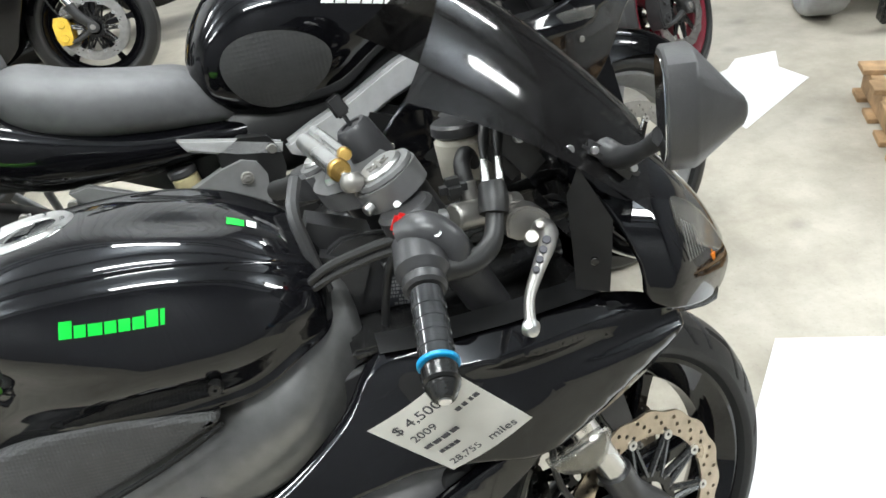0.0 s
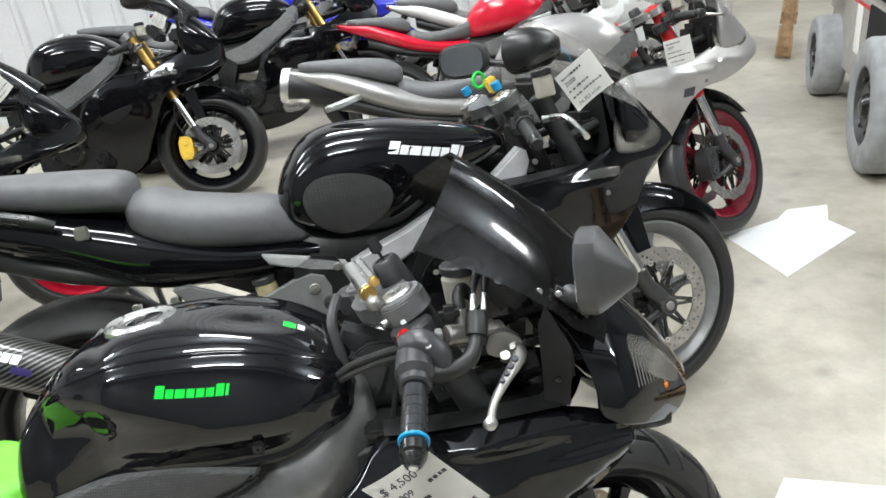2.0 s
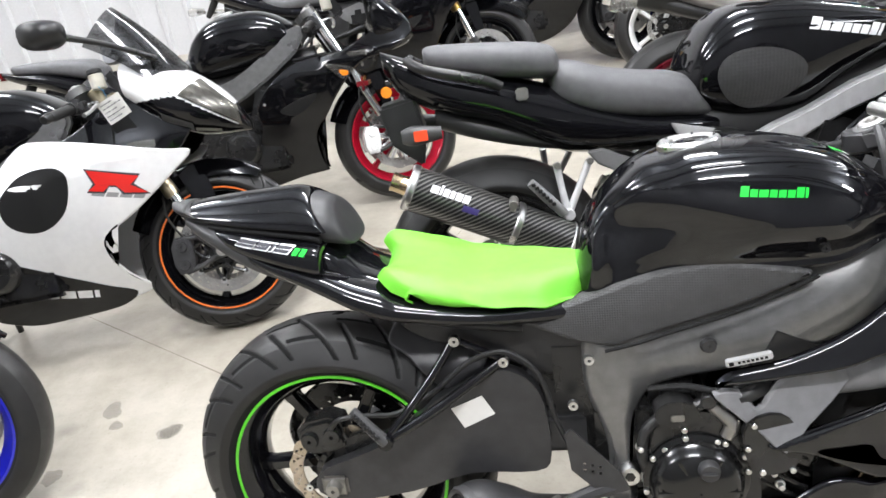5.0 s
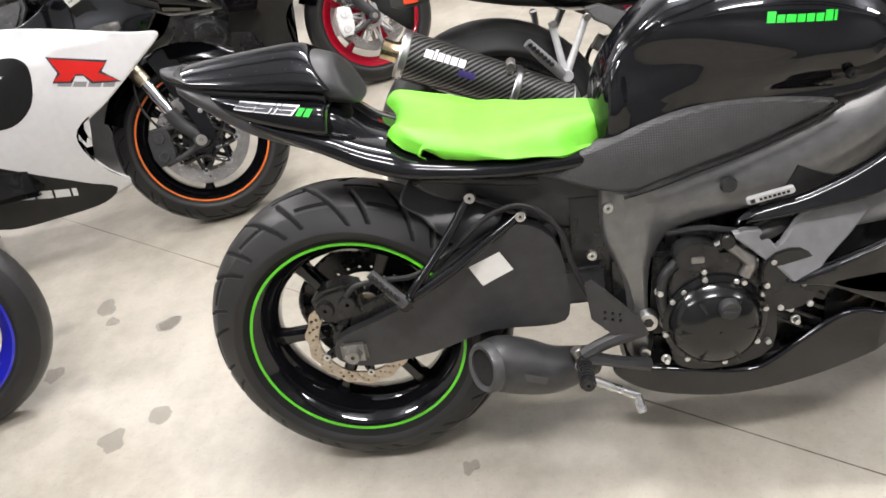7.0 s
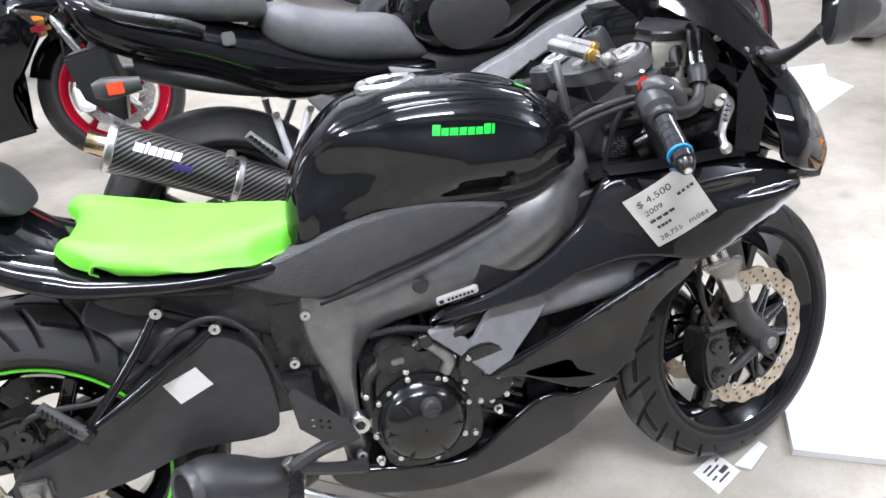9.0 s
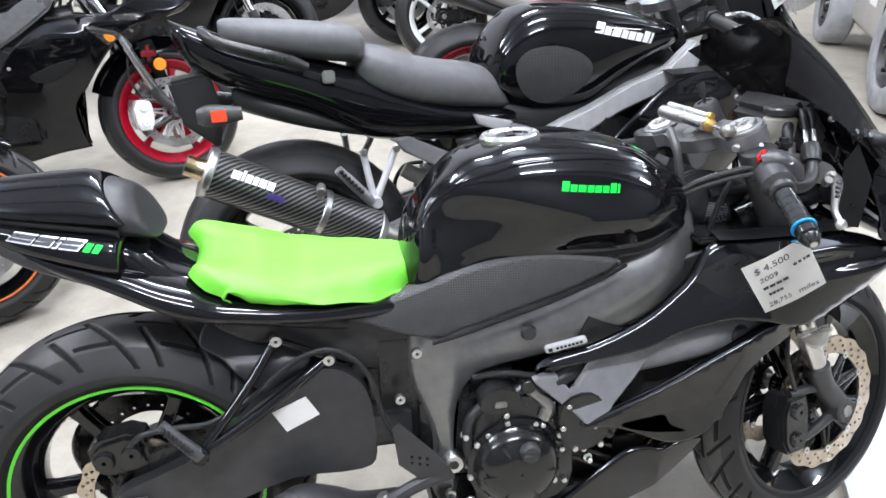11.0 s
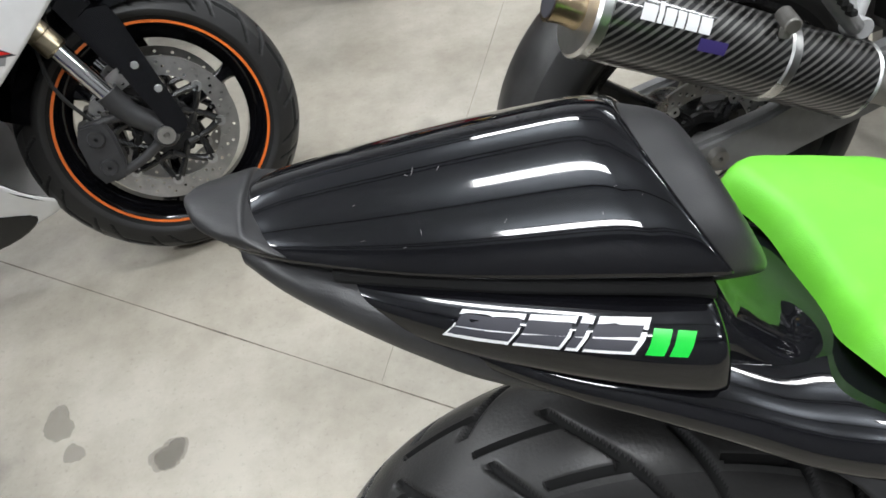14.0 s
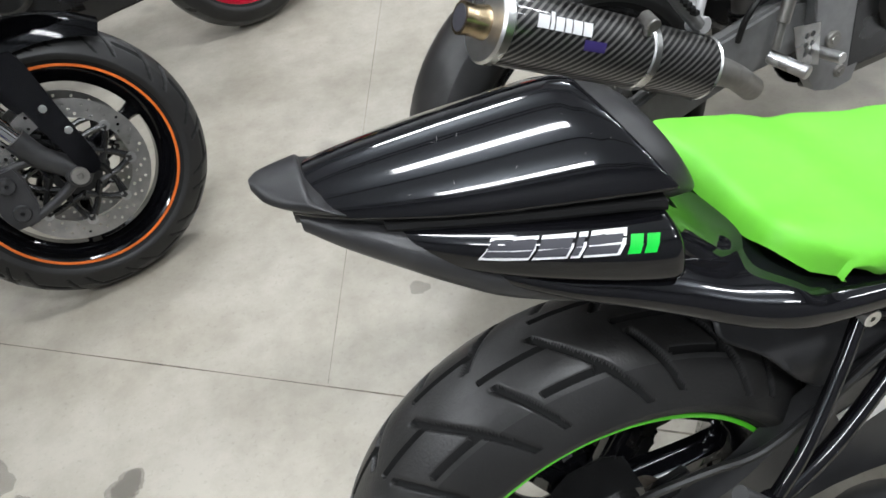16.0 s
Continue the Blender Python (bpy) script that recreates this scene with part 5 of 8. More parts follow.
# engine
eng = part("engine", merged(box((0.29, 0.24, 0.20), (0.765, 0, 0.35), 0.02), box((0.20, 0.28, 0.26), (0.86, 0, 0.48), 0.02, Matrix.Rotation(radians(24), 4, "Y")), box((0.10, 0.22, 0.10), (0.67, 0, 0.46), 0.02)), DARK, hero, "dark painted engine")
cc = part("clutch_cover", lathe([(0.002, -0.196), (0.030, -0.196), (0.060, -0.191), (0.076, -0.178), (0.084, -0.158), (0.094, -0.154), (0.096, -0.135), (0.002, -0.135)], 64, (0.692, 0, 0.334)), ENGLOSS, eng)
for i in range(8):
    a = 2 * math.pi * i / 8 + 0.2
    part("cover_bolt", rod((0.692 + 0.091 * math.cos(a), -0.150, 0.334 + 0.091 * math.sin(a)), (0.692 + 0.091 * math.cos(a), -0.161, 0.334 + 0.091 * math.sin(a)), 0.0055, n=8), ALU, cc)
part("oil_cap", merged(lathe([(0.002, -0.207), (0.016, -0.207), (0.019, -0.200), (0.019, -0.190), (0.002, -0.190)], 20, (0.706, 0, 0.382)), box((0.028, 0.006, 0.006), (0.706, -0.209, 0.382), 0.002)), MATTE, cc)
for i in range(6):
    a = 2 * math.pi * i / 6
    part("cover_rib", box((0.045, 0.004, 0.006), (0.692 + 0.05 * math.cos(a), -0.1915, 0.334 + 0.05 * math.sin(a)), 0.0015, Matrix.Rotation(-a, 4, "Y")), ENGLOSS, cc)
part("pickup_cover", plate([(0.775, 0.46), (0.83, 0.475), (0.87, 0.43), (0.855, 0.37), (0.80, 0.355), (0.77, 0.40)], -0.175, -0.13, 0.012, 3), DARK, eng)
for bx, bz in ((0.785, 0.455), (0.86, 0.415), (0.85, 0.365), (0.80, 0.362), (0.775, 0.41)):
    part("cover_bolt", rod((bx, -0.17, bz), (bx, -0.180, bz), 0.0055, n=8), ALU, eng)
part("water_pump", merged(plate([(0.625, 0.482), (0.653, 0.498), (0.690, 0.490), (0.697, 0.462), (0.662, 0.444), (0.628, 0.454)], -0.160, -0.12, 0.010, 3), rod((0.715, -0.155, 0.490), (0.715, -0.12, 0.490), 0.014), rod((0.69, -0.145, 0.478), (0.72, -0.14, 0.490), 0.011)), DARK, eng)
part("water_pipe", tube([(0.715, -0.14, 0.485), (0.74, -0.145, 0.462), (0.755, -0.15, 0.445), (0.745, -0.15, 0.42)], [0.012, 0.013, 0.014, 0.012], n=10), CASTALU, eng)
part("water_pipe", tube([(0.63, -0.14, 0.455), (0.605, -0.145, 0.43), (0.600, -0.145, 0.38), (0.615, -0.14, 0.33)], [0.011, 0.010, 0.010, 0.010], n=10), HOSE, eng)
for bx, bz in ((0.673, 0.438), (0.729, 0.412), (0.596, 0.402), (0.638, 0.400), (0.776, 0.381), (0.863, 0.374), (0.826, 0.343), (0.839, 0.315), (0.789, 0.278), (0.605, 0.254), (0.880, 0.45), (0.762, 0.452)):
    part("case_bolt", merged(rod((bx, -0.145, bz), (bx, -0.158, bz), 0.0055, n=10), rod((bx, -0.142, bz), (bx, -0.147, bz), 0.009, n=14)), ALU, eng)
part("side_case", plate([(0.635, 0.46), (0.70, 0.47), (0.78, 0.45), (0.80, 0.37), (0.80, 0.26), (0.72, 0.225), (0.63, 0.235), (0.612, 0.30), (0.614, 0.40)], -0.148, -0.12, 0.008, 3), DARK, eng)
part("case_web", merged(*[box((0.10, 0.010, 0.006), (0.845, -0.141, 0.30 + 0.028 * i), 0.002, Matrix.Rotation(radians(30), 4, "Y")) for i in range(6)]), DARK, eng)
for k in range(4):
    part("header_pipe", tube([(0.93, -0.10 + 0.066 * k, 0.42), (1.00, -0.10 + 0.066 * k, 0.38), (1.01, -0.09 + 0.06 * k, 0.30), (0.93, -0.07 + 0.05 * k, 0.215), (0.80, -0.03 + 0.02 * k, 0.20)], 0.019, n=12), TITAN, eng)
part("oil_pan", box((0.30, 0.20, 0.10), (0.70, 0, 0.215), 0.02), DARK, eng)
part("belly_liner", loft([(0.54, 0.10, 0.180, 0.205, 0.225), (0.62, 0.132, 0.170, 0.195, 0.215), (0.80, 0.140, 0.172, 0.20, 0.215), (0.93, 0.142, 0.200, 0.23, 0.255), (1.03, 0.12, 0.25, 0.28, 0.30)], k=3, p=3, n=20), MATTE, hero)
part("pump_window", box((0.024, 0.004, 0.014), (0.661, -0.1605, 0.466), 0.002), CASTALU, eng)
part("coolant_hose", tube([(0.73, -0.13, 0.47), (0.78, -0.15, 0.50), (0.86, -0.11, 0.52), (0.93, -0.11, 0.56)], 0.014, n=10), HOSE, eng)
part("gearbox_case", merged(box((0.20, 0.20, 0.20), (0.60, 0, 0.37), 0.02), box((0.14, 0.17, 0.17), (0.50, 0, 0.515), 0.02)), DARK, eng)
part("damper_unit", merged(rod((0.43, 0, 0.40), (0.50, 0, 0.62), 0.035, n=24), rod((0.40, -0.05, 0.50), (0.47, -0.05, 0.60), 0.022, n=20)), MATTE, hero)
part("starter_lead", tube([(0.62, -0.11, 0.50), (0.68, -0.135, 0.515), (0.74, -0.14, 0.505), (0.80, -0.135, 0.515)], 0.006, n=8), HOSE, eng)
part("radiator", box((0.035, 0.30, 0.30), (1.06, 0, 0.50), 0.006, Matrix.Rotation(radians(-18), 4, "Y")), MATTE, hero)

part("radiator_hose", tube([(0.84, -0.13, 0.50), (0.90, -0.135, 0.535), (0.97, -0.13, 0.56), (1.03, -0.12, 0.60)], 0.017, n=14), HOSE, hero)
part("side_duct", loft([(0.93, 0.02, 0.49, 0.52, 0.55), (1.00, 0.03, 0.50, 0.535, 0.57), (1.10, 0.03, 0.515, 0.55, 0.585), (1.18, 0.02, 0.53, 0.555, 0.58)], k=3, n=18), STRUT, hero, "", Matrix.Translation((0, -0.135, 0)))

# fairing
upper_o = [(0.726, 0.529), (0.752, 0.550), (0.836, 0.572), (0.922, 0.610), (0.986, 0.653), (1.020, 0.682), (1.046, 0.716), (1.068, 0.733), (1.105, 0.740), (1.178, 0.743), (1.274, 0.739), (1.350, 0.727), (1.405, 0.712), (1.440, 0.692), (1.446, 0.672), (1.436, 0.648), (1.414, 0.616), (1.378, 0.590), (1.330, 0.577), (1.270, 0.570), (1.215, 0.573), (1.150, 0.590), (1.087, 0.600), (1.030, 0.592), (0.986, 0.582), (0.923, 0.560), (0.840, 0.545), (0.775, 0.534)]
lower_o = [(0.807, 0.414), (0.869, 0.441), (0.93, 0.467), (0.99, 0.494), (1.039, 0.519), (1.078, 0.538), (1.126, 0.561), (1.184, 0.584), (1.232, 0.580), (1.224, 0.546), (1.172, 0.509), (1.140, 0.475), (1.124, 0.43), (1.081, 0.366), (1.04, 0.344), (0.987, 0.347), (0.933, 0.372), (0.88, 0.396)]
belly_o = [(0.510, 0.232), (0.580, 0.230), (0.646, 0.226), (0.757, 0.219), (0.800, 0.240), (0.845, 0.279), (0.905, 0.326), (0.950, 0.335), (0.990, 0.325), (1.060, 0.322), (1.090, 0.300), (0.992, 0.240), (0.873, 0.184), (0.743, 0.155), (0.600, 0.160), (0.525, 0.195)]


def up_w(x, z):
    """The upper fairing: a rounded flank to the rear, two stepped ledges and a folded wing to the front."""
    w = 0.166 + 0.054 * (1 - math.exp(-3 * max(0, x - 0.70))) - 0.32 * max(0, x - 1.20) ** 1.3
    d = z - (0.535 + 0.16 * (x - 0.80) - 0.15 * max(0, x - 1.12))
    rear = -ridge(d, 0.27, 0.9, 0.10, 0.3) + 0.004 * math.exp(-(d / 0.012) ** 2)
    sill = 0.712 - 0.05 * (x - 1.20)
    edge = 0.668 + 0.05 * (x - 1.44)
    fold = min(edge, 0.668 + 0.46 * (x - 1.443))
    front = -0.010 * ease(z, edge - 0.003, edge + 0.012) - 0.25 * max(0, z - edge) + 0.007 * ease(z, sill - 0.014, sill - 0.004) - 0.9 * max(0, z - sill)
    front -= 0.70 * (0.5 * (fold - z + math.hypot(fold - z, 0.006))) + 0.012
    k = ease(x, 1.02, 1.20)
    return w + rear * (1 - k) + front * k


def low_w(x, z):
    top = 0.414 + 0.46 * (x - 0.807)
    fold = 0.402 + 0.13 * (x - 0.88)
    w = 0.196 - 0.20 * max(0, x - 1.12) ** 1.25 - 0.05 * max(0, 0.95 - x) - 0.20 * max(0, top - z)
    return w - 2.2 * max(0, 0.010 - (top - z)) ** 1.2 + 0.22 * max(0, fold - z) ** 1.05


def belly_w(x, z):
    return 0.166 - 0.20 * max(0, 0.31 - z) ** 1.2 - 0.16 * max(0, 0.72 - x) ** 1.1 - 0.35 * max(0, x - 0.98)


for s in (-1, 1):
    part("upper_fairing", shell(upper_o, up_w, 0.006, s, 0.015, lip=0.008), GLOSS, hero, "gloss black upper side fairing")
    part("lower_fairing", shell(lower_o, low_w, 0.006, s, 0.015, lip=0.006), GLOSS, hero, "gloss black lower side fairing")
    part("belly_fairing", shell(belly_o, belly_w, 0.006, s, 0.015, lip=0.006), GLOSS, hero, "gloss black belly fairing")
    part("inner_strut", shell([(0.722, 0.508), (0.745, 0.482), (0.800, 0.434), (0.836, 0.404), (0.874, 0.450), (0.944, 0.530), (0.909, 0.548), (0.847, 0.534), (0.814, 0.503), (0.793, 0.478), (0.766, 0.512)], lambda x, z: 0.169 + 0.06 * max(0, x - 0.80) - 0.25 * (z - 0.47), 0.02, s, smooth=2, lip=0.004), STRUT, hero, "grey plastic strut behind the fairing")
    # vent shade as a black sheet on the uncut lower fairing
    part("fairing_vent", shell([(0.886, 0.405), (0.935, 0.413), (0.972, 0.414), (0.990, 0.388), (1.022, 0.368), (0.935, 0.384)], lambda x, z: low_w(x, z) + 0.0025, 0.004, s, 0.015, lip=0.002), VOID, hero, "black sheet for the unlit vent in the lower fairing")
    part("duct_plug", lathe([(0.002, s * 0.172), (0.016, s * 0.170), (0.021, s * 0.162), (0.021, s * 0.120), (0.002, s * 0.120)], 20, (1.125, 0, 0.552)), MATTE, hero)
    part("inner_panel", shell([(0.93, 0.62), (1.02, 0.70), (1.18, 0.72), (1.30, 0.70), (1.28, 0.58), (1.14, 0.46), (1.00, 0.41), (0.90, 0.42), (0.92, 0.52)], lambda x, z: 0.115, 0.012, s, lip=0.004), MATTE, hero)
    # deck between the fork and the upper fairing
    deck = [[Vector((x, s * y, z + 0.006 * (j == 1))) for j, (y, z) in enumerate(((w, 0.742), (w - 0.035, 0.744), (0.105, 0.706)))] for x, w in ((1.070, 0.148), (1.10, 0.154), (1.14, 0.158), (1.22, 0.158), (1.30, 0.150), (1.352, 0.142))]
    bm = grid_mesh(deck, closed=False)
    bmesh.ops.solidify(bm, geom=bm.faces[:], thickness=0.006)
    part("deck_panel", bm, MATTE, hero)
    rows = [[Vector((x, s * y, z)) for y, z in ((w, top), (w + 0.006, top - 0.010), (w + 0.002, top - 0.026), (w - 0.030, top - 0.040))] for x, w, top in ((1.345, 0.142, 0.726), (1.40, 0.138, 0.712), (1.45, 0.128, 0.700), (1.49, 0.114, 0.690), (1.520, 0.094, 0.682))]
    bm = grid_mesh(rows, closed=False)
    bmesh.ops.solidify(bm, geom=bm.faces[:], thickness=0.004)
    part("nose_ledge", bm, GLOSS, hero)
for s in (-1, 1):
    ts = part("turn_signal", shell([(1.236, 0.546), (1.29, 0.546), (1.336, 0.537), (1.316, 0.500), (1.270, 0.515)], lambda x, z: up_w(x, 0.585) - 0.004, 0.014, s, 0.02, 3, lip=0.006), LENS, hero, "clear front turn signal lens")
    part("signal_bowl", shell([(1.242, 0.543), (1.29, 0.543), (1.328, 0.535), (1.314, 0.505), (1.273, 0.519)], lambda x, z: up_w(x, 0.585) - 0.009, 0.006, s, 0.02, 3, lip=0.002), BOWL, ts)


def cowl_side(x, z):
    crest = 0.745 - 0.35 * (x - 1.40)
    d = z - crest
    return 0.170 - 1.55 * max(0, x - 1.42) ** 1.35 - ridge(d, 0.34, 2.6, 0.08, 0.8)


# nose: side shells, front cap and the dark inner cockpit walls
for s in (-1, 1):
    o = [(1.392, 0.722), (1.386, 0.770), (1.362, 0.838), (1.326, 0.892), (1.348, 0.928), (1.39, 0.905), (1.45, 0.846), (1.52, 0.772), (1.562, 0.708), (1.566, 0.680), (1.530, 0.664), (1.46, 0.688)]
    part("nose_side", shell(o, cowl_side, 0.008, s, 0.012, 3, lip=0.004), GLOSS, hero, "gloss black nose fairing")
    rows = [[Vector((x, s * y, z)) for x, y, z in r] for r in (((1.324, 0.146, 0.902), (1.318, 0.138, 0.880), (1.314, 0.130, 0.866)), ((1.355, 0.157, 0.835), (1.338, 0.148, 0.825), (1.314, 0.132, 0.815)), ((1.351, 0.156, 0.790), (1.337, 0.147, 0.782), (1.314, 0.132, 0.775)), ((1.346, 0.154, 0.744), (1.334, 0.147, 0.746), (1.312, 0.134, 0.748)))]
    bm = grid_mesh(rows, closed=False)
    bmesh.ops.solidify(bm, geom=bm.faces[:], thickness=0.004)
    cp = part("cockpit_panel", bm, SEATRAIL, hero, "matte dark inner cockpit panel")
    part("panel_bolt", rod((1.336, s * 0.142, 0.785), (1.332, s * 0.150, 0.785), 0.005, n=10), DARK, cp)
    lens_o = [(1.452, 0.785), (1.458, 0.822), (1.484, 0.806), (1.520, 0.768), (1.548, 0.726), (1.540, 0.714), (1.505, 0.738), (1.474, 0.762)]
    hl = part("headlight", shell(lens_o, lambda x, z: cowl_side(x, z) + 0.003 + 0.010 * math.exp(-((x - 1.488) / 0.035) ** 2 - ((z - 0.768) / 0.03) ** 2), 0.006, s, 0.012, 3, lip=0.004), LENS, hero, "clear ribbed headlight lens")
    part("lamp_bowl", shell([(x * 0.94 + 0.06 * 1.49, z * 0.94 + 0.06 * 0.75) for x, z in lens_o], lambda x, z: cowl_side(x, z) + 0.0005, 0.006, s, 0.012, 3), BOWL, hl)
    for i in range(11):
        x0 = 1.450 + 0.0070 * i
        part("lens_rib", rod((x0 + 0.004, s * (cowl_side(x0 + 0.004, 0.75) + 0.004), 0.752 - 0.002 * i), (x0, s * (cowl_side(x0, 0.78) + 0.004), 0.803 - 0.006 * i), 0.0010, n=6), CASTALU, hl)
    part("amber_bulb", box((0.025, 0.01, 0.018), (1.505, s * (cowl_side(1.505, 0.72) - 0.012), 0.722), 0.004), AMBER, hl)
part("nose_cap", loft([(1.33, 0.10, 0.82, 0.87, 0.945), (1.39, 0.120, 0.74, 0.83, 0.930), (1.46, 0.105, 0.70, 0.78, 0.874), (1.53, 0.068, 0.668, 0.72, 0.792), (1.578, 0.020, 0.672, 0.692, 0.716)], p=2.2), GLOSS, hero)
scr = screen(hero, SMOKE, rear=(1.236, 1.121), front=(1.455, 0.915), hw=(0.166, 0.150), label="dark smoked bubble windscreen", sag=0.088, peak=1.6, tilt=0.10)
for s in (-1, 1):
    for x, y, z in ((1.318, 0.140, 0.920), (1.262, 0.147, 0.948)):
        part("screen_bolt", rod((x, s * (y - 0.004), z), (x, s * (y + 0.005), z + 0.002), 0.0055, n=10), ALU, hero)

# right mirror, folded out, and its glass
st = part("mirror", tube([(1.365, -0.125, 0.905), (1.37, -0.16, 0.905), (1.365, -0.22, 0.930), (1.352, -0.285, 0.962)], [0.016, 0.013, 0.0085, 0.011], n=12), MATTE, hero, "black stalk mirror")
part("mirror_base", box((0.08, 0.028, 0.022), (1.368, -0.130, 0.895), 0.008, Matrix.Rotation(radians(36), 4, "Y")), MATTE, st)
for k in (-0.022, 0.022):
    part("base_bolt", rod((1.368 + k, -0.142, 0.899 - k * 0.7), (1.368 + k, -0.147, 0.900 - k * 0.7), 0.0045, n=10), ALU, st)
shape = ((-1, 0.55), (-0.85, 0.85), (-0.3, 1), (0.5, 0.95), (0.95, 0.75), (1, 0.2), (0.9, -0.5), (0.6, -0.9), (0.1, -1), (-0.5, -0.85), (-0.9, -0.5), (-1, 0))
rows = [[(x, -0.326 + 0.045 * q * u, 0.996 + dz + 0.052 * q * v) for u, v in shape] for x, q, dz in ((1.331, 0.96, 0), (1.333, 1.0, 0), (1.352, 1.0, 0), (1.355, 0.97, 0), (1.386, 0.36, -0.006), (1.393, 0.24, -0.007), (1.396, 0.12, -0.007))]
TURN = Matrix.Translation((1.345, -0.326, 0)) @ Matrix.Rotation(radians(-23), 4, "Z") @ Matrix.Translation((-1.345, 0.326, 0))
part("mirror_housing", grid_mesh(rows), GREYPL, st, "angular matte black mirror housing", TURN)
part("mirror_glass", grid_mesh([[(x, -0.326 + 0.039 * u, 0.996 + 0.045 * v) for u, v in shape] for x in (1.3305, 1.3295)]), MIRROR, st, "", TURN)

# tank, seat, tail
def knee(x, z):
    """How deep the knee hollow of the tank is: a fan that opens to the rear."""
    u = max(0.0, min(1.25, (0.835 - x) / 0.235))
    mid, half = 0.806 - 0.018 * u, 0.010 + 0.062 * u
    d = (z - mid) / half
    across = math.exp(-1.6 * d * d) if d > 0 else math.exp(-0.9 * d * d)
    back = max(0.0, min(1.0, (x - 0.535) / 0.045))
    return 0.036 * min(1.0, u * 1.3) ** 1.1 * across * back * back * (3 - 2 * back)


def tank_mesh(stations):
    """Sections of flat top, crisp shoulder, full side and tucked-in flank, swept along the bike."""
    rows = []
    for x, hw, zb, zs, zt, tuck in [(*a, b[0], b[1], b[2] * 0.6) for a, b in zip(*(catmull([r[o:o + 3] for r in stations], 10) for o in (0, 3)))]:
        f = (zt - zb) / 0.21
        half = [(0, zt), (0.38 * hw, zt - 0.003 * f), (0.62 * hw, zt - 0.014 * f), (0.735 * hw, zt - 0.024 * f), (0.765 * hw, zt - 0.031 * f), (0.83 * hw, zt - 0.044 * f), (0.915 * hw, zt - 0.072 * f), (0.97 * hw, zt - 0.100 * f), (hw, zt - 0.124 * f),
                (hw * (1 - 0.16 * tuck), zt - 0.146 * f), (hw * (1 - 0.50 * tuck), zt - 0.166 * f), (hw * (1 - 0.85 * tuck), zt - 0.188 * f), (hw * (1 - tuck), zb), (hw * (1 - tuck) * 0.5, zb - 0.004)]
        ringp = [(x, -y, z) for y, z in half] + [(x, y, z) for y, z in reversed(half[1:])]
        row = []
        for q in catmull(ringp, 5, True):
            side = min(1.0, abs(q.y) / (0.6 * hw))
            # scoops in the flat top on both sides of the spine
            dip = 0.007 * math.exp(-((q.x - 0.885) / 0.055) ** 2 - ((abs(q.y) - 0.055) / 0.026) ** 2) if q.z > zs else 0.0
            row.append((q.x, q.y - math.copysign(knee(q.x, q.z) * side ** 3, q.y), q.z - dip))
        rows.append(row)
    return grid_mesh(rows)


tank = part("fuel_tank", tank_mesh([(0.506, 0.040, 0.678, 0.700, 0.714, 0.1), (0.518, 0.080, 0.672, 0.748, 0.774, 0.1), (0.540, 0.102, 0.674, 0.786, 0.820, 0.15), (0.578, 0.116, 0.682, 0.822, 0.866, 0.22), (0.622, 0.130, 0.692, 0.848, 0.900, 0.36), (0.665, 0.144, 0.702, 0.860, 0.914, 0.46), (0.71, 0.158, 0.712, 0.868, 0.928, 0.46), (0.78, 0.168, 0.718, 0.872, 0.932, 0.42), (0.86, 0.171, 0.720, 0.868, 0.927, 0.36), (0.93, 0.163, 0.728, 0.855, 0.908, 0.26), (0.985, 0.140, 0.755, 0.840, 0.878, 0.1), (1.022, 0.110, 0.765, 0.822, 0.850, 0.1), (1.036, 0.06, 0.78, 0.812, 0.828, 0.1)]), GLOSS, hero, "gloss black sculpted fuel tank")
cap = part("filler_cap", lathe([(0.002, -0.004), (0.030, -0.004), (0.034, 0.004), (0.050, 0.006), (0.056, 0.0), (0.056, -0.012), (0.002, -0.012)], 40), ALU, tank, "round aluminium filler cap", Matrix.Translation((0.720, 0, 0.9265)) @ Matrix.Rotation(radians(-3), 4, "Y") @ Matrix.Rotation(radians(90), 4, "X"))
part("cap_centre", lathe([(0.002, 0.0), (0.031, 0.0), (0.031, -0.006), (0.002, -0.006)], 32), MATTE, cap)
part("cap_flap", box((0.018, 0.004, 0.034), (0, 0.002, 0), 0.0015), DARK, cap)
for i in range(5):
    a = 2 * math.pi * i / 5
    part("cap_bolt", lathe([(0.001, 0.008), (0.003, 0.008), (0.0035, 0.004), (0.001, 0.004)], 8, (0.043 * math.cos(a), 0, 0.043 * math.sin(a))), CHROME, cap)
part("tank_bolt", lathe([(0.002, -0.170), (0.007, -0.170), (0.009, -0.162), (0.002, -0.140)], 12, (0.894, 0, 0.764)), DARK, hero)

def curve_at(table, t):
    """A value between the rows (t, value) of a table, smoothly."""
    for (a, u), (b, v) in zip(table, table[1:]):
        if t <= b:
            k = max(0.0, (t - a) / (b - a))
            return u + (v - u) * k * k * (3 - 2 * k)
    return table[-1][1]


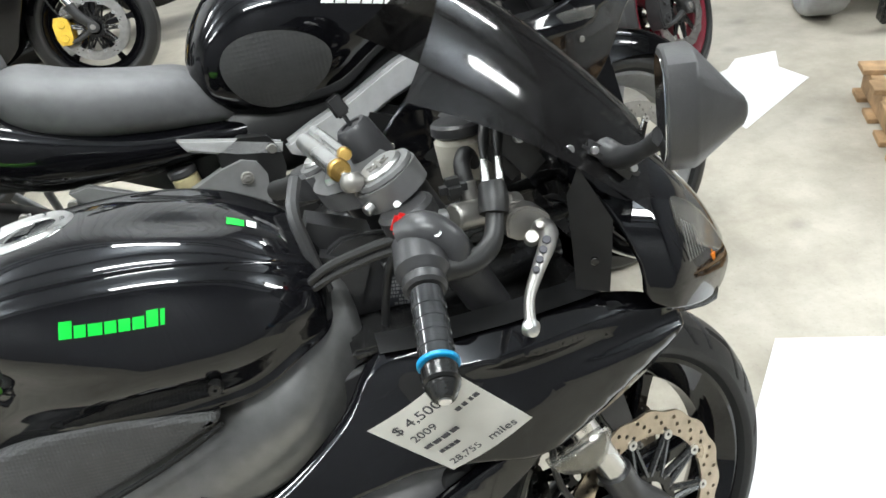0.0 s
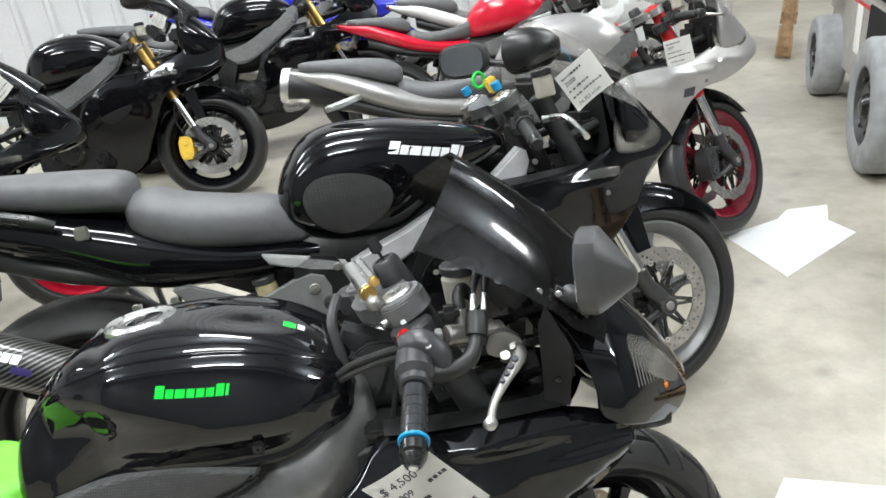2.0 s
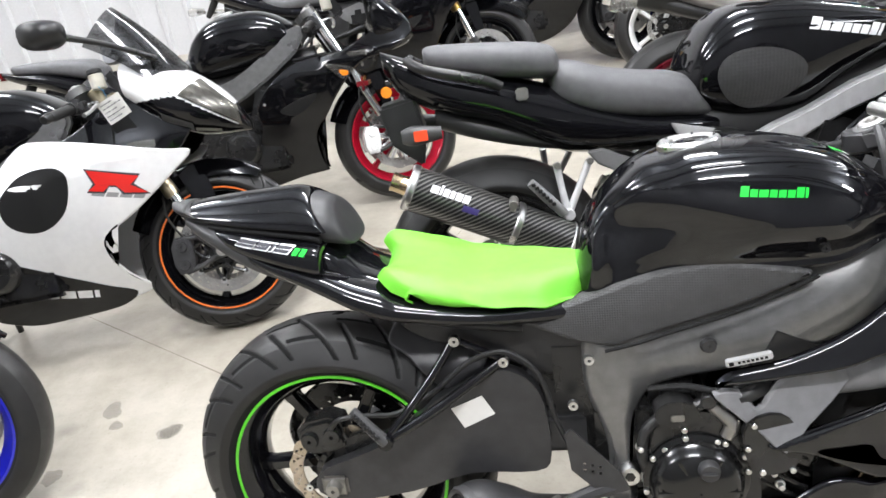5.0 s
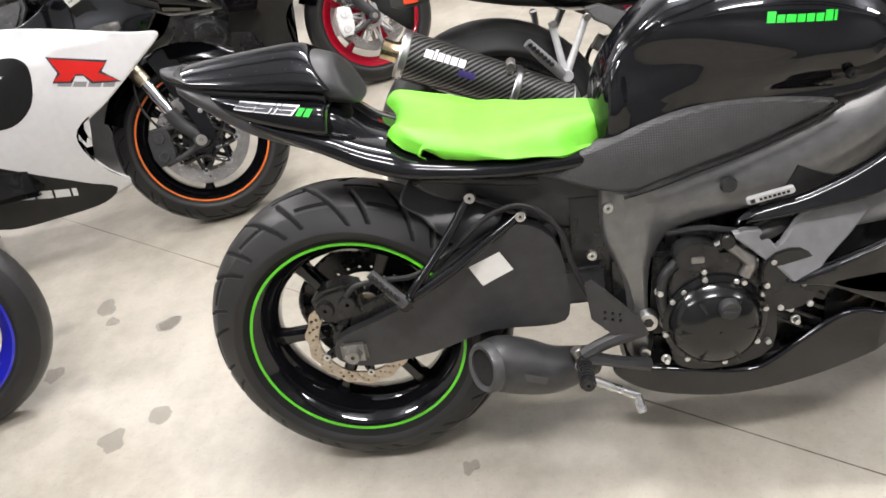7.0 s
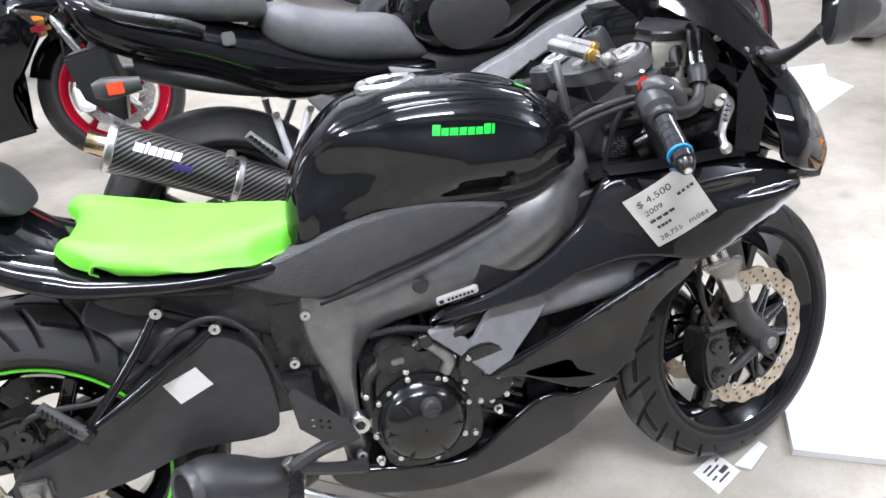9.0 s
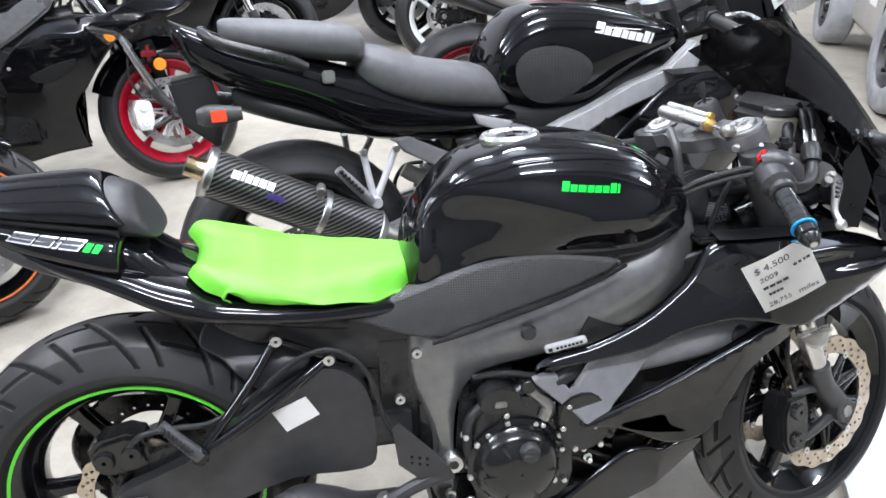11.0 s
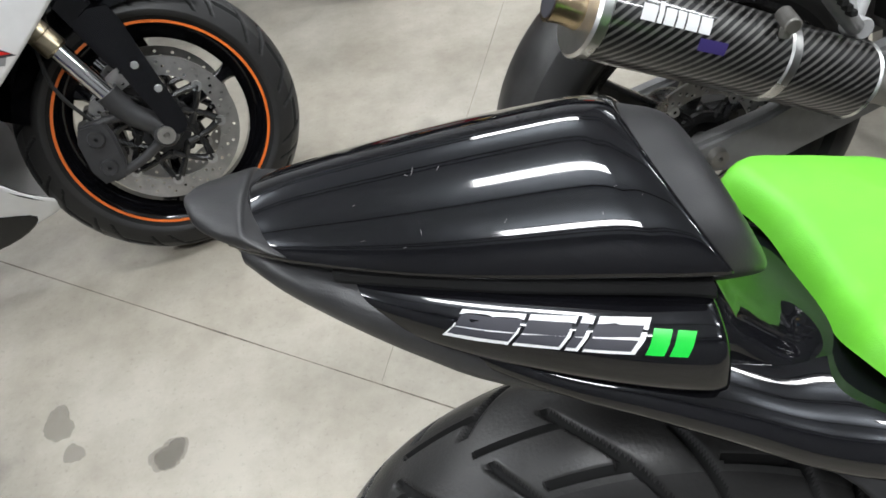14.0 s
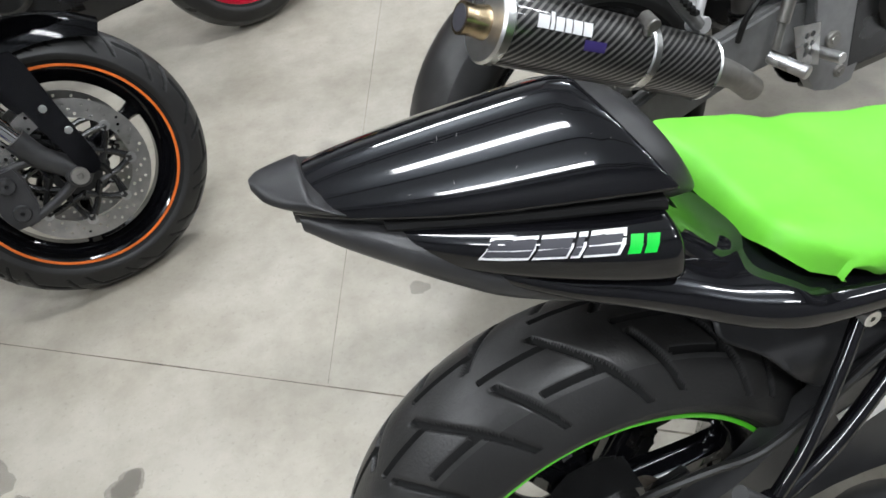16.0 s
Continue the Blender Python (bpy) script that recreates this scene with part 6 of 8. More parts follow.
def saddle_mesh():
    """The rider seat: horned rear edge, flat dished top, a skirt that grows towards the tank."""
    rows = []
    for i in range(41):
        s = (i / 40) ** 1.25
        w = curve_at([(0, 0.129), (0.07, 0.131), (0.22, 0.133), (0.5, 0.131), (0.74, 0.112), (0.93, 0.080), (1, 0.062)], s)
        row = []
        for j in range(45):
            v = -1 + 2 * j / 44
            a = abs(v)
            horn = math.exp(-((a - 0.78) / 0.26) ** 2)
            x0 = 0.145 - (0.030 if v > 0 else 0.006) * horn + 0.055 * (1 - math.sqrt(1 - max(0.0, (a - 0.55) / 0.45) ** 2))
            x1 = 0.544 - 0.026 * a ** 2 - 0.020 * max(0.0, v)
            z = curve_at([(0, 0.752), (0.06, 0.762), (0.25, 0.757), (0.5, 0.738), (0.75, 0.730), (1, 0.728)], s)
            z += (0.018 * horn * max(0.0, 1 - s / 0.3) - 0.010 * (1 - a * a) * math.exp(-((s - 0.45) / 0.3) ** 2))
            z -= (0.012 + 0.022 * s) * a ** 5 + 0.010 * a ** 14 - 0.10 * w * v
            end = max(0.0, 1 - s / 0.035)
            z -= 0.012 * end * end + 0.016 * max(0.0, (s - 0.95) / 0.05) ** 2
            row.append(Vector((x0 + s * (x1 - x0), w * v, z)))
        low = curve_at([(0, 0.738), (0.05, 0.715), (0.14, 0.699), (0.3, 0.691), (0.55, 0.682), (0.8, 0.668), (1, 0.676)], s)
        for side, at in ((1, len(row)), (-1, 0)):
            e = row[-1] if side > 0 else row[0]
            skirt = [Vector((e.x + 0.004 * k, e.y + side * 0.006 * math.sin(math.pi * k), e.z + (min(low, e.z - 0.006) - e.z) * k)) for k in (0.25, 0.5, 0.75, 1.0)]
            row = row + skirt if side > 0 else skirt[::-1] + row
        rows.append(row)
    back = [Vector((p.x + 0.012, p.y * 0.95, p.z - 0.010)) for p in rows[0]]
    front = [Vector((p.x - 0.010, p.y * 0.94, max(0.706, min(p.z - 0.012, 0.72)))) for p in rows[-1]]
    bm = grid_mesh([back, *rows, front], closed=False)
    return bm


seat = part("rider_seat", saddle_mesh(), GREEN, hero, "lime green vinyl rider seat")
tail = part("tail_fairing", loft([(-0.186, 0.036, 0.832, 0.846, 0.856), (-0.168, 0.068, 0.816, 0.838, 0.857), (-0.11, 0.096, 0.797, 0.818, 0.850), (-0.05, 0.112, 0.777, 0.800, 0.840), (0.0, 0.1215, 0.762, 0.786, 0.831), (0.030, 0.1255, 0.754, 0.779, 0.827), (0.041, 0.1255, 0.752, 0.777, 0.825), (0.0465, 0.122, 0.752, 0.775, 0.821), (0.0485, 0.110, 0.757, 0.775, 0.812)], k=6, p=3.6, n=56, pb=2.6), GLOSS, hero, "gloss black tail fairing")
part("tail_base", loft([(-0.15, 0.060, 0.806, 0.818, 0.834), (-0.10, 0.092, 0.782, 0.797, 0.816), (-0.05, 0.111, 0.757, 0.776, 0.798), (0.0, 0.124, 0.733, 0.757, 0.786), (0.05, 0.136, 0.708, 0.735, 0.770), (0.10, 0.148, 0.686, 0.711, 0.750), (0.15, 0.154, 0.668, 0.693, 0.734), (0.20, 0.150, 0.653, 0.681, 0.713), (0.33, 0.139, 0.638, 0.662, 0.690), (0.45, 0.116, 0.628, 0.654, 0.681), (0.56, 0.086, 0.632, 0.655, 0.675), (0.62, 0.06, 0.64, 0.655, 0.67)], k=6, p=3.0, n=48, pb=2.2), GLOSS, hero, "gloss black tail base")
part("tail_inner", loft([(0.02, 0.094, 0.735, 0.770, 0.818), (0.055, 0.093, 0.728, 0.764, 0.806), (0.075, 0.094, 0.715, 0.750, 0.785), (0.11, 0.098, 0.700, 0.725, 0.755), (0.15, 0.100, 0.690, 0.710, 0.738)], k=5, p=3.0, n=36), GLOSS, hero)


def raked(ob, lean, x0, x1, top, widen=0.0):
    """Leans the front end of a part forward below the height top."""
    for v in ob.data.vertices:
        k = max(0.0, min(1.0, (v.co.x - x0) / (x1 - x0))) ** 1.5
        d = k * max(0.0, top - v.co.z)
        v.co.x += lean * d
        v.co.y *= 1 + widen * d


cowl = part("seat_cowl", loft([(-0.244, 0.034, 0.876, 0.882, 0.896), (-0.205, 0.053, 0.868, 0.874, 0.904), (-0.12, 0.077, 0.855, 0.861, 0.911), (-0.03, 0.094, 0.842, 0.848, 0.9145), (-0.004, 0.098, 0.837, 0.843, 0.913), (0.010, 0.099, 0.834, 0.841, 0.909), (0.014, 0.097, 0.834, 0.841, 0.905)], k=6, p=1.55, n=64, pb=3.2), GLOSS, hero, "gloss black solo seat cowl with fine scratches")
raked(cowl, 0.62, -0.14, 0.010, 0.905)
pad = part("cowl_pad", loft([(-0.012, 0.076, 0.812, 0.838, 0.893), (0.006, 0.083, 0.806, 0.838, 0.899), (0.022, 0.081, 0.802, 0.836, 0.894), (0.036, 0.076, 0.798, 0.834, 0.888), (0.044, 0.068, 0.798, 0.834, 0.881), (0.0475, 0.050, 0.804, 0.834, 0.872), (0.0485, 0.015, 0.822, 0.834, 0.848)], k=5, p=2.1, n=48, pb=3.2), SEATRAIL, hero, "grey rubber bum pad")
raked(pad, 0.50, -0.14, 0.010, 0.905)
trim = part("tail_trim", loft([(-0.272, 0.006, 0.893, 0.898, 0.902), (-0.265, 0.021, 0.886, 0.893, 0.9035), (-0.252, 0.034, 0.876, 0.887, 0.9035), (-0.241, 0.042, 0.868, 0.882, 0.9035), (-0.232, 0.0465, 0.864, 0.880, 0.9035), (-0.229, 0.0440, 0.866, 0.880, 0.9010)], k=5, p=2.15, n=44), TRIM, hero, "matte black tail tip")
raked(trim, 1.75, -0.276, -0.238, 0.890, 11.0)
under = part("tail_under", loft([(-0.242, 0.026, 0.852, 0.862, 0.872), (-0.215, 0.052, 0.836, 0.855, 0.872), (-0.175, 0.074, 0.812, 0.836, 0.862), (-0.135, 0.087, 0.786, 0.812, 0.846), (-0.09, 0.096, 0.762, 0.785, 0.815), (0.0, 0.104, 0.727, 0.748, 0.775), (0.06, 0.094, 0.694, 0.714, 0.74), (0.20, 0.09, 0.636, 0.654, 0.674), (0.40, 0.085, 0.60, 0.62, 0.64)], k=4, p=2.6), MATTE, hero)
part("tail_core", loft([(-0.246, 0.018, 0.856, 0.872, 0.886), (-0.205, 0.044, 0.846, 0.868, 0.886), (-0.12, 0.070, 0.80, 0.845, 0.870), (0.0, 0.085, 0.76, 0.82, 0.845)], k=3, n=20), HOSE, hero)
# black filler paints the shade between seat cowl and tail fairing
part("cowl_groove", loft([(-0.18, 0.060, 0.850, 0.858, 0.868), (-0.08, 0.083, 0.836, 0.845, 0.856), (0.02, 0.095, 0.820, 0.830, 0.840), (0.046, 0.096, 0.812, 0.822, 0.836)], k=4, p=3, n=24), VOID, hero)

# pillion step brackets on both sides
for s in (-1, 1):
    y = s * 0.122
    br = part("step_bracket", merged(tube([(0.271, s * 0.098, 0.614), (0.232, y, 0.56), (0.180, s * 0.150, 0.500), (0.135, s * 0.165, 0.452)], 0.0085, n=10), tube([(0.358, s * 0.098, 0.567), (0.300, y, 0.535), (0.215, s * 0.150, 0.487), (0.135, s * 0.165, 0.448)], 0.0100, n=10), tube([(0.271, s * 0.098, 0.614), (0.315, s * 0.098, 0.592), (0.358, s * 0.098, 0.567)], 0.0075, n=10), rod((0.135, s * 0.155, 0.450), (0.135, s * 0.188, 0.452), 0.015)), GLOSS, hero)
    for bx, bz in ((0.273, 0.614), (0.360, 0.567)):
        part("bracket_bolt", lathe([(0.003, s * 0.111), (0.010, s * 0.111), (0.012, s * 0.102), (0.003, s * 0.095)], 12, (bx, 0, bz)), ALU, br)
    peg = part("pillion_peg", tube([(0.135, s * 0.180, 0.452), (0.115, s * 0.182, 0.478), (0.081, s * 0.180, 0.520)], [0.012, 0.011, 0.009], n=10), GREYPL, br)
    for i in range(8):
        part("peg_rib", box((0.008, 0.024, 0.006), (0.124 - 0.0055 * i, s * 0.187, 0.470 + 0.0066 * i), 0.001), HOSE, peg)

# rider step, brake pedal, guard
gd = part("heel_guard", plate([(0.462, 0.435), (0.475, 0.445), (0.56, 0.35), (0.575, 0.315), (0.53, 0.30), (0.470, 0.36)], -0.150, -0.145, 0.001, 0, [(0.495 + 0.014 * (i % 3), 0.372 - 0.013 * (i // 3) - 0.004 * (i % 3), 0.0035) for i in range(6)]), MATTE, hero)
part("step_hanger", tube([(0.545, -0.135, 0.315), (0.49, -0.15, 0.305), (0.447, -0.16, 0.288)], [0.016, 0.013, 0.014], n=8), MATTE, hero)
part("step_hanger", tube([(0.575, -0.13, 0.235), (0.51, -0.15, 0.262), (0.447, -0.16, 0.288)], [0.014, 0.012, 0.014], n=8), MATTE, hero)
part("foot_peg", lathe([(0.003, -0.246), (0.012, -0.246)] + [(r, -0.240 + 0.009 * i + d) for i in range(7) for r, d in ((0.012, 0.0), (0.0155, 0.0012), (0.0155, 0.0055), (0.012, 0.0066))] + [(0.012, -0.165), (0.003, -0.165)], 12, (0.4475, 0, 0.280)), DARK, hero, "ribbed black foot peg")
part("brake_pedal", tube([(0.440, -0.185, 0.262), (0.470, -0.195, 0.250), (0.505, -0.200, 0.234), (0.538, -0.202, 0.218)], [0.011, 0.009, 0.008, 0.009], n=10), ALU, hero, "bare aluminium brake pedal")
part("pedal_tip", rod((0.538, -0.196, 0.220), (0.546, -0.216, 0.188), 0.0085), ALU, hero)
part("master_cylinder", merged(rod((0.435, -0.15, 0.30), (0.455, -0.155, 0.255), 0.012), rod((0.43, -0.15, 0.262), (0.46, -0.155, 0.245), 0.010)), CASTALU, hero)

# stub silencer
MOUTH, AIM = Vector((0.262, -0.186, 0.300)), Vector((-0.80, -0.56, 0.20)).normalized()
sil = part("silencer", tube([MOUTH - AIM * 0.004, MOUTH - AIM * 0.035, (0.335, -0.152, 0.272), (0.39, -0.138, 0.250), (0.47, -0.09, 0.230)], [0.044, 0.054, 0.054, 0.046, 0.030], n=36, k=8), MATTE, hero, "short matte black silencer")
part("silencer_mouth", lathe([(0.036, 0.006), (0.0445, 0.008), (0.0485, 0.002), (0.0485, -0.012), (0.036, -0.010)], 40), GREYPL, sil, "", Matrix.Translation(MOUTH) @ AIM.to_track_quat("Y", "Z").to_matrix().to_4x4())
# black disc stands in for the shade down the bore
part("silencer_bore", lathe([(0.001, 0.001), (0.0365, 0.001), (0.0365, -0.003), (0.001, -0.003)], 32), VOID, sil, "", Matrix.Translation(MOUTH) @ AIM.to_track_quat("Y", "Z").to_matrix().to_4x4())
part("maker_mark", box((0.045, 0.002, 0.016), (0.355, -0.2075, 0.278), 0.0008, Matrix.Rotation(radians(18), 4, "Y")), GREYPL, sil)

# bars
half = [(-0.030, 0.128), (-0.004, 0.142), (0.028, 0.130), (0.037, 0.103), (0.027, 0.072), (0.034, 0.035)]
rear = [(0.034, -0.035), (0.027, -0.072), (0.037, -0.103), (0.028, -0.130), (-0.004, -0.142), (-0.030, -0.128), (-0.040, -0.100), (-0.030, -0.065), (-0.050, -0.028), (-0.050, 0.028), (-0.030, 0.065), (-0.040, 0.100)]
AXES = Matrix(((-RAKE.z * -1, RAKE.x, 0), (0, 0, -1), (-RAKE.x, RAKE.z, 0))).to_4x4()
CLAMP_M = Matrix.Translation((0.016, 0, 0)) @ HM @ Matrix.Translation((1.082, 0, 0.908)) @ AXES
top = part("top_clamp", plate(half + rear, -0.014, 0.012, 0.006, 3), CLAMP, hero, "grey cast top clamp", CLAMP_M)
for s in (-1, 1):
    part("clamp_boss", lathe([(0.020, 0.008), (0.0345, 0.010), (0.036, 0.014), (0.0345, 0.018), (0.028, 0.019), (0.020, 0.019)], 36, (0, 0, s * 0.103)), CLAMP, top)
    fc = part("fork_cap", lathe([(0.001, 0.022), (0.010, 0.022), (0.012, 0.0245), (0.023, 0.0245), (0.0265, 0.021), (0.027, 0.012), (0.001, 0.012)], 36, (0, 0, s * 0.103)), ALU, top, "bright slotted fork cap")
    for k in range(3):
        part("cap_slot", box((0.030, 0.003, 0.0045), (0, 0, 0), 0.0008, Matrix.Translation((0, 0.0238, s * 0.103)) @ Matrix.Rotation(radians(60 * k + 20), 4, "Y")), CASTALU, fc)
    part("pinch_bolt", rod((-0.036, -0.002, s * 0.117), (-0.046, -0.002, s * 0.119), 0.0065, n=12), ALU, top)
part("ignition", lathe([(0.001, 0.048), (0.013, 0.048), (0.0135, 0.051), (0.019, 0.051), (0.023, 0.045), (0.026, 0.010), (0.026, -0.03), (0.001, -0.03)], 28, (0.030, 0, 0)), CABLEBOOT, top)
part("stem_nut", lathe([(0.001, 0.020), (0.014, 0.020), (0.016, 0.016), (0.016, 0.010), (0.001, 0.010)], 6, (-0.022, 0, 0)), ALU, top)
part("key", merged(box((0.020, 0.028, 0.006), (0.030, 0.078, 0.004), 0.003), rod((0.030, 0.05, 0.0), (0.030, 0.068, 0.003), 0.003, n=6)), MATTE, top)
dp = part("steering_damper", merged(rod((1.075, -0.062, 0.936), (1.048, 0.062, 0.944), 0.0125, n=20), rod((1.086, -0.046, 0.948), (1.062, 0.062, 0.955), 0.0075, n=16)), ALU, hero, "silver steering damper with gold ends")
part("damper_end", rod((1.077, -0.072, 0.9355), (1.0749, -0.0615, 0.936), 0.0130, n=20), GOLD, dp)
part("damper_end", rod((1.0878, -0.054, 0.9475), (1.0858, -0.045, 0.948), 0.0082, n=16), GOLD, dp)
part("damper_rod", rod((1.084, -0.105, 0.933), (1.0765, -0.070, 0.9355), 0.0045), CHROME, dp)
part("damper_joint", lathe([(0.001, -0.011), (0.009, -0.010), (0.0135, -0.004), (0.0135, 0.004), (0.009, 0.010), (0.001, 0.011)], 20, (0, 0, 0)), CASTALU, dp, "pale ball joint", Matrix.Translation((1.085, -0.112, 0.932)) @ Matrix.Rotation(radians(75), 4, "X"))
part("damper_bracket", tube([(1.030, -0.075, 0.800), (1.020, -0.075, 0.86), (1.015, -0.065, 0.900), (1.025, -0.02, 0.922)], 0.008, n=8), GREYPL, dp)

# right grip, switch pod and lever, placed on the turned bars
BAR_IN, BAR_OUT = Vector((1.132, -0.178, 0.872)), Vector((1.109, -0.333, 0.800))
bd = (BAR_OUT - BAR_IN).normalized()
rb = part("handlebar", merged(rod(BAR_IN - bd * 0.03, BAR_OUT, 0.0115), rod(BAR_IN - bd * 0.03 + Vector((0.008, 0.01, -0.03)), BAR_IN - bd * 0.03 + Vector((-0.006, 0.01, 0.02)), 0.032)), MATTE, hero)
gr = part("grip", rod(BAR_IN + bd * 0.062, BAR_OUT - bd * 0.024, 0.0165, n=24), GRIP, rb, "worn black rubber grip")
for i in range(5):
    part("grip_rib", rod(BAR_IN + bd * (0.078 + 0.015 * i), BAR_IN + bd * (0.087 + 0.015 * i), 0.0173, n=24), GRIP, gr)
part("throttle_collar", rod(BAR_IN + bd * 0.046, BAR_IN + bd * 0.062, 0.0225, n=24), MATTE, rb)
part("grip_ring", rod(BAR_OUT - bd * 0.030, BAR_OUT - bd * 0.025, 0.0200, n=24), BLUERING, rb, "bright blue ring")
part("bar_end", merged(rod(BAR_OUT - bd * 0.024, BAR_OUT - bd * 0.006, 0.0175, n=20), rod(BAR_OUT - bd * 0.006, BAR_OUT + bd * 0.010, 0.0165, 0.011, n=20)), DARK, rb)
part("bar_screw", rod(BAR_OUT + bd * 0.009, BAR_OUT + bd * 0.012, 0.006, n=12), ALU, rb)
pod = part("switch_housing", merged(rod(BAR_IN - bd * 0.008, BAR_IN + bd * 0.046, 0.027, 0.028, n=32, bevel=0.3), tube([(1.118, -0.176, 0.884), (1.140, -0.186, 0.890), (1.162, -0.196, 0.874), (1.166, -0.202, 0.855)], [0.017, 0.020, 0.018, 0.014], n=14)), CABLEBOOT, rb, "grey plastic switch pod")
part("kill_switch", box((0.014, 0.010, 0.024), (1.118, -0.172, 0.897), 0.004, Matrix.Rotation(radians(28), 4, "Y")), REDPL, pod, "red kill switch")
for p in ((1.122, -0.160, 0.912), (1.150, -0.205, 0.889), (1.112, -0.200, 0.868)):
    part("pod_screw", rod(p, Vector(p) + Vector((-0.001, -0.003, 0.003)), 0.0045, n=10), ALU, pod)
part("cable_elbow", tube([(1.145, -0.205, 0.852), (1.178, -0.205, 0.850), (1.205, -0.190, 0.858), (1.218, -0.170, 0.876), (1.224, -0.154, 0.897)], [0.014, 0.0125, 0.011, 0.010, 0.0095], n=16), HOSE, pod)
part("elbow_sleeve", tube([(1.219, -0.166, 0.880), (1.223, -0.157, 0.893), (1.226, -0.147, 0.906)], [0.0155, 0.0165, 0.0145], n=16), HOSE, pod)
for k, q in enumerate((-0.007, 0.009)):
    part("throttle_cable", tube([(1.225 + q, -0.150, 0.900), (1.233 + q, -0.128, 0.928), (1.240 + q, -0.112, 0.945), (1.25 + q, -0.08, 0.955), (1.24, -0.02, 0.93)], [0.0035, 0.0035, 0.0065, 0.0055, 0.004], n=10), HOSE, rb)
    part("cable_ferrule", rod((1.227 + q, -0.145, 0.907), (1.233 + q, -0.128, 0.928), 0.0048, n=12), ALU, rb)
mc = part("brake_master", merged(rod((1.178, -0.150, 0.880), (1.262, -0.112, 0.862), 0.0155, n=20), box((0.040, 0.034, 0.030), (1.240, -0.122, 0.868), 0.009), rod((1.205, -0.125, 0.880), (1.205, -0.118, 0.906), 0.011, n=16)), CASTALU, rb, "cast brake master cylinder")
part("banjo_bolt", rod((1.158, -0.152, 0.885), (1.172, -0.149, 0.884), 0.0085, n=12), ALU, mc)
part("pot_hose", tube([(1.205, -0.118, 0.902), (1.206, -0.108, 0.922), (1.214, -0.098, 0.930), (1.222, -0.088, 0.915), (1.220, -0.075, 0.895)], 0.0095, n=12), HOSE, mc)
part("banjo_cover", box((0.030, 0.026, 0.024), (1.188, -0.128, 0.905), 0.008), HOSE, mc)
LEV, BALL = Vector((1.264, -0.132, 0.848)), Vector((1.213, -0.267, 0.796))
perch = part("lever_perch", plate([(1.235, 0.842), (1.240, 0.868), (1.262, 0.872), (1.285, 0.856), (1.284, 0.836), (1.260, 0.832)], -0.150, -0.120, 0.005, 2), CASTALU, rb)
lv = part("brake_lever", tube([LEV, (1.277, -0.152, 0.842), (1.272, -0.172, 0.836), (1.250, -0.200, 0.824), (1.226, -0.232, 0.809), BALL], [0.013, 0.0125, 0.010, 0.0075, 0.0058, 0.006], n=12), STEELG, rb, "polished aluminium adjustable lever")
part("lever_ball", lathe([(0.0001, -0.010), (0.006, -0.008), (0.0098, 0), (0.006, 0.008), (0.0001, 0.010)], 16, BALL), ALU, lv)
for i in range(4):
    p = Vector((1.271, -0.180, 0.8395)).lerp(Vector((1.246, -0.211, 0.8245)), i / 3)
    # dark studs in place of the shade in drilled holes
    part("lever_hole", rod(p + Vector((-0.003, 0, 0.001)), p + Vector((-0.004, -0.004, 0.0055)), 0.0048 - 0.0004 * i, n=12), INK, lv)
for p in ((1.268, -0.140, 0.858), (1.270, -0.160, 0.850)):
    part("lever_screw", rod(p, Vector(p) + Vector((-0.002, -0.004, 0.005)), 0.0050, n=16), CASTALU, lv)
part("lever_adjuster", rod((1.258, -0.158, 0.836), (1.256, -0.170, 0.846), 0.008, n=12), CASTALU, lv)
part("brake_hose", tube([(1.165, -0.150, 0.885), (1.15, -0.13, 0.89), (1.13, -0.10, 0.86), (1.10, -0.09, 0.80), (1.08, -0.08, 0.70)], 0.0052, n=10), HOSE, rb)
for q in (0.0, 0.012):
    part("wiring_loom", tube([(1.128, -0.165, 0.868 + q), (1.085, -0.135, 0.852 + q), (1.03, -0.11, 0.828 + q), (0.985, -0.095, 0.80)], 0.0052, n=8), HOSE, rb)
rv = part("brake_reservoir", rod((1.217, -0.068, 0.892), (1.217, -0.068, 0.945), 0.027, 0.030, n=28, bevel=0.2), RESERVOIR, hero, "yellowed translucent fluid pot")
part("reservoir_cap", rod((1.217, -0.068, 0.946), (1.217, -0.068, 0.962), 0.031, n=28), MATTE, rv)
lb = part("handlebar", merged(rod((1.06, 0.12, 0.875), (0.985, 0.30, 0.82), 0.0115), rod((1.05, 0.103, 0.86), (1.045, 0.103, 0.90), 0.032)), MATTE, hero)
part("grip", rod((1.025, 0.205, 0.849), (0.985, 0.30, 0.82), 0.0165), HOSE, lb)
part("dashboard", box((0.06, 0.20, 0.10), (1.275, 0.02, 0.92), 0.015, Matrix.Rotation(radians(-38), 4, "Y")), MATTE, hero)
part("air_duct", tube([(1.16, -0.045, 0.740), (1.20, -0.045, 0.755), (1.26, -0.045, 0.77), (1.32, -0.04, 0.78)], [0.036, 0.036, 0.034, 0.03], n=20), DARK, hero)
part("cockpit_floor", box((0.30, 0.26, 0.012), (1.19, 0, 0.735), 0.004), DARK, hero)
part("nose_bracket", merged(box((0.02, 0.22, 0.16), (1.36, 0, 0.84), 0.006), *[rod((1.10, s * 0.05, 0.80), (1.36, s * 0.06, 0.82), 0.010) for s in (-1, 1)]), DARK, hero)
part("frame_head", box((0.14, 0.11, 0.16), (1.03, 0, 0.78), 0.03, Matrix.Rotation(radians(24), 4, "Y")), MATTE, hero)
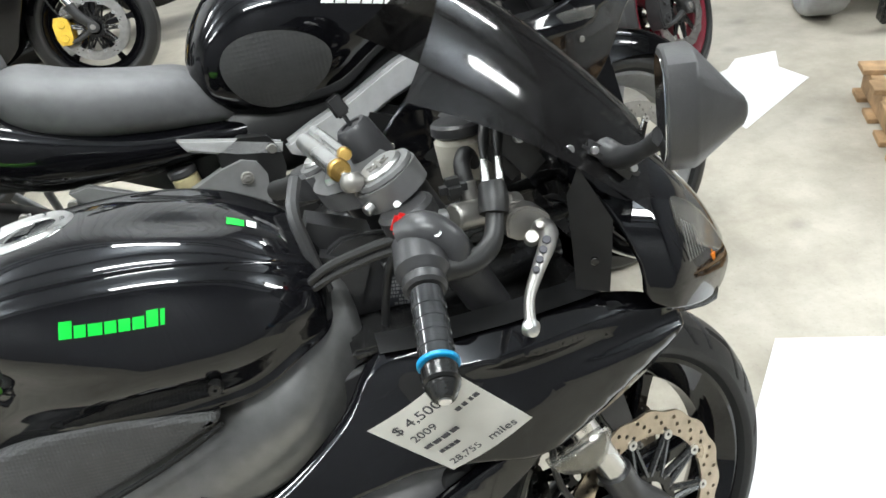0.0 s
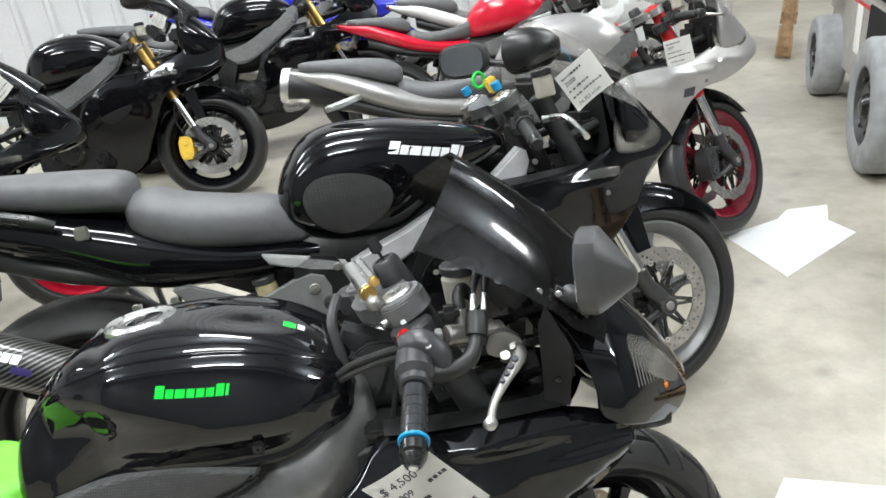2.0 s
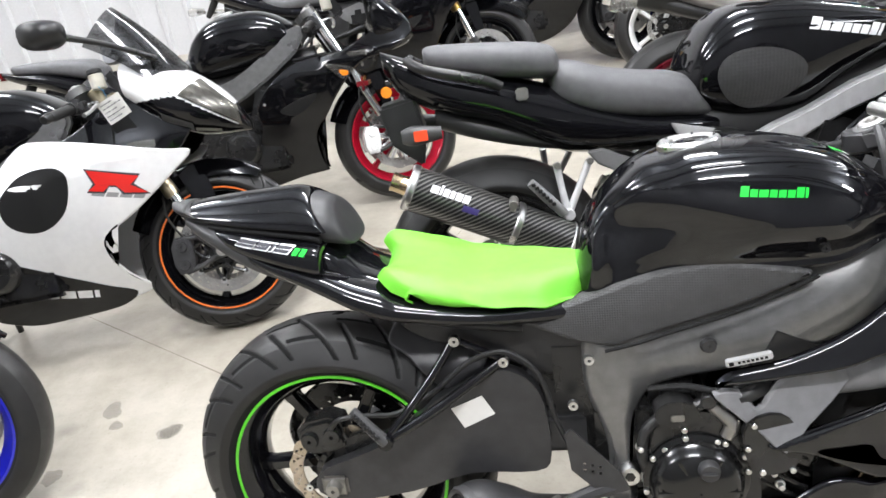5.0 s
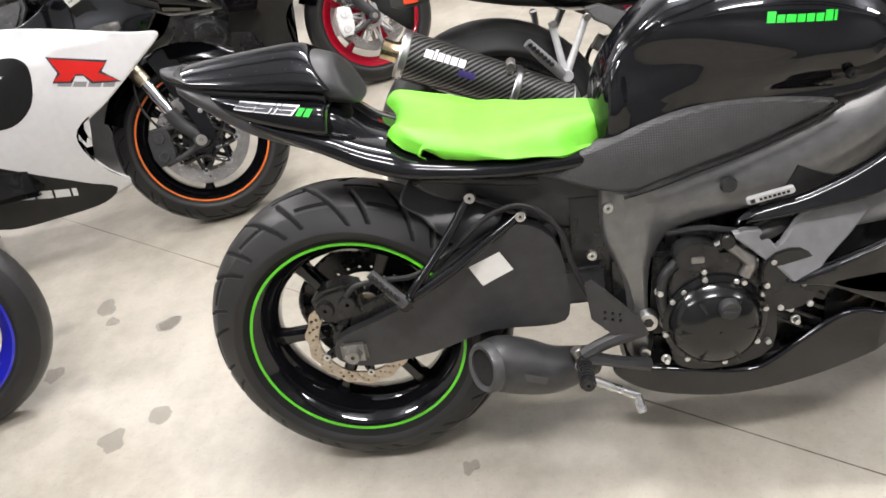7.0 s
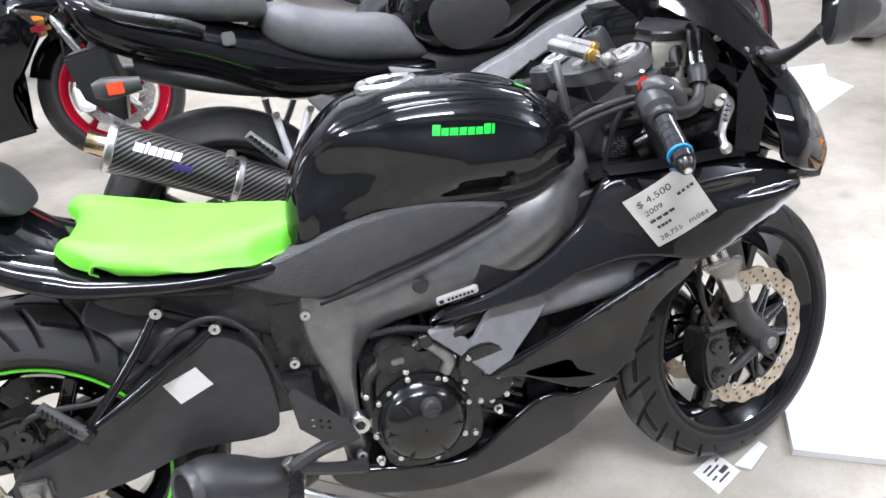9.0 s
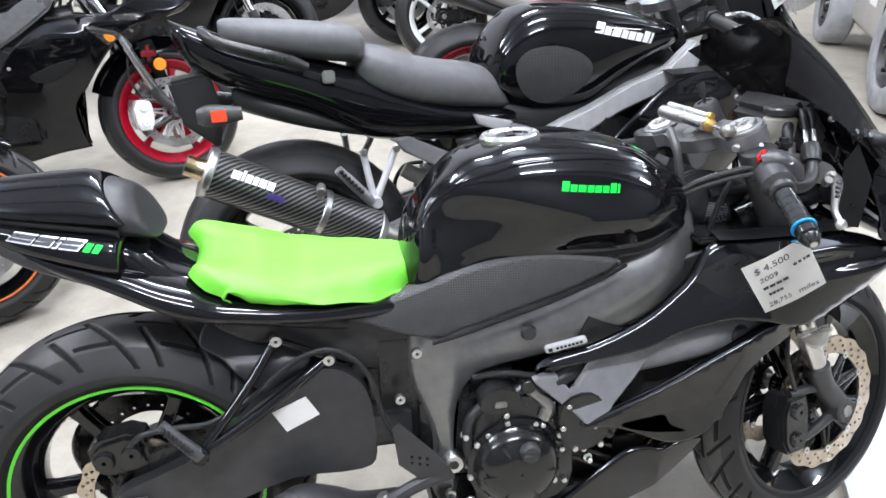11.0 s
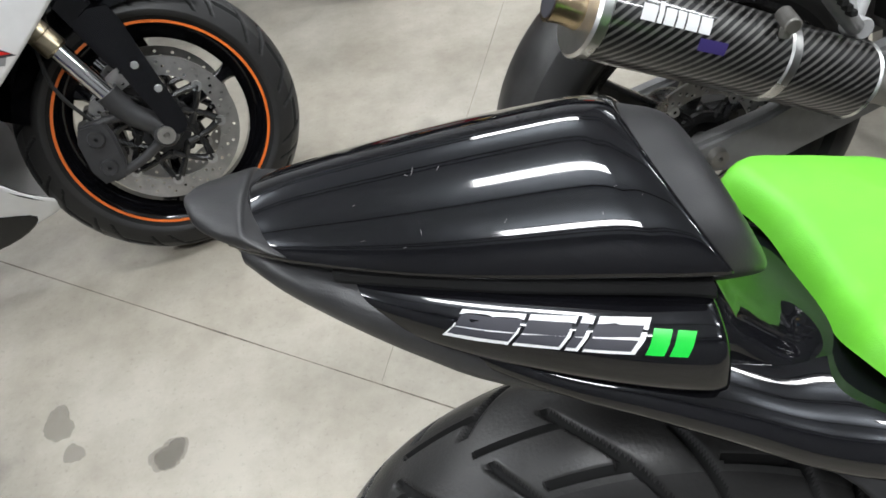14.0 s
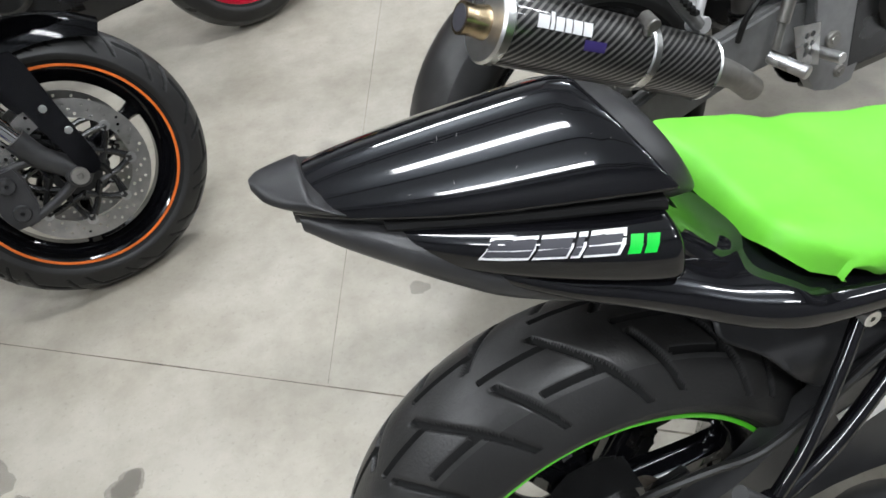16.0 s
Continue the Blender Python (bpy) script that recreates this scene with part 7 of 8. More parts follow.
hp = part("head_panel", plate([(1.00, 0.70), (1.02, 0.80), (1.06, 0.845), (1.13, 0.835), (1.18, 0.79), (1.19, 0.72), (1.10, 0.68)], -0.044, -0.03, 0.004, 3), SEATRAIL, hero, "dark moulded panel beside the steering head")
label_m = Matrix.Translation((1.124, -0.0446, 0.760)) @ Matrix.Rotation(radians(10), 4, "Y")
stick = part("info_sticker", box((0.052, 0.0010, 0.042), (0, 0, 0), 0), INK, hp, "black label with rows of fine print", label_m)
rng = random.Random(11)
for i in range(8):
    x = -0.024
    while x < 0.020:
        l = rng.uniform(0.002, 0.006)
        if rng.random() < 0.75:
            part("print_row", box((l, 0.0004, 0.0032), (x + l / 2, -0.0007, 0.0175 - 0.005 * i), 0), GREYDEC, stick)
        x += l + 0.0012
for p in ((1.03, -0.0445, 0.80), (1.165, -0.0445, 0.735)):
    part("panel_bolt", rod(p, Vector(p) + Vector((0, -0.004, 0)), 0.006, n=12), DARK, hp)

# ---- the other motorcycles ----
zzr = sport_bike("black sport tourer with grey seat, carbon silencer and bare frame beam", (0.30, 0.75), 9, size=1.07, steer=6, rim=GREY_SHADED_RIM, rear_rim=DARK, frame_mat=SILVERRIM, glass=SCREENCL, silencer=True, rear_signal=GREYPL, signal_x=0.092, signal_z=-0.023, hangers=False, swing=GREY_SHADED_RIM, fork_mat=MATTE, fender_mat=GLOSS_FAR,
                 edge_rows=[(1.49, 0.705), (1.45, 0.675), (1.395, 0.590), (1.312, 0.515), (1.245, 0.440), (1.165, 0.360)], mirror_at=(1.150, 0.235, 1.015), rise=0.0, mirror_size=1.12, fork_reflector=YELLOW, reach=0.065,
                 tank_rows=[(0.52, 0.08, 0.70, 0.75, 0.785), (0.545, 0.12, 0.685, 0.77, 0.84), (0.60, 0.142, 0.655, 0.80, 0.900), (0.67, 0.156, 0.635, 0.82, 0.926), (0.79, 0.162, 0.640, 0.82, 0.922), (0.88, 0.157, 0.695, 0.82, 0.905), (0.95, 0.150, 0.735, 0.82, 0.888), (1.03, 0.135, 0.77, 0.82, 0.866), (1.075, 0.10, 0.79, 0.82, 0.848), (1.085, 0.05, 0.80, 0.82, 0.835)],
                 seat_rows=[(0.178, 0.06, 0.77, 0.805, 0.835), (0.195, 0.105, 0.745, 0.80, 0.846), (0.24, 0.126, 0.715, 0.785, 0.848), (0.32, 0.132, 0.690, 0.755, 0.820), (0.42, 0.127, 0.675, 0.735, 0.797), (0.50, 0.115, 0.665, 0.720, 0.783), (0.555, 0.10, 0.660, 0.700, 0.752), (0.592, 0.06, 0.660, 0.678, 0.705)],
                 pillion_rows=[(-0.130, 0.05, 0.885, 0.905, 0.925), (-0.10, 0.088, 0.868, 0.898, 0.932), (0.04, 0.112, 0.832, 0.875, 0.920), (0.14, 0.117, 0.815, 0.862, 0.907), (0.188, 0.108, 0.810, 0.852, 0.893), (0.204, 0.07, 0.82, 0.85, 0.875)],
                 tail_rows=[(-0.238, 0.03, 0.885, 0.910, 0.935), (-0.20, 0.075, 0.820, 0.880, 0.920), (-0.10, 0.105, 0.760, 0.820, 0.885), (0.04, 0.126, 0.712, 0.770, 0.840), (0.17, 0.131, 0.632, 0.710, 0.800), (0.26, 0.131, 0.607, 0.690, 0.755), (0.40, 0.126, 0.602, 0.660, 0.700), (0.52, 0.116, 0.604, 0.645, 0.682), (0.60, 0.09, 0.61, 0.64, 0.67)])
for s in (-1, 1):
    part("grab_rail", tube([(-0.17, s * 0.085, 0.905), (-0.13, s * 0.128, 0.880), (0.0, s * 0.142, 0.838), (0.05, s * 0.136, 0.815)], [0.012, 0.013, 0.014, 0.012], n=12), DARK, zzr)
    part("strap_hook", box((0.030, 0.014, 0.030), (0.098, s * 0.136, 0.790), 0.004), CASTALU, zzr)
    bar = part("subframe_bar", plate([(0.455, 0.668), (0.470, 0.640), (0.560, 0.606), (0.640, 0.588), (0.648, 0.612), (0.575, 0.636)], s * 0.128 - 0.008, s * 0.128 + 0.008, 0.004), SILVERRIM, zzr, "bare aluminium bracket")
    part("bracket_bolt", rod((0.622, s * 0.134, 0.604), (0.622, s * 0.142, 0.604), 0.010, n=12), CASTALU, bar)

gsx = sport_bike("white and black sport bike with orange rim lines and gold forks", (-2.11, 0.715), 15, lean=16.0, reach=0.03, paint=GLOSS_FAR, tall=True, nose_mat=WHITEPT, fender_mat=GLOSS_FAR, glass=SMOKE_FAR, fork_low=0.24, screen_at=((1.245, 1.185), (1.455, 0.945)), mirror_at=(1.16, 0.30, 1.07),
                 nose_rows=[(1.25, 0.150, 0.85, 0.92, 1.000), (1.34, 0.168, 0.76, 0.86, 0.990), (1.44, 0.158, 0.715, 0.82, 0.945), (1.53, 0.118, 0.70, 0.78, 0.875), (1.59, 0.065, 0.70, 0.745, 0.800), (1.62, 0.015, 0.70, 0.715, 0.730)],
                 low_rows=[(0.56, 0.21), (0.60, 0.34), (0.72, 0.50), (0.78, 0.66), (0.88, 0.768), (0.97, 0.776), (1.14, 0.742), (1.34, 0.688), (1.42, 0.668), (1.348, 0.602), (1.21, 0.500), (1.095, 0.430), (1.082, 0.360), (1.115, 0.280), (1.165, 0.215), (1.09, 0.185), (0.90, 0.155), (0.70, 0.15)], lower=WHITEPT, rim=GLOSS_FAR, stripe=ORANGE, fork_mat=CHAMPAGNE, spokes=3, web=True, fender_from=54, cal=MATTE, steer=6, fine=True)
gm = Matrix.Translation((0.03, 0, 0)) @ steered(6)
for s in (-1, 1):
    guard = part("fork_guard", plate([(1.335, 0.560), (1.402, 0.572), (1.420, 0.500), (1.432, 0.430), (1.450, 0.330), (1.440, 0.296), (1.412, 0.300), (1.398, 0.350), (1.378, 0.420), (1.360, 0.490)], s * 0.122 - 0.007, s * 0.122 + 0.007, 0.006, 2), GLOSS_FAR, gsx, "gloss black fork guard", gm)
    for x, z in ((1.402, 0.452), (1.425, 0.395)):
        part("guard_bolt", rod((x, s * 0.126, z), (x, s * 0.133, z), 0.008, n=12), ALU, guard)
    part("axle_cap", lathe([(0.003, s * 0.128), (0.007, s * 0.136), (0.018, s * 0.136), (0.020, s * 0.118), (0.003, s * 0.118)], 24, (1.400, 0, 0.300)), CASTALU, guard)
redw = sport_bike("black sport bike with red wheels and white brake calipers", (-1.63, 1.82), 15, glass=SMOKE_FAR, carrier=SILVERRIM, rim=REDRIM, cal=WHITEPT, petals=12, fork_mat=CHROME, fork_reflector=AMBER, reflector_shift=(0.12, -0.095), steer=10,
                  edge_rows=[(1.44, 0.700), (1.30, 0.672), (1.19, 0.580), (1.095, 0.460), (1.042, 0.385), (1.040, 0.290), (1.052, 0.215), (1.045, 0.200)])
for s in (-1, 1):
    sg = part("turn_signal", shell([(1.135, 0.690), (1.200, 0.676), (1.262, 0.650), (1.240, 0.630), (1.202, 0.612), (1.172, 0.646)], lambda x, z: flank(x, z) + 0.010, 0.010, s, 0.02, 3, lip=0.005), LENS, redw, "clear front turn signal lens")
    part("amber_bulb", shell([(1.195, 0.655), (1.232, 0.645), (1.226, 0.628), (1.204, 0.630)], lambda x, z: flank(x, z) + 0.0115, 0.004, s, 0.02, 3, lip=0.002), AMBER, sg)
goldf = sport_bike("black sport bike with gold fork tubes and yellow calipers", (-1.442, 3.438), 2, size=1.08, rise=0.09, glass=SMOKE_FAR, rim=GLOSS_FAR, cal=YELLOW, fork_mat=GOLD, pillion=False, steer=6)
blk = sport_bike("black sport bike with gold forks and red decal", (-0.55, 4.25), 6, size=1.12, rise=0.08, glass=SMOKE_FAR, rim=GLOSS_FAR, fork_mat=GOLD, steer=6)
for s in (-1, 1):
    yb = part("step_bracket", merged(tube([(0.249, s * 0.122, 0.602), (0.216, s * 0.134, 0.540), (0.180, s * 0.150, 0.478)], [0.010, 0.009, 0.011], n=10), tube([(0.166, s * 0.120, 0.606), (0.172, s * 0.134, 0.545), (0.180, s * 0.150, 0.478)], [0.010, 0.009, 0.011], n=10), rod((0.180, s * 0.140, 0.478), (0.180, s * 0.176, 0.482), 0.015)), SILVERRIM, zzr, "bare aluminium forked step bracket")
    for bx in (0.249, 0.166):
        part("bracket_bolt", rod((bx, s * 0.128, 0.603), (bx, s * 0.140, 0.603), 0.009, n=12), CASTALU, yb)
    pg = part("pillion_peg", tube([(0.168, s * 0.172, 0.486), (0.130, s * 0.180, 0.532), (0.090, s * 0.186, 0.580)], [0.012, 0.013, 0.011], n=10), GREY_SHADED_RIM, yb)
    for i in range(7):
        part("peg_rib", box((0.010, 0.028, 0.008), (0.140 - 0.0075 * i, s * 0.190, 0.522 + 0.009 * i), 0.001), HOSE, pg)
    fp = part("frame_plate", plate([(0.405, 0.545), (0.470, 0.575), (0.560, 0.600), (0.600, 0.560), (0.580, 0.440), (0.585, 0.320), (0.575, 0.235), (0.480, 0.245), (0.455, 0.320), (0.462, 0.430), (0.430, 0.500)], s * 0.135 - 0.014, s * 0.135 + 0.014, 0.008, 2), GREY_SHADED_RIM, zzr, "satin grey alloy frame plate")
    part("pivot_bolt", merged(rod((0.505, s * 0.148, 0.345), (0.505, s * 0.158, 0.345), 0.017, n=20), rod((0.505, s * 0.157, 0.345), (0.505, s * 0.160, 0.345), 0.009, n=6)), CASTALU, fp)
    part("lower_rail", plate([(0.245, 0.625), (0.285, 0.628), (0.480, 0.530), (0.470, 0.502), (0.420, 0.505), (0.270, 0.590)], s * 0.118 - 0.008, s * 0.118 + 0.008, 0.004), GREY_SHADED_RIM, fp)
    part("heel_guard", plate([(0.383, 0.412), (0.448, 0.402), (0.455, 0.316), (0.405, 0.334)], s * 0.168, s * 0.171, 0.001, 0, [(0.418 + 0.014 * (k % 2), 0.385 - 0.018 * (k // 2), 0.006) for k in range(6)]), ALU, zzr, "drilled aluminium heel guard")
    part("foot_rest", rod((0.352, s * 0.150, 0.362), (0.372, s * 0.225, 0.345), 0.013), ALU, zzr)
    part("brake_cylinder", merged(rod((0.398, s * 0.150, 0.485), (0.372, s * 0.155, 0.420), 0.012), rod((0.372, s * 0.155, 0.420), (0.358, s * 0.158, 0.375), 0.008), rod((0.405, s * 0.140, 0.470), (0.425, s * 0.150, 0.500), 0.007)), CASTALU, zzr)
    part("brake_hose", tube([(0.300, s * 0.125, 0.400), (0.305, s * 0.140, 0.450), (0.340, s * 0.150, 0.490), (0.395, s * 0.150, 0.495)], 0.006, n=8), HOSE, zzr)
# solid dark box in place of the shade in the open bay
part("engine_bay", box((0.20, 0.13, 0.17), (0.47, 0, 0.45), 0.02), HOSE, zzr, "dark box standing in for the shaded space behind the engine")
shock = part("rear_shock", merged(rod((0.374, -0.052, 0.500), (0.382, -0.052, 0.400), 0.024, n=20), rod((0.372, -0.052, 0.515), (0.374, -0.052, 0.498), 0.029, n=20)), CASTALU, zzr, "grey remote-pot rear shock")
for i in range(4):
    part("adjuster_ring", lathe([(0.020, -0.003), (0.030, -0.003), (0.030, 0.003), (0.020, 0.003)], 20), DARK, shock, "", Matrix.Translation((0.381 + 0.001 * i, -0.052, 0.415 - 0.011 * i)) @ Matrix.Rotation(radians(90), 4, "X"))
part("cross_pipe", tube([(0.285, -0.045, 0.528), (0.315, -0.05, 0.510), (0.350, -0.052, 0.503), (0.372, -0.052, 0.496)], [0.020, 0.022, 0.022, 0.020], n=16), CASTALU, zzr)
pot = part("fluid_pot", rod((0.455, -0.092, 0.552), (0.449, -0.092, 0.590), 0.026, n=20), POTPL, zzr, "yellowed brake fluid pot")
part("lid", rod((0.449, -0.092, 0.590), (0.447, -0.092, 0.606), 0.028, n=20), MATTE, pot)
for x, z in ((0.447, 0.530), (0.560, 0.565), (0.535, 0.270)):
    part("plate_bolt", merged(rod((x, -0.148, z), (x, -0.156, z), 0.013, n=18), rod((x, -0.155, z), (x, -0.159, z), 0.007, n=6)), CASTALU, zzr)
part("mudguard", merged(plate([(-0.262, 0.800), (-0.165, 0.815), (-0.148, 0.720), (-0.165, 0.634), (-0.240, 0.700)], -0.062, 0.062, 0.008)), HOSE, zzr, "matte black rear mudguard")
ZS = steered(6)
part("key_fob", tube([(1.07 + 0.015 * math.cos(a), 0.01, 0.972 + 0.019 * math.sin(a)) for a in [2 * math.pi * i / 10 for i in range(10)]], 0.0045, n=8, closed=True), GREENPT, zzr, "green key ring", ZS)
part("key_tab", box((0.030, 0.020, 0.040), (1.085, -0.035, 0.955), 0.005, Matrix.Rotation(radians(-25), 4, "Y")), YELLOW, zzr, "yellow tag", ZS)
for s in (-1, 1):
    part("preload_adjuster", merged(rod(Vector((1.072, s * 0.103, 0.940)), Vector((1.072, s * 0.103, 0.940)) + RAKE * 0.022, 0.012, n=16)), BLUERING, zzr, "blue fork adjuster", ZS)
silver = sport_bike("silver sport bike with red wheels", (1.05, 2.08), -2, size=1.06, paint=SILVERPT, rim=SHADED_RED, petals=14, fork_mat=REDPL, steer=34, glass=SCREENCL, clamp=ALU, cap=REDPL, rise=0.03, silencer=True)
rgv = sport_bike("red and white two-stroke sport bike", (1.20, 3.85), 0, paint=WHITEPT, lower=WHITEPT, tank=RED, tail=RED, rim=WHITEPT, steer=5)
suz = sport_bike("white sport bike with red tank and black seat", (1.55, 4.25), 0, size=1.05, paint=WHITEPT, tank=RED, tail=WHITEPT, rim=DARK, steer=5)
blue = sport_bike("blue sport bike against the wall", (-0.30, 5.35), 6, size=1.10, rise=0.08, paint=BLUEPT, fork_mat=GOLD, steer=5)
blue2 = sport_bike("dark sport bike with blue wheels", (-2.52, -0.23), 15, rim=BLUEPT, steer=5)

us = part("silencer", tube([(0.20, 0, 0.690), (0.0, 0, 0.750), (-0.18, 0, 0.800), (-0.30, 0, 0.825)], [0.055, 0.070, 0.072, 0.066], n=28), HOSE, silver, "black under-seat silencer with bright tip")
part("tip_ring", tube([(-0.285, 0, 0.822), (-0.315, 0, 0.828)], [0.070, 0.066], n=28), ALU, us)
# solid black end gives the tip its bore shade
part("tip_bore", rod((-0.312, 0, 0.8275), (-0.3175, 0, 0.829), 0.052, n=24), VOID, us)

# carbon silencer of the sport tourer
inv = zzr.matrix_basis.inverted()
SA, SB = Vector((0.095, 0.665, 0.670)), Vector((0.500, 0.682, 0.463))
sd = (SB - SA).normalized()
cs = part("silencer", rod(SA, SB, 0.061, 0.057, n=40), CARBON, zzr, "carbon fibre silencer with steel end cap", inv)
cyl_uv(cs, SA, SB)
part("end_cap", merged(rod(SA - sd * 0.012, SA + sd * 0.010, 0.0635, n=40)), ALU, cs)
part("outlet", tube([SA - sd * 0.055, SA - sd * 0.03, SA], [0.026, 0.025, 0.030], n=24), TITAN, cs)
# ink-dark disc for the unlit inside of the outlet
part("outlet_bore", rod(SA - sd * 0.0565, SA - sd * 0.053, 0.021, n=20), INK, cs)
part("clamp_band", rod(SA + sd * 0.285, SA + sd * 0.305, 0.0615, n=40), ALU, cs)
part("band_lug", merged(rod(SA + sd * 0.295 + Vector((0, -0.035, 0.055)), SA + sd * 0.295 + Vector((0.004, -0.030, 0.078)), 0.008, n=16), rod(SA + sd * 0.295 + Vector((0.004, -0.048, 0.078)), SA + sd * 0.295 + Vector((0.004, -0.012, 0.078)), 0.012, n=20)), CASTALU, cs)
part("front_cap", rod(SB - sd * 0.012, SB + sd * 0.015, 0.060, 0.045, n=40), ALU, cs)
part("link_pipe", tube([SB, SB + sd * 0.08, SB + sd * 0.14 + Vector((0.02, 0.02, -0.04))], [0.032, 0.025, 0.025], n=16), CASTALU, cs)

marks(cs, cs, (0.152, 0.676), (0.246, 0.629), 0.016, 0.002, (1.2, 0.4, 0.9, 0.7, 1.0, 1.0), WHITEDEC, tops=(1, 1.25, 1, 1, 1, 1))
laid(cs, [(0.228, 0.616), (0.266, 0.598), (0.274, 0.611), (0.234, 0.630)], PURPLE, cs, lift=0.0005)

# ---- paper and board on the floor ----
def sheet(name, pts, z, thick, mat, label, category):
    bm = bmesh.new()
    f = bm.faces.new([bm.verts.new((x, y, z)) for x, y in pts])
    g = bmesh.ops.extrude_face_region(bm, geom=[f])
    for v in g["geom"]:
        if isinstance(v, bmesh.types.BMVert):
            v.co.z += thick
    return tagged(part(name, bm, mat, None, flat=True), label=label, category=category)


sheet("paper_sheet", [(2.558, 2.003), (2.614, 1.576), (3.083, 1.865), (3.05, 2.02), (3.144, 2.181), (2.95, 2.19), (2.856, 2.102)], 0.001, 0.002, SHEET, "torn white paper sheet lying on the concrete floor", "paper")
sheet("foam_board", [(1.532, -0.051), (1.583, 0.064), (2.03, 0.541), (2.75, 0.28), (2.3, -0.35), (1.72, -0.13)], 0.001, 0.02, SHEET, "large white board lying on the floor", "board")
sheet("paper_slip", [(1.293, -0.044), (1.369, -0.005), (1.397, -0.065), (1.32, -0.111)], 0.001, 0.001, PAPER, "small white printed slip on the floor", "paper")
slip = bpy.data.objects["paper_slip"]
for i, (u, v, l) in enumerate(((0.2, 0.75, 0.35), (0.2, 0.60, 0.5), (0.55, 0.40, 0.3), (0.2, 0.40, 0.2), (0.3, 0.22, 0.45), (0.72, 0.75, 0.14))):
    p = Vector((1.32, -0.111, 0)) + Vector((0.077, 0.046, 0)) * (u + l / 2) + Vector((-0.027, 0.067, 0)) * v
    part("print_bar", box((0.090 * l, 0.0045 if i != 2 else 0.011, 0.0004), (0, 0, 0), 0), INK, slip, "", Matrix.Translation((p.x, p.y, 0.0023)) @ Matrix.Rotation(math.atan2(0.046, 0.077), 4, "Z"))
sheet("paper_scrap", [(1.39, -0.05), (1.48, 0.0), (1.49, -0.02), (1.42, -0.07)], 0.003, 0.004, SHEET, "crumpled white paper scrap on the floor", "paper")

# ---- forklift ----
fl = tagged(new("forklift"), label="silver-grey forklift truck with grey non-marking tyres", category="forklift")
fl.matrix_basis = pose(3.565, 2.52, 0, 0, 0, 67.0)
part("chassis", merged(box((2.0, 0.95, 0.55), (0.95, -0.55, 0.48), 0.04), box((0.7, 0.95, 0.75), (1.75, -0.55, 0.85), 0.08)), FORKPT, fl)
part("overhead_guard", merged(*[box((0.06, 0.06, 1.1), (x, y, 1.5), 0.01) for x in (0.25, 1.6) for y in (-0.12, -0.98)], box((1.4, 0.92, 0.05), (0.92, -0.55, 2.05), 0.01)), MATTE, fl)
# black sheets on the solid chassis paint the shade of cab and step
part("cab_floor", box((0.95, 0.90, 0.012), (0.62, -0.55, 0.762), 0.002), VOID, fl)
part("step_well", box((0.46, 0.012, 0.34), (0.52, -0.0725, 0.56), 0.01), VOID, fl)
part("engine_hood", box((0.85, 0.80, 0.28), (1.30, -0.55, 0.88), 0.06), FORKPT, fl)
part("side_vent", merged(*[box((0.20, 0.006, 0.012), (1.62, -0.072, 0.85 + 0.03 * i), 0.002) for i in range(5)]), DARK, fl)
part("operator_seat", merged(box((0.45, 0.45, 0.12), (1.1, -0.55, 0.85), 0.04), box((0.12, 0.45, 0.5), (1.36, -0.55, 1.1), 0.04)), VINYL, fl)
part("mast", merged(*[box((0.08, 0.10, 2.0), (-0.32, y, 1.05), 0.01) for y in (-0.25, -0.85)]), DARK, fl)
part("side_stripe", box((1.4, 0.004, 0.02), (1.0, -0.072, 0.70), 0), REDPL, fl)
part("notice", box((0.16, 0.004, 0.28), (1.0, -0.070, 0.55), 0), PAPER, fl, "white notice sheet")
for wx, wr in ((0.02, 0.34), (1.66, 0.27)):
    for wy in (-0.02, -1.08):
        w = part("wheel", lathe([(wr * 0.58, -0.085), (wr * 0.64, -0.092), (wr * 0.90, -0.092), (wr * 0.97, -0.080), (wr, -0.06), (wr, 0.06), (wr * 0.97, 0.08), (wr * 0.90, 0.092), (wr * 0.64, 0.092), (wr * 0.58, 0.085)], 48), GREYTYRE, fl, "grey solid tyre", Matrix.Translation((wx, wy, wr)))
        part("rim", lathe([(0.02, -0.05), (wr * 0.3, -0.07), (wr * 0.5, -0.03), (wr * 0.56, -0.08), (wr * 0.56, 0.08), (wr * 0.5, 0.03), (wr * 0.3, 0.07), (0.02, 0.05)], 32), GREYPL, w)
        for k in range(6):
            a = radians(60 * k)
            part("wheel_nut", rod((wr * 0.40 * math.cos(a), 0.075, wr * 0.40 * math.sin(a)), (wr * 0.40 * math.cos(a), 0.035, wr * 0.40 * math.sin(a)), 0.014, n=6), DARK, w)
        part("hub_cap", lathe([(0.001, 0.095), (wr * 0.14, 0.09), (wr * 0.2, 0.06), (0.001, 0.05)], 24), DARK, w)



def pallet(label, m, boards=7):
    root = tagged(new("pallet"), label=label, category="pallet")
    root.matrix_basis = m
    for y in (0.05, 0.5, 0.95):
        part("stringer", box((1.2, 0.045, 0.09), (0.6, y, 0.065), 0.003), WOOD, root)
    for z in (0.120, 0.010):
        for k in range(boards):
            part("board", box((0.10, 1.0, 0.018), (0.05 + 1.1 * k / (boards - 1), 0.5, z), 0.002), WOOD, root)
    return root


pallet("worn brown wooden pallet standing on edge", pose(4.62, 5.15, 0.02, 0, -86, -30), 5)
pal = pallet("brown wooden pallet under plastic wrap on the floor", pose(3.45, 0.141, 0.0, 0, 0, 62), 7)
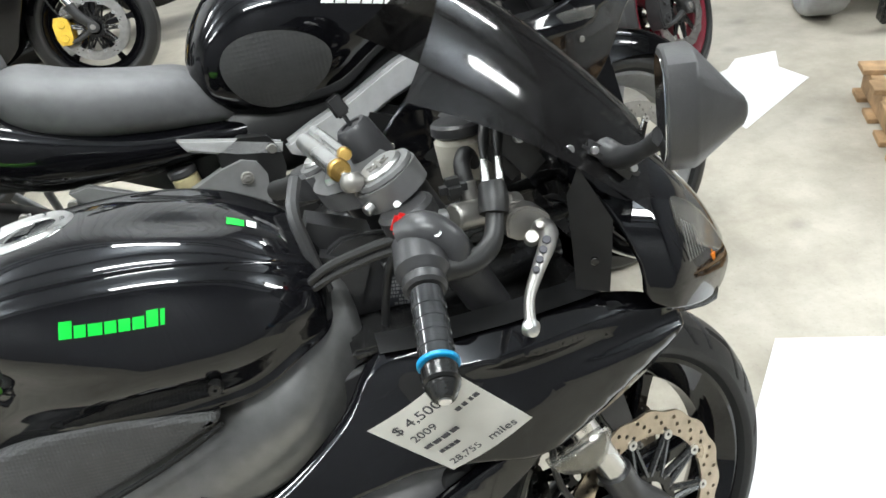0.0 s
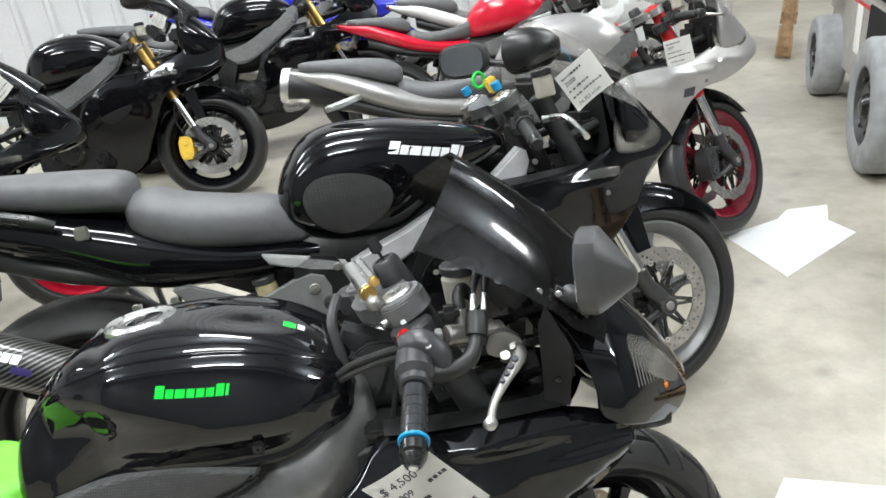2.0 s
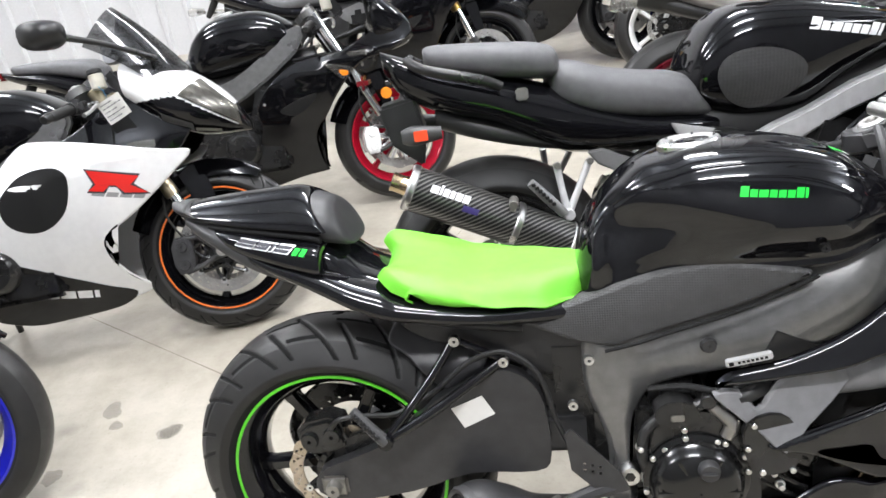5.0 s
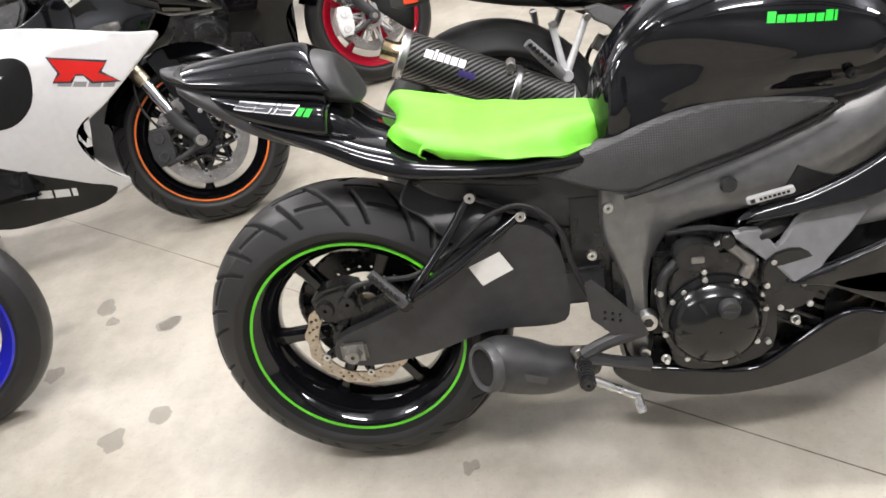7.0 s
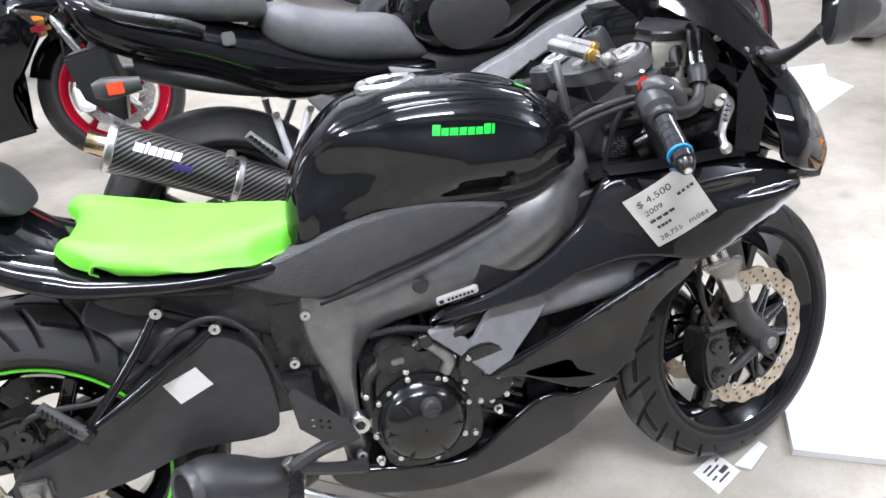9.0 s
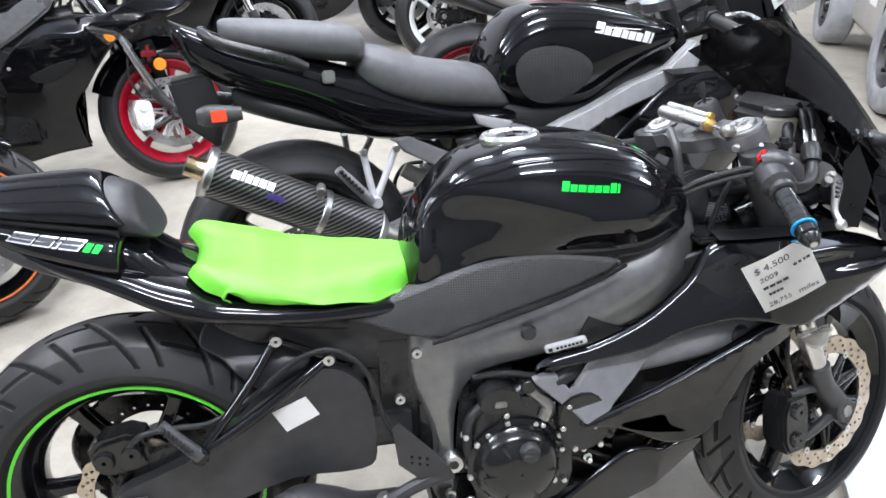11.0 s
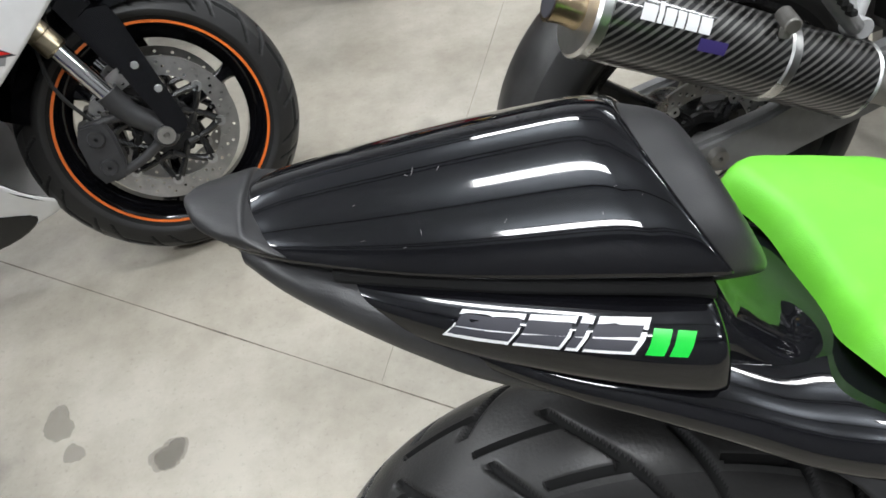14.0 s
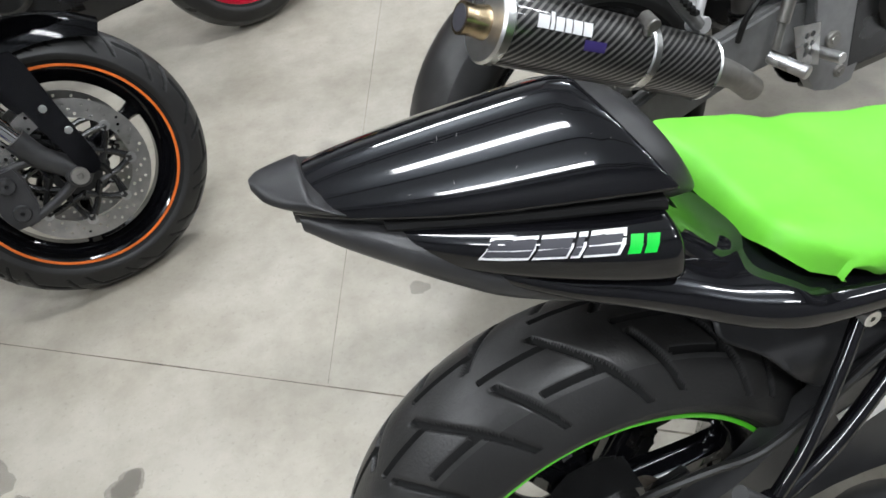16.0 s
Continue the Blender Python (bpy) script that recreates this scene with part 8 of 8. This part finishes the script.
tagged(part("wrapped_load", box((0.9, 0.85, 0.25), (0, 0, 0), 0.05), CLEAR, None), label="plastic-wrapped load on the pallet", category="load").matrix_basis = pose(3.31, 0.90, 0.256, 0, 0, 62)

# ---- price cards on the other bikes ----
def card_at(label, tl, tr, bl, lines=True):
    tl, tr, bl = Vector(tl), Vector(tr), Vector(bl)
    x, z = (tr - tl).normalized(), (tl - bl).normalized()
    y = z.cross(x).normalized()
    z = x.cross(y)
    mid = (tl + tr) / 2
    return price_card(label, Matrix.Translation(mid) @ Matrix((x, y, z)).transposed().to_4x4(), (tr - tl).length / 1.08, lines)


card_at("white hand-written price card tied to a black mirror", (1.524, 0.786, 1.075), (1.612, 0.81, 1.128), (1.574, 0.776, 0.984), (("2008", 0.15, -0.42, 0.36), ("24,353 miles", 0.13, -0.40, 0.90)))
card_at("white hand-written price card on a silver bike's grip", (2.181, 1.821, 0.926), (2.283, 1.821, 0.943), (2.236, 1.794, 0.797), (("2007", 0.14, -0.42, 0.36), ("12780 miles", 0.12, -0.40, 0.90)))
card_at("printed white ticket on a black bike's screen", (-0.323, 1.99, 1.037), (-0.26, 2.0, 1.089), (-0.236, 1.98, 0.900))
card_at("printed white ticket on a black bike", (-0.024, 3.22, 1.090), (0.014, 3.25, 1.138), (0.095, 3.22, 0.985))
card_at("printed white ticket on a white bike", (-0.975, 1.05, 0.885), (-0.905, 1.08, 0.915), (-0.890, 1.05, 0.810))

# ---- marks on the black bike ----
marks(tank, tank, (0.767, 0.8565), (0.868, 0.8475), 0.0135, 0.002, (1.0, 0.9, 1.1, 0.9, 0.9, 0.9, 0.9, 0.35), GREENPT, tops=(1.2, 0.85, 0.85, 0.85, 0.85, 0.85, 1.15, 1.1))
for q, (w0, mat, lo, h, sl) in enumerate((((1.5, 1.1, 0.3, 1.2), WHITEDEC, 0.0, 0.0150, 0.012), ((1.45, 1.05, 0.25, 1.15), INK, 0.0019, 0.0112, 0.0090))):
    marks(tail, tail, (-0.119 + 0.003 * q, 0.8275 + lo), (-0.010 - 0.002 * q, 0.8085 + lo), h, sl, w0, mat, gap=0.10 + 0.05 * q)
marks(tail, tail, (-0.004, 0.8075), (0.020, 0.8030), 0.0120, 0.006, (0.5, 0.5), GREENPT)
rng = random.Random(5)
for k in range(18):
    x, z, a = rng.uniform(-0.16, 0.03), rng.uniform(0.875, 0.905), rng.uniform(-0.6, 1.6)
    l = rng.uniform(0.001, 0.003)
    dx, dz = l * math.cos(a), l * math.sin(a)
    laid(cowl, [(x, z), (x + dx, z + dz), (x + dx - 0.00015, z + dz + 0.00015), (x - 0.00015, z + 0.00015)], GREYDEC, cowl, "scratch", lift=0.0003, n=1)

card = tagged(new("price_tag"), label="white hand-written price card hung from the grip", category="tag", group="price tags on the bikes")
HW = hero.matrix_basis
CL, CT, CR, CB = (HW @ Vector(p) for p in ((1.038, -0.272, 0.737), (1.124, -0.302, 0.797), (1.200, -0.271, 0.695), (1.114, -0.241, 0.635)))
ax, ay = (CT - CL), (CL - CB)
nrm = ax.cross(ay).normalized()
card.matrix_basis = Matrix.Translation(CB) @ Matrix((ax.normalized(), ay.normalized(), nrm)).transposed().to_4x4()
W1, H1 = ax.length, ay.length
rows = [[(W1 * i / 8, H1 * j / 8, 0.004 * math.sin(math.pi * i / 8)) for i in range(9)] for j in range(9)]
bm = grid_mesh(rows, closed=False)
bmesh.ops.solidify(bm, geom=bm.faces[:], thickness=0.0006)
part("card", bm, PAPER, card)


def on_card(x, y):
    return Matrix.Translation((W1 * x, H1 * y, 0.0012 + 0.004 * math.sin(math.pi * min(1, x + 0.12))))


writing("$ 4,500", 0.020, on_card(0.12, 0.78), INK, card)
writing("2009", 0.016, on_card(0.14, 0.60), INK, card)
writing("miles", 0.017, on_card(0.58, 0.10), INK, card)
writing("28,755", 0.015, on_card(0.10, 0.10), INK, card)
for k, (bx, by, bl) in enumerate(((0.13, 0.46, 0.42), (0.15, 0.32, 0.24), (0.66, 0.62, 0.28))):
    for q in range(4):
        part("ink_stroke", box((W1 * bl * 0.2, 0.006, 0.0006), on_card(bx + bl * 0.25 * q + 0.05, by + 0.02).translation, 0), INK, card)
part("string", tube([card.matrix_basis.inverted() @ (HW @ BAR_OUT), (W1 * 0.80, H1 * 1.05, 0.004), (W1 * 0.88, H1 * 0.94, 0.003)], 0.0010, n=5), BLUERING, card)

laid(tank, [(0.940, -0.052), (0.958, -0.052), (0.958, -0.034), (0.940, -0.034)], GREENPT, tank, n=2, down=True)
laid(tank, [(0.960, -0.050), (0.970, -0.050), (0.970, -0.032), (0.960, -0.032)], WHITEDEC, tank, n=2, down=True)

# ---- marks on the other bikes ----
def child(root, name):
    for o in root.children:
        if o.name.split(".")[0] == name:
            return o


zt = child(zzr, "fuel_tank")
marks(zt, zt, (0.782, 0.846), (0.955, 0.806), 0.026, 0.006, (1.1, 0.9, 1.2, 0.9, 0.9, 0.9, 0.9, 0.4), WHITEDEC, tops=(1.1, 0.8, 0.8, 0.8, 0.8, 0.8, 1.1, 1.05))
for s in (-1, 1):
    rows = []
    laid(zt, [(0.590, 0.672), (0.760, 0.680), (0.795, 0.805), (0.560, 0.835)], TANKPAD, zt, "tank_grip", lift=0.003, side=s, n=12, rounded=True, label="cellular black knee grip pad")
gf = [o for o in gsx.children if o.name.startswith("lower_fairing")][0]
for lift, mat, o in ((0.001, INK, 0.006), (0.002, REDDEC, 0.0)):
    laid(gf, [(1.105 - o, 0.662 + o), (1.253 + o, 0.615 + o), (1.217 + o, 0.588 - o), (1.121 - o, 0.611 - o)], mat, gf, lift=lift)
    laid(gf, [(1.121 - o, 0.611 + o), (1.161 + o, 0.601 + o), (1.137 + o, 0.584 - o), (1.092 - o, 0.595 - o)], mat, gf, lift=lift)
    laid(gf, [(1.180 - o, 0.597 + o), (1.223 + o, 0.590 + o), (1.266 + o, 0.555 - o), (1.198 - o, 0.569 - o)], mat, gf, lift=lift)
gn = [o for o in gsx.children if o.name.startswith("nose_fairing")][0]
gn.data.materials.append(GLOSS_FAR)
for f in gn.data.polygons:
    if f.center.z < 0.850 - 0.73 * max(0.0, f.center.x - 1.415) or f.center.x > 1.588:
        f.material_index = 1
for s in (-1, 1):
    laid(gn, [(1.425, 0.850), (1.597, 0.722), (1.590, 0.790), (1.492, 0.900)], BOWL, gn, "lamp_bowl", lift=0.002, side=s, n=10)
    lamp = laid(gn, [(1.415, 0.852), (1.602, 0.716), (1.596, 0.797), (1.492, 0.908)], LENS, gn, "headlight", lift=0.010, side=s, n=10, label="clear wrap-around headlight lens")
    laid(gn, [(1.350, 0.790), (1.585, 0.713), (1.590, 0.722), (1.360, 0.845)], GLOSS_FAR, gn, "chin_panel", lift=0.004, side=s, n=12, label="gloss black chin below the headlight")
    laid(gn, [(1.360, 0.775), (1.448, 0.736), (1.452, 0.758), (1.362, 0.806)], TANKPAD, gn, "ram_vent", lift=0.008, side=s, n=8, label="dark mesh intake")
    laid(gn, [(1.452, 0.734), (1.530, 0.718), (1.532, 0.726), (1.454, 0.744)], CASTALU, gn, "vent_lip", lift=0.008, side=s, n=8)
# no hole is cut: a black sheet gives the opening its shade
part("vent", shell([(0.80, 0.60), (0.86, 0.665), (0.93, 0.690), (1.012, 0.684), (1.040, 0.640), (1.006, 0.548), (0.935, 0.494), (0.86, 0.490), (0.80, 0.53)], lambda x, z: flank(x, z) + 0.0095, 0.006, -1, lip=0.003), VOID, gf, "black sheet for the unlit opening in the side")
marks(gf, gf, (1.096, 0.578), (1.247, 0.538), 0.016, 0.006, (1.0, 0.9, 0.9, 0.8), GREYDEC)
bl = part("belly_edge", shell([(0.57, 0.215), (0.62, 0.36), (0.72, 0.40), (0.80, 0.374), (0.946, 0.298), (1.03, 0.25), (1.105, 0.208), (1.04, 0.162), (0.90, 0.148), (0.70, 0.145)], lambda x, z: flank(x, z) + 0.011, 0.006, -1, lip=0.004), GLOSS_FAR, gf, "black lower edge")
marks(bl, bl, (0.70, 0.265), (0.98, 0.215), 0.030, 0.003, (0.9, 1, 0.8, 1, 0.9, 0.3), WHITEDEC)
su = [o for o in silver.children if o.name.startswith("upper_fairing")][0]
marks(su, su, (1.20, 0.606), (1.37, 0.628), 0.032, 0.010, (1.2, 0.4, 0.9, 0.5, 0.9), INK)
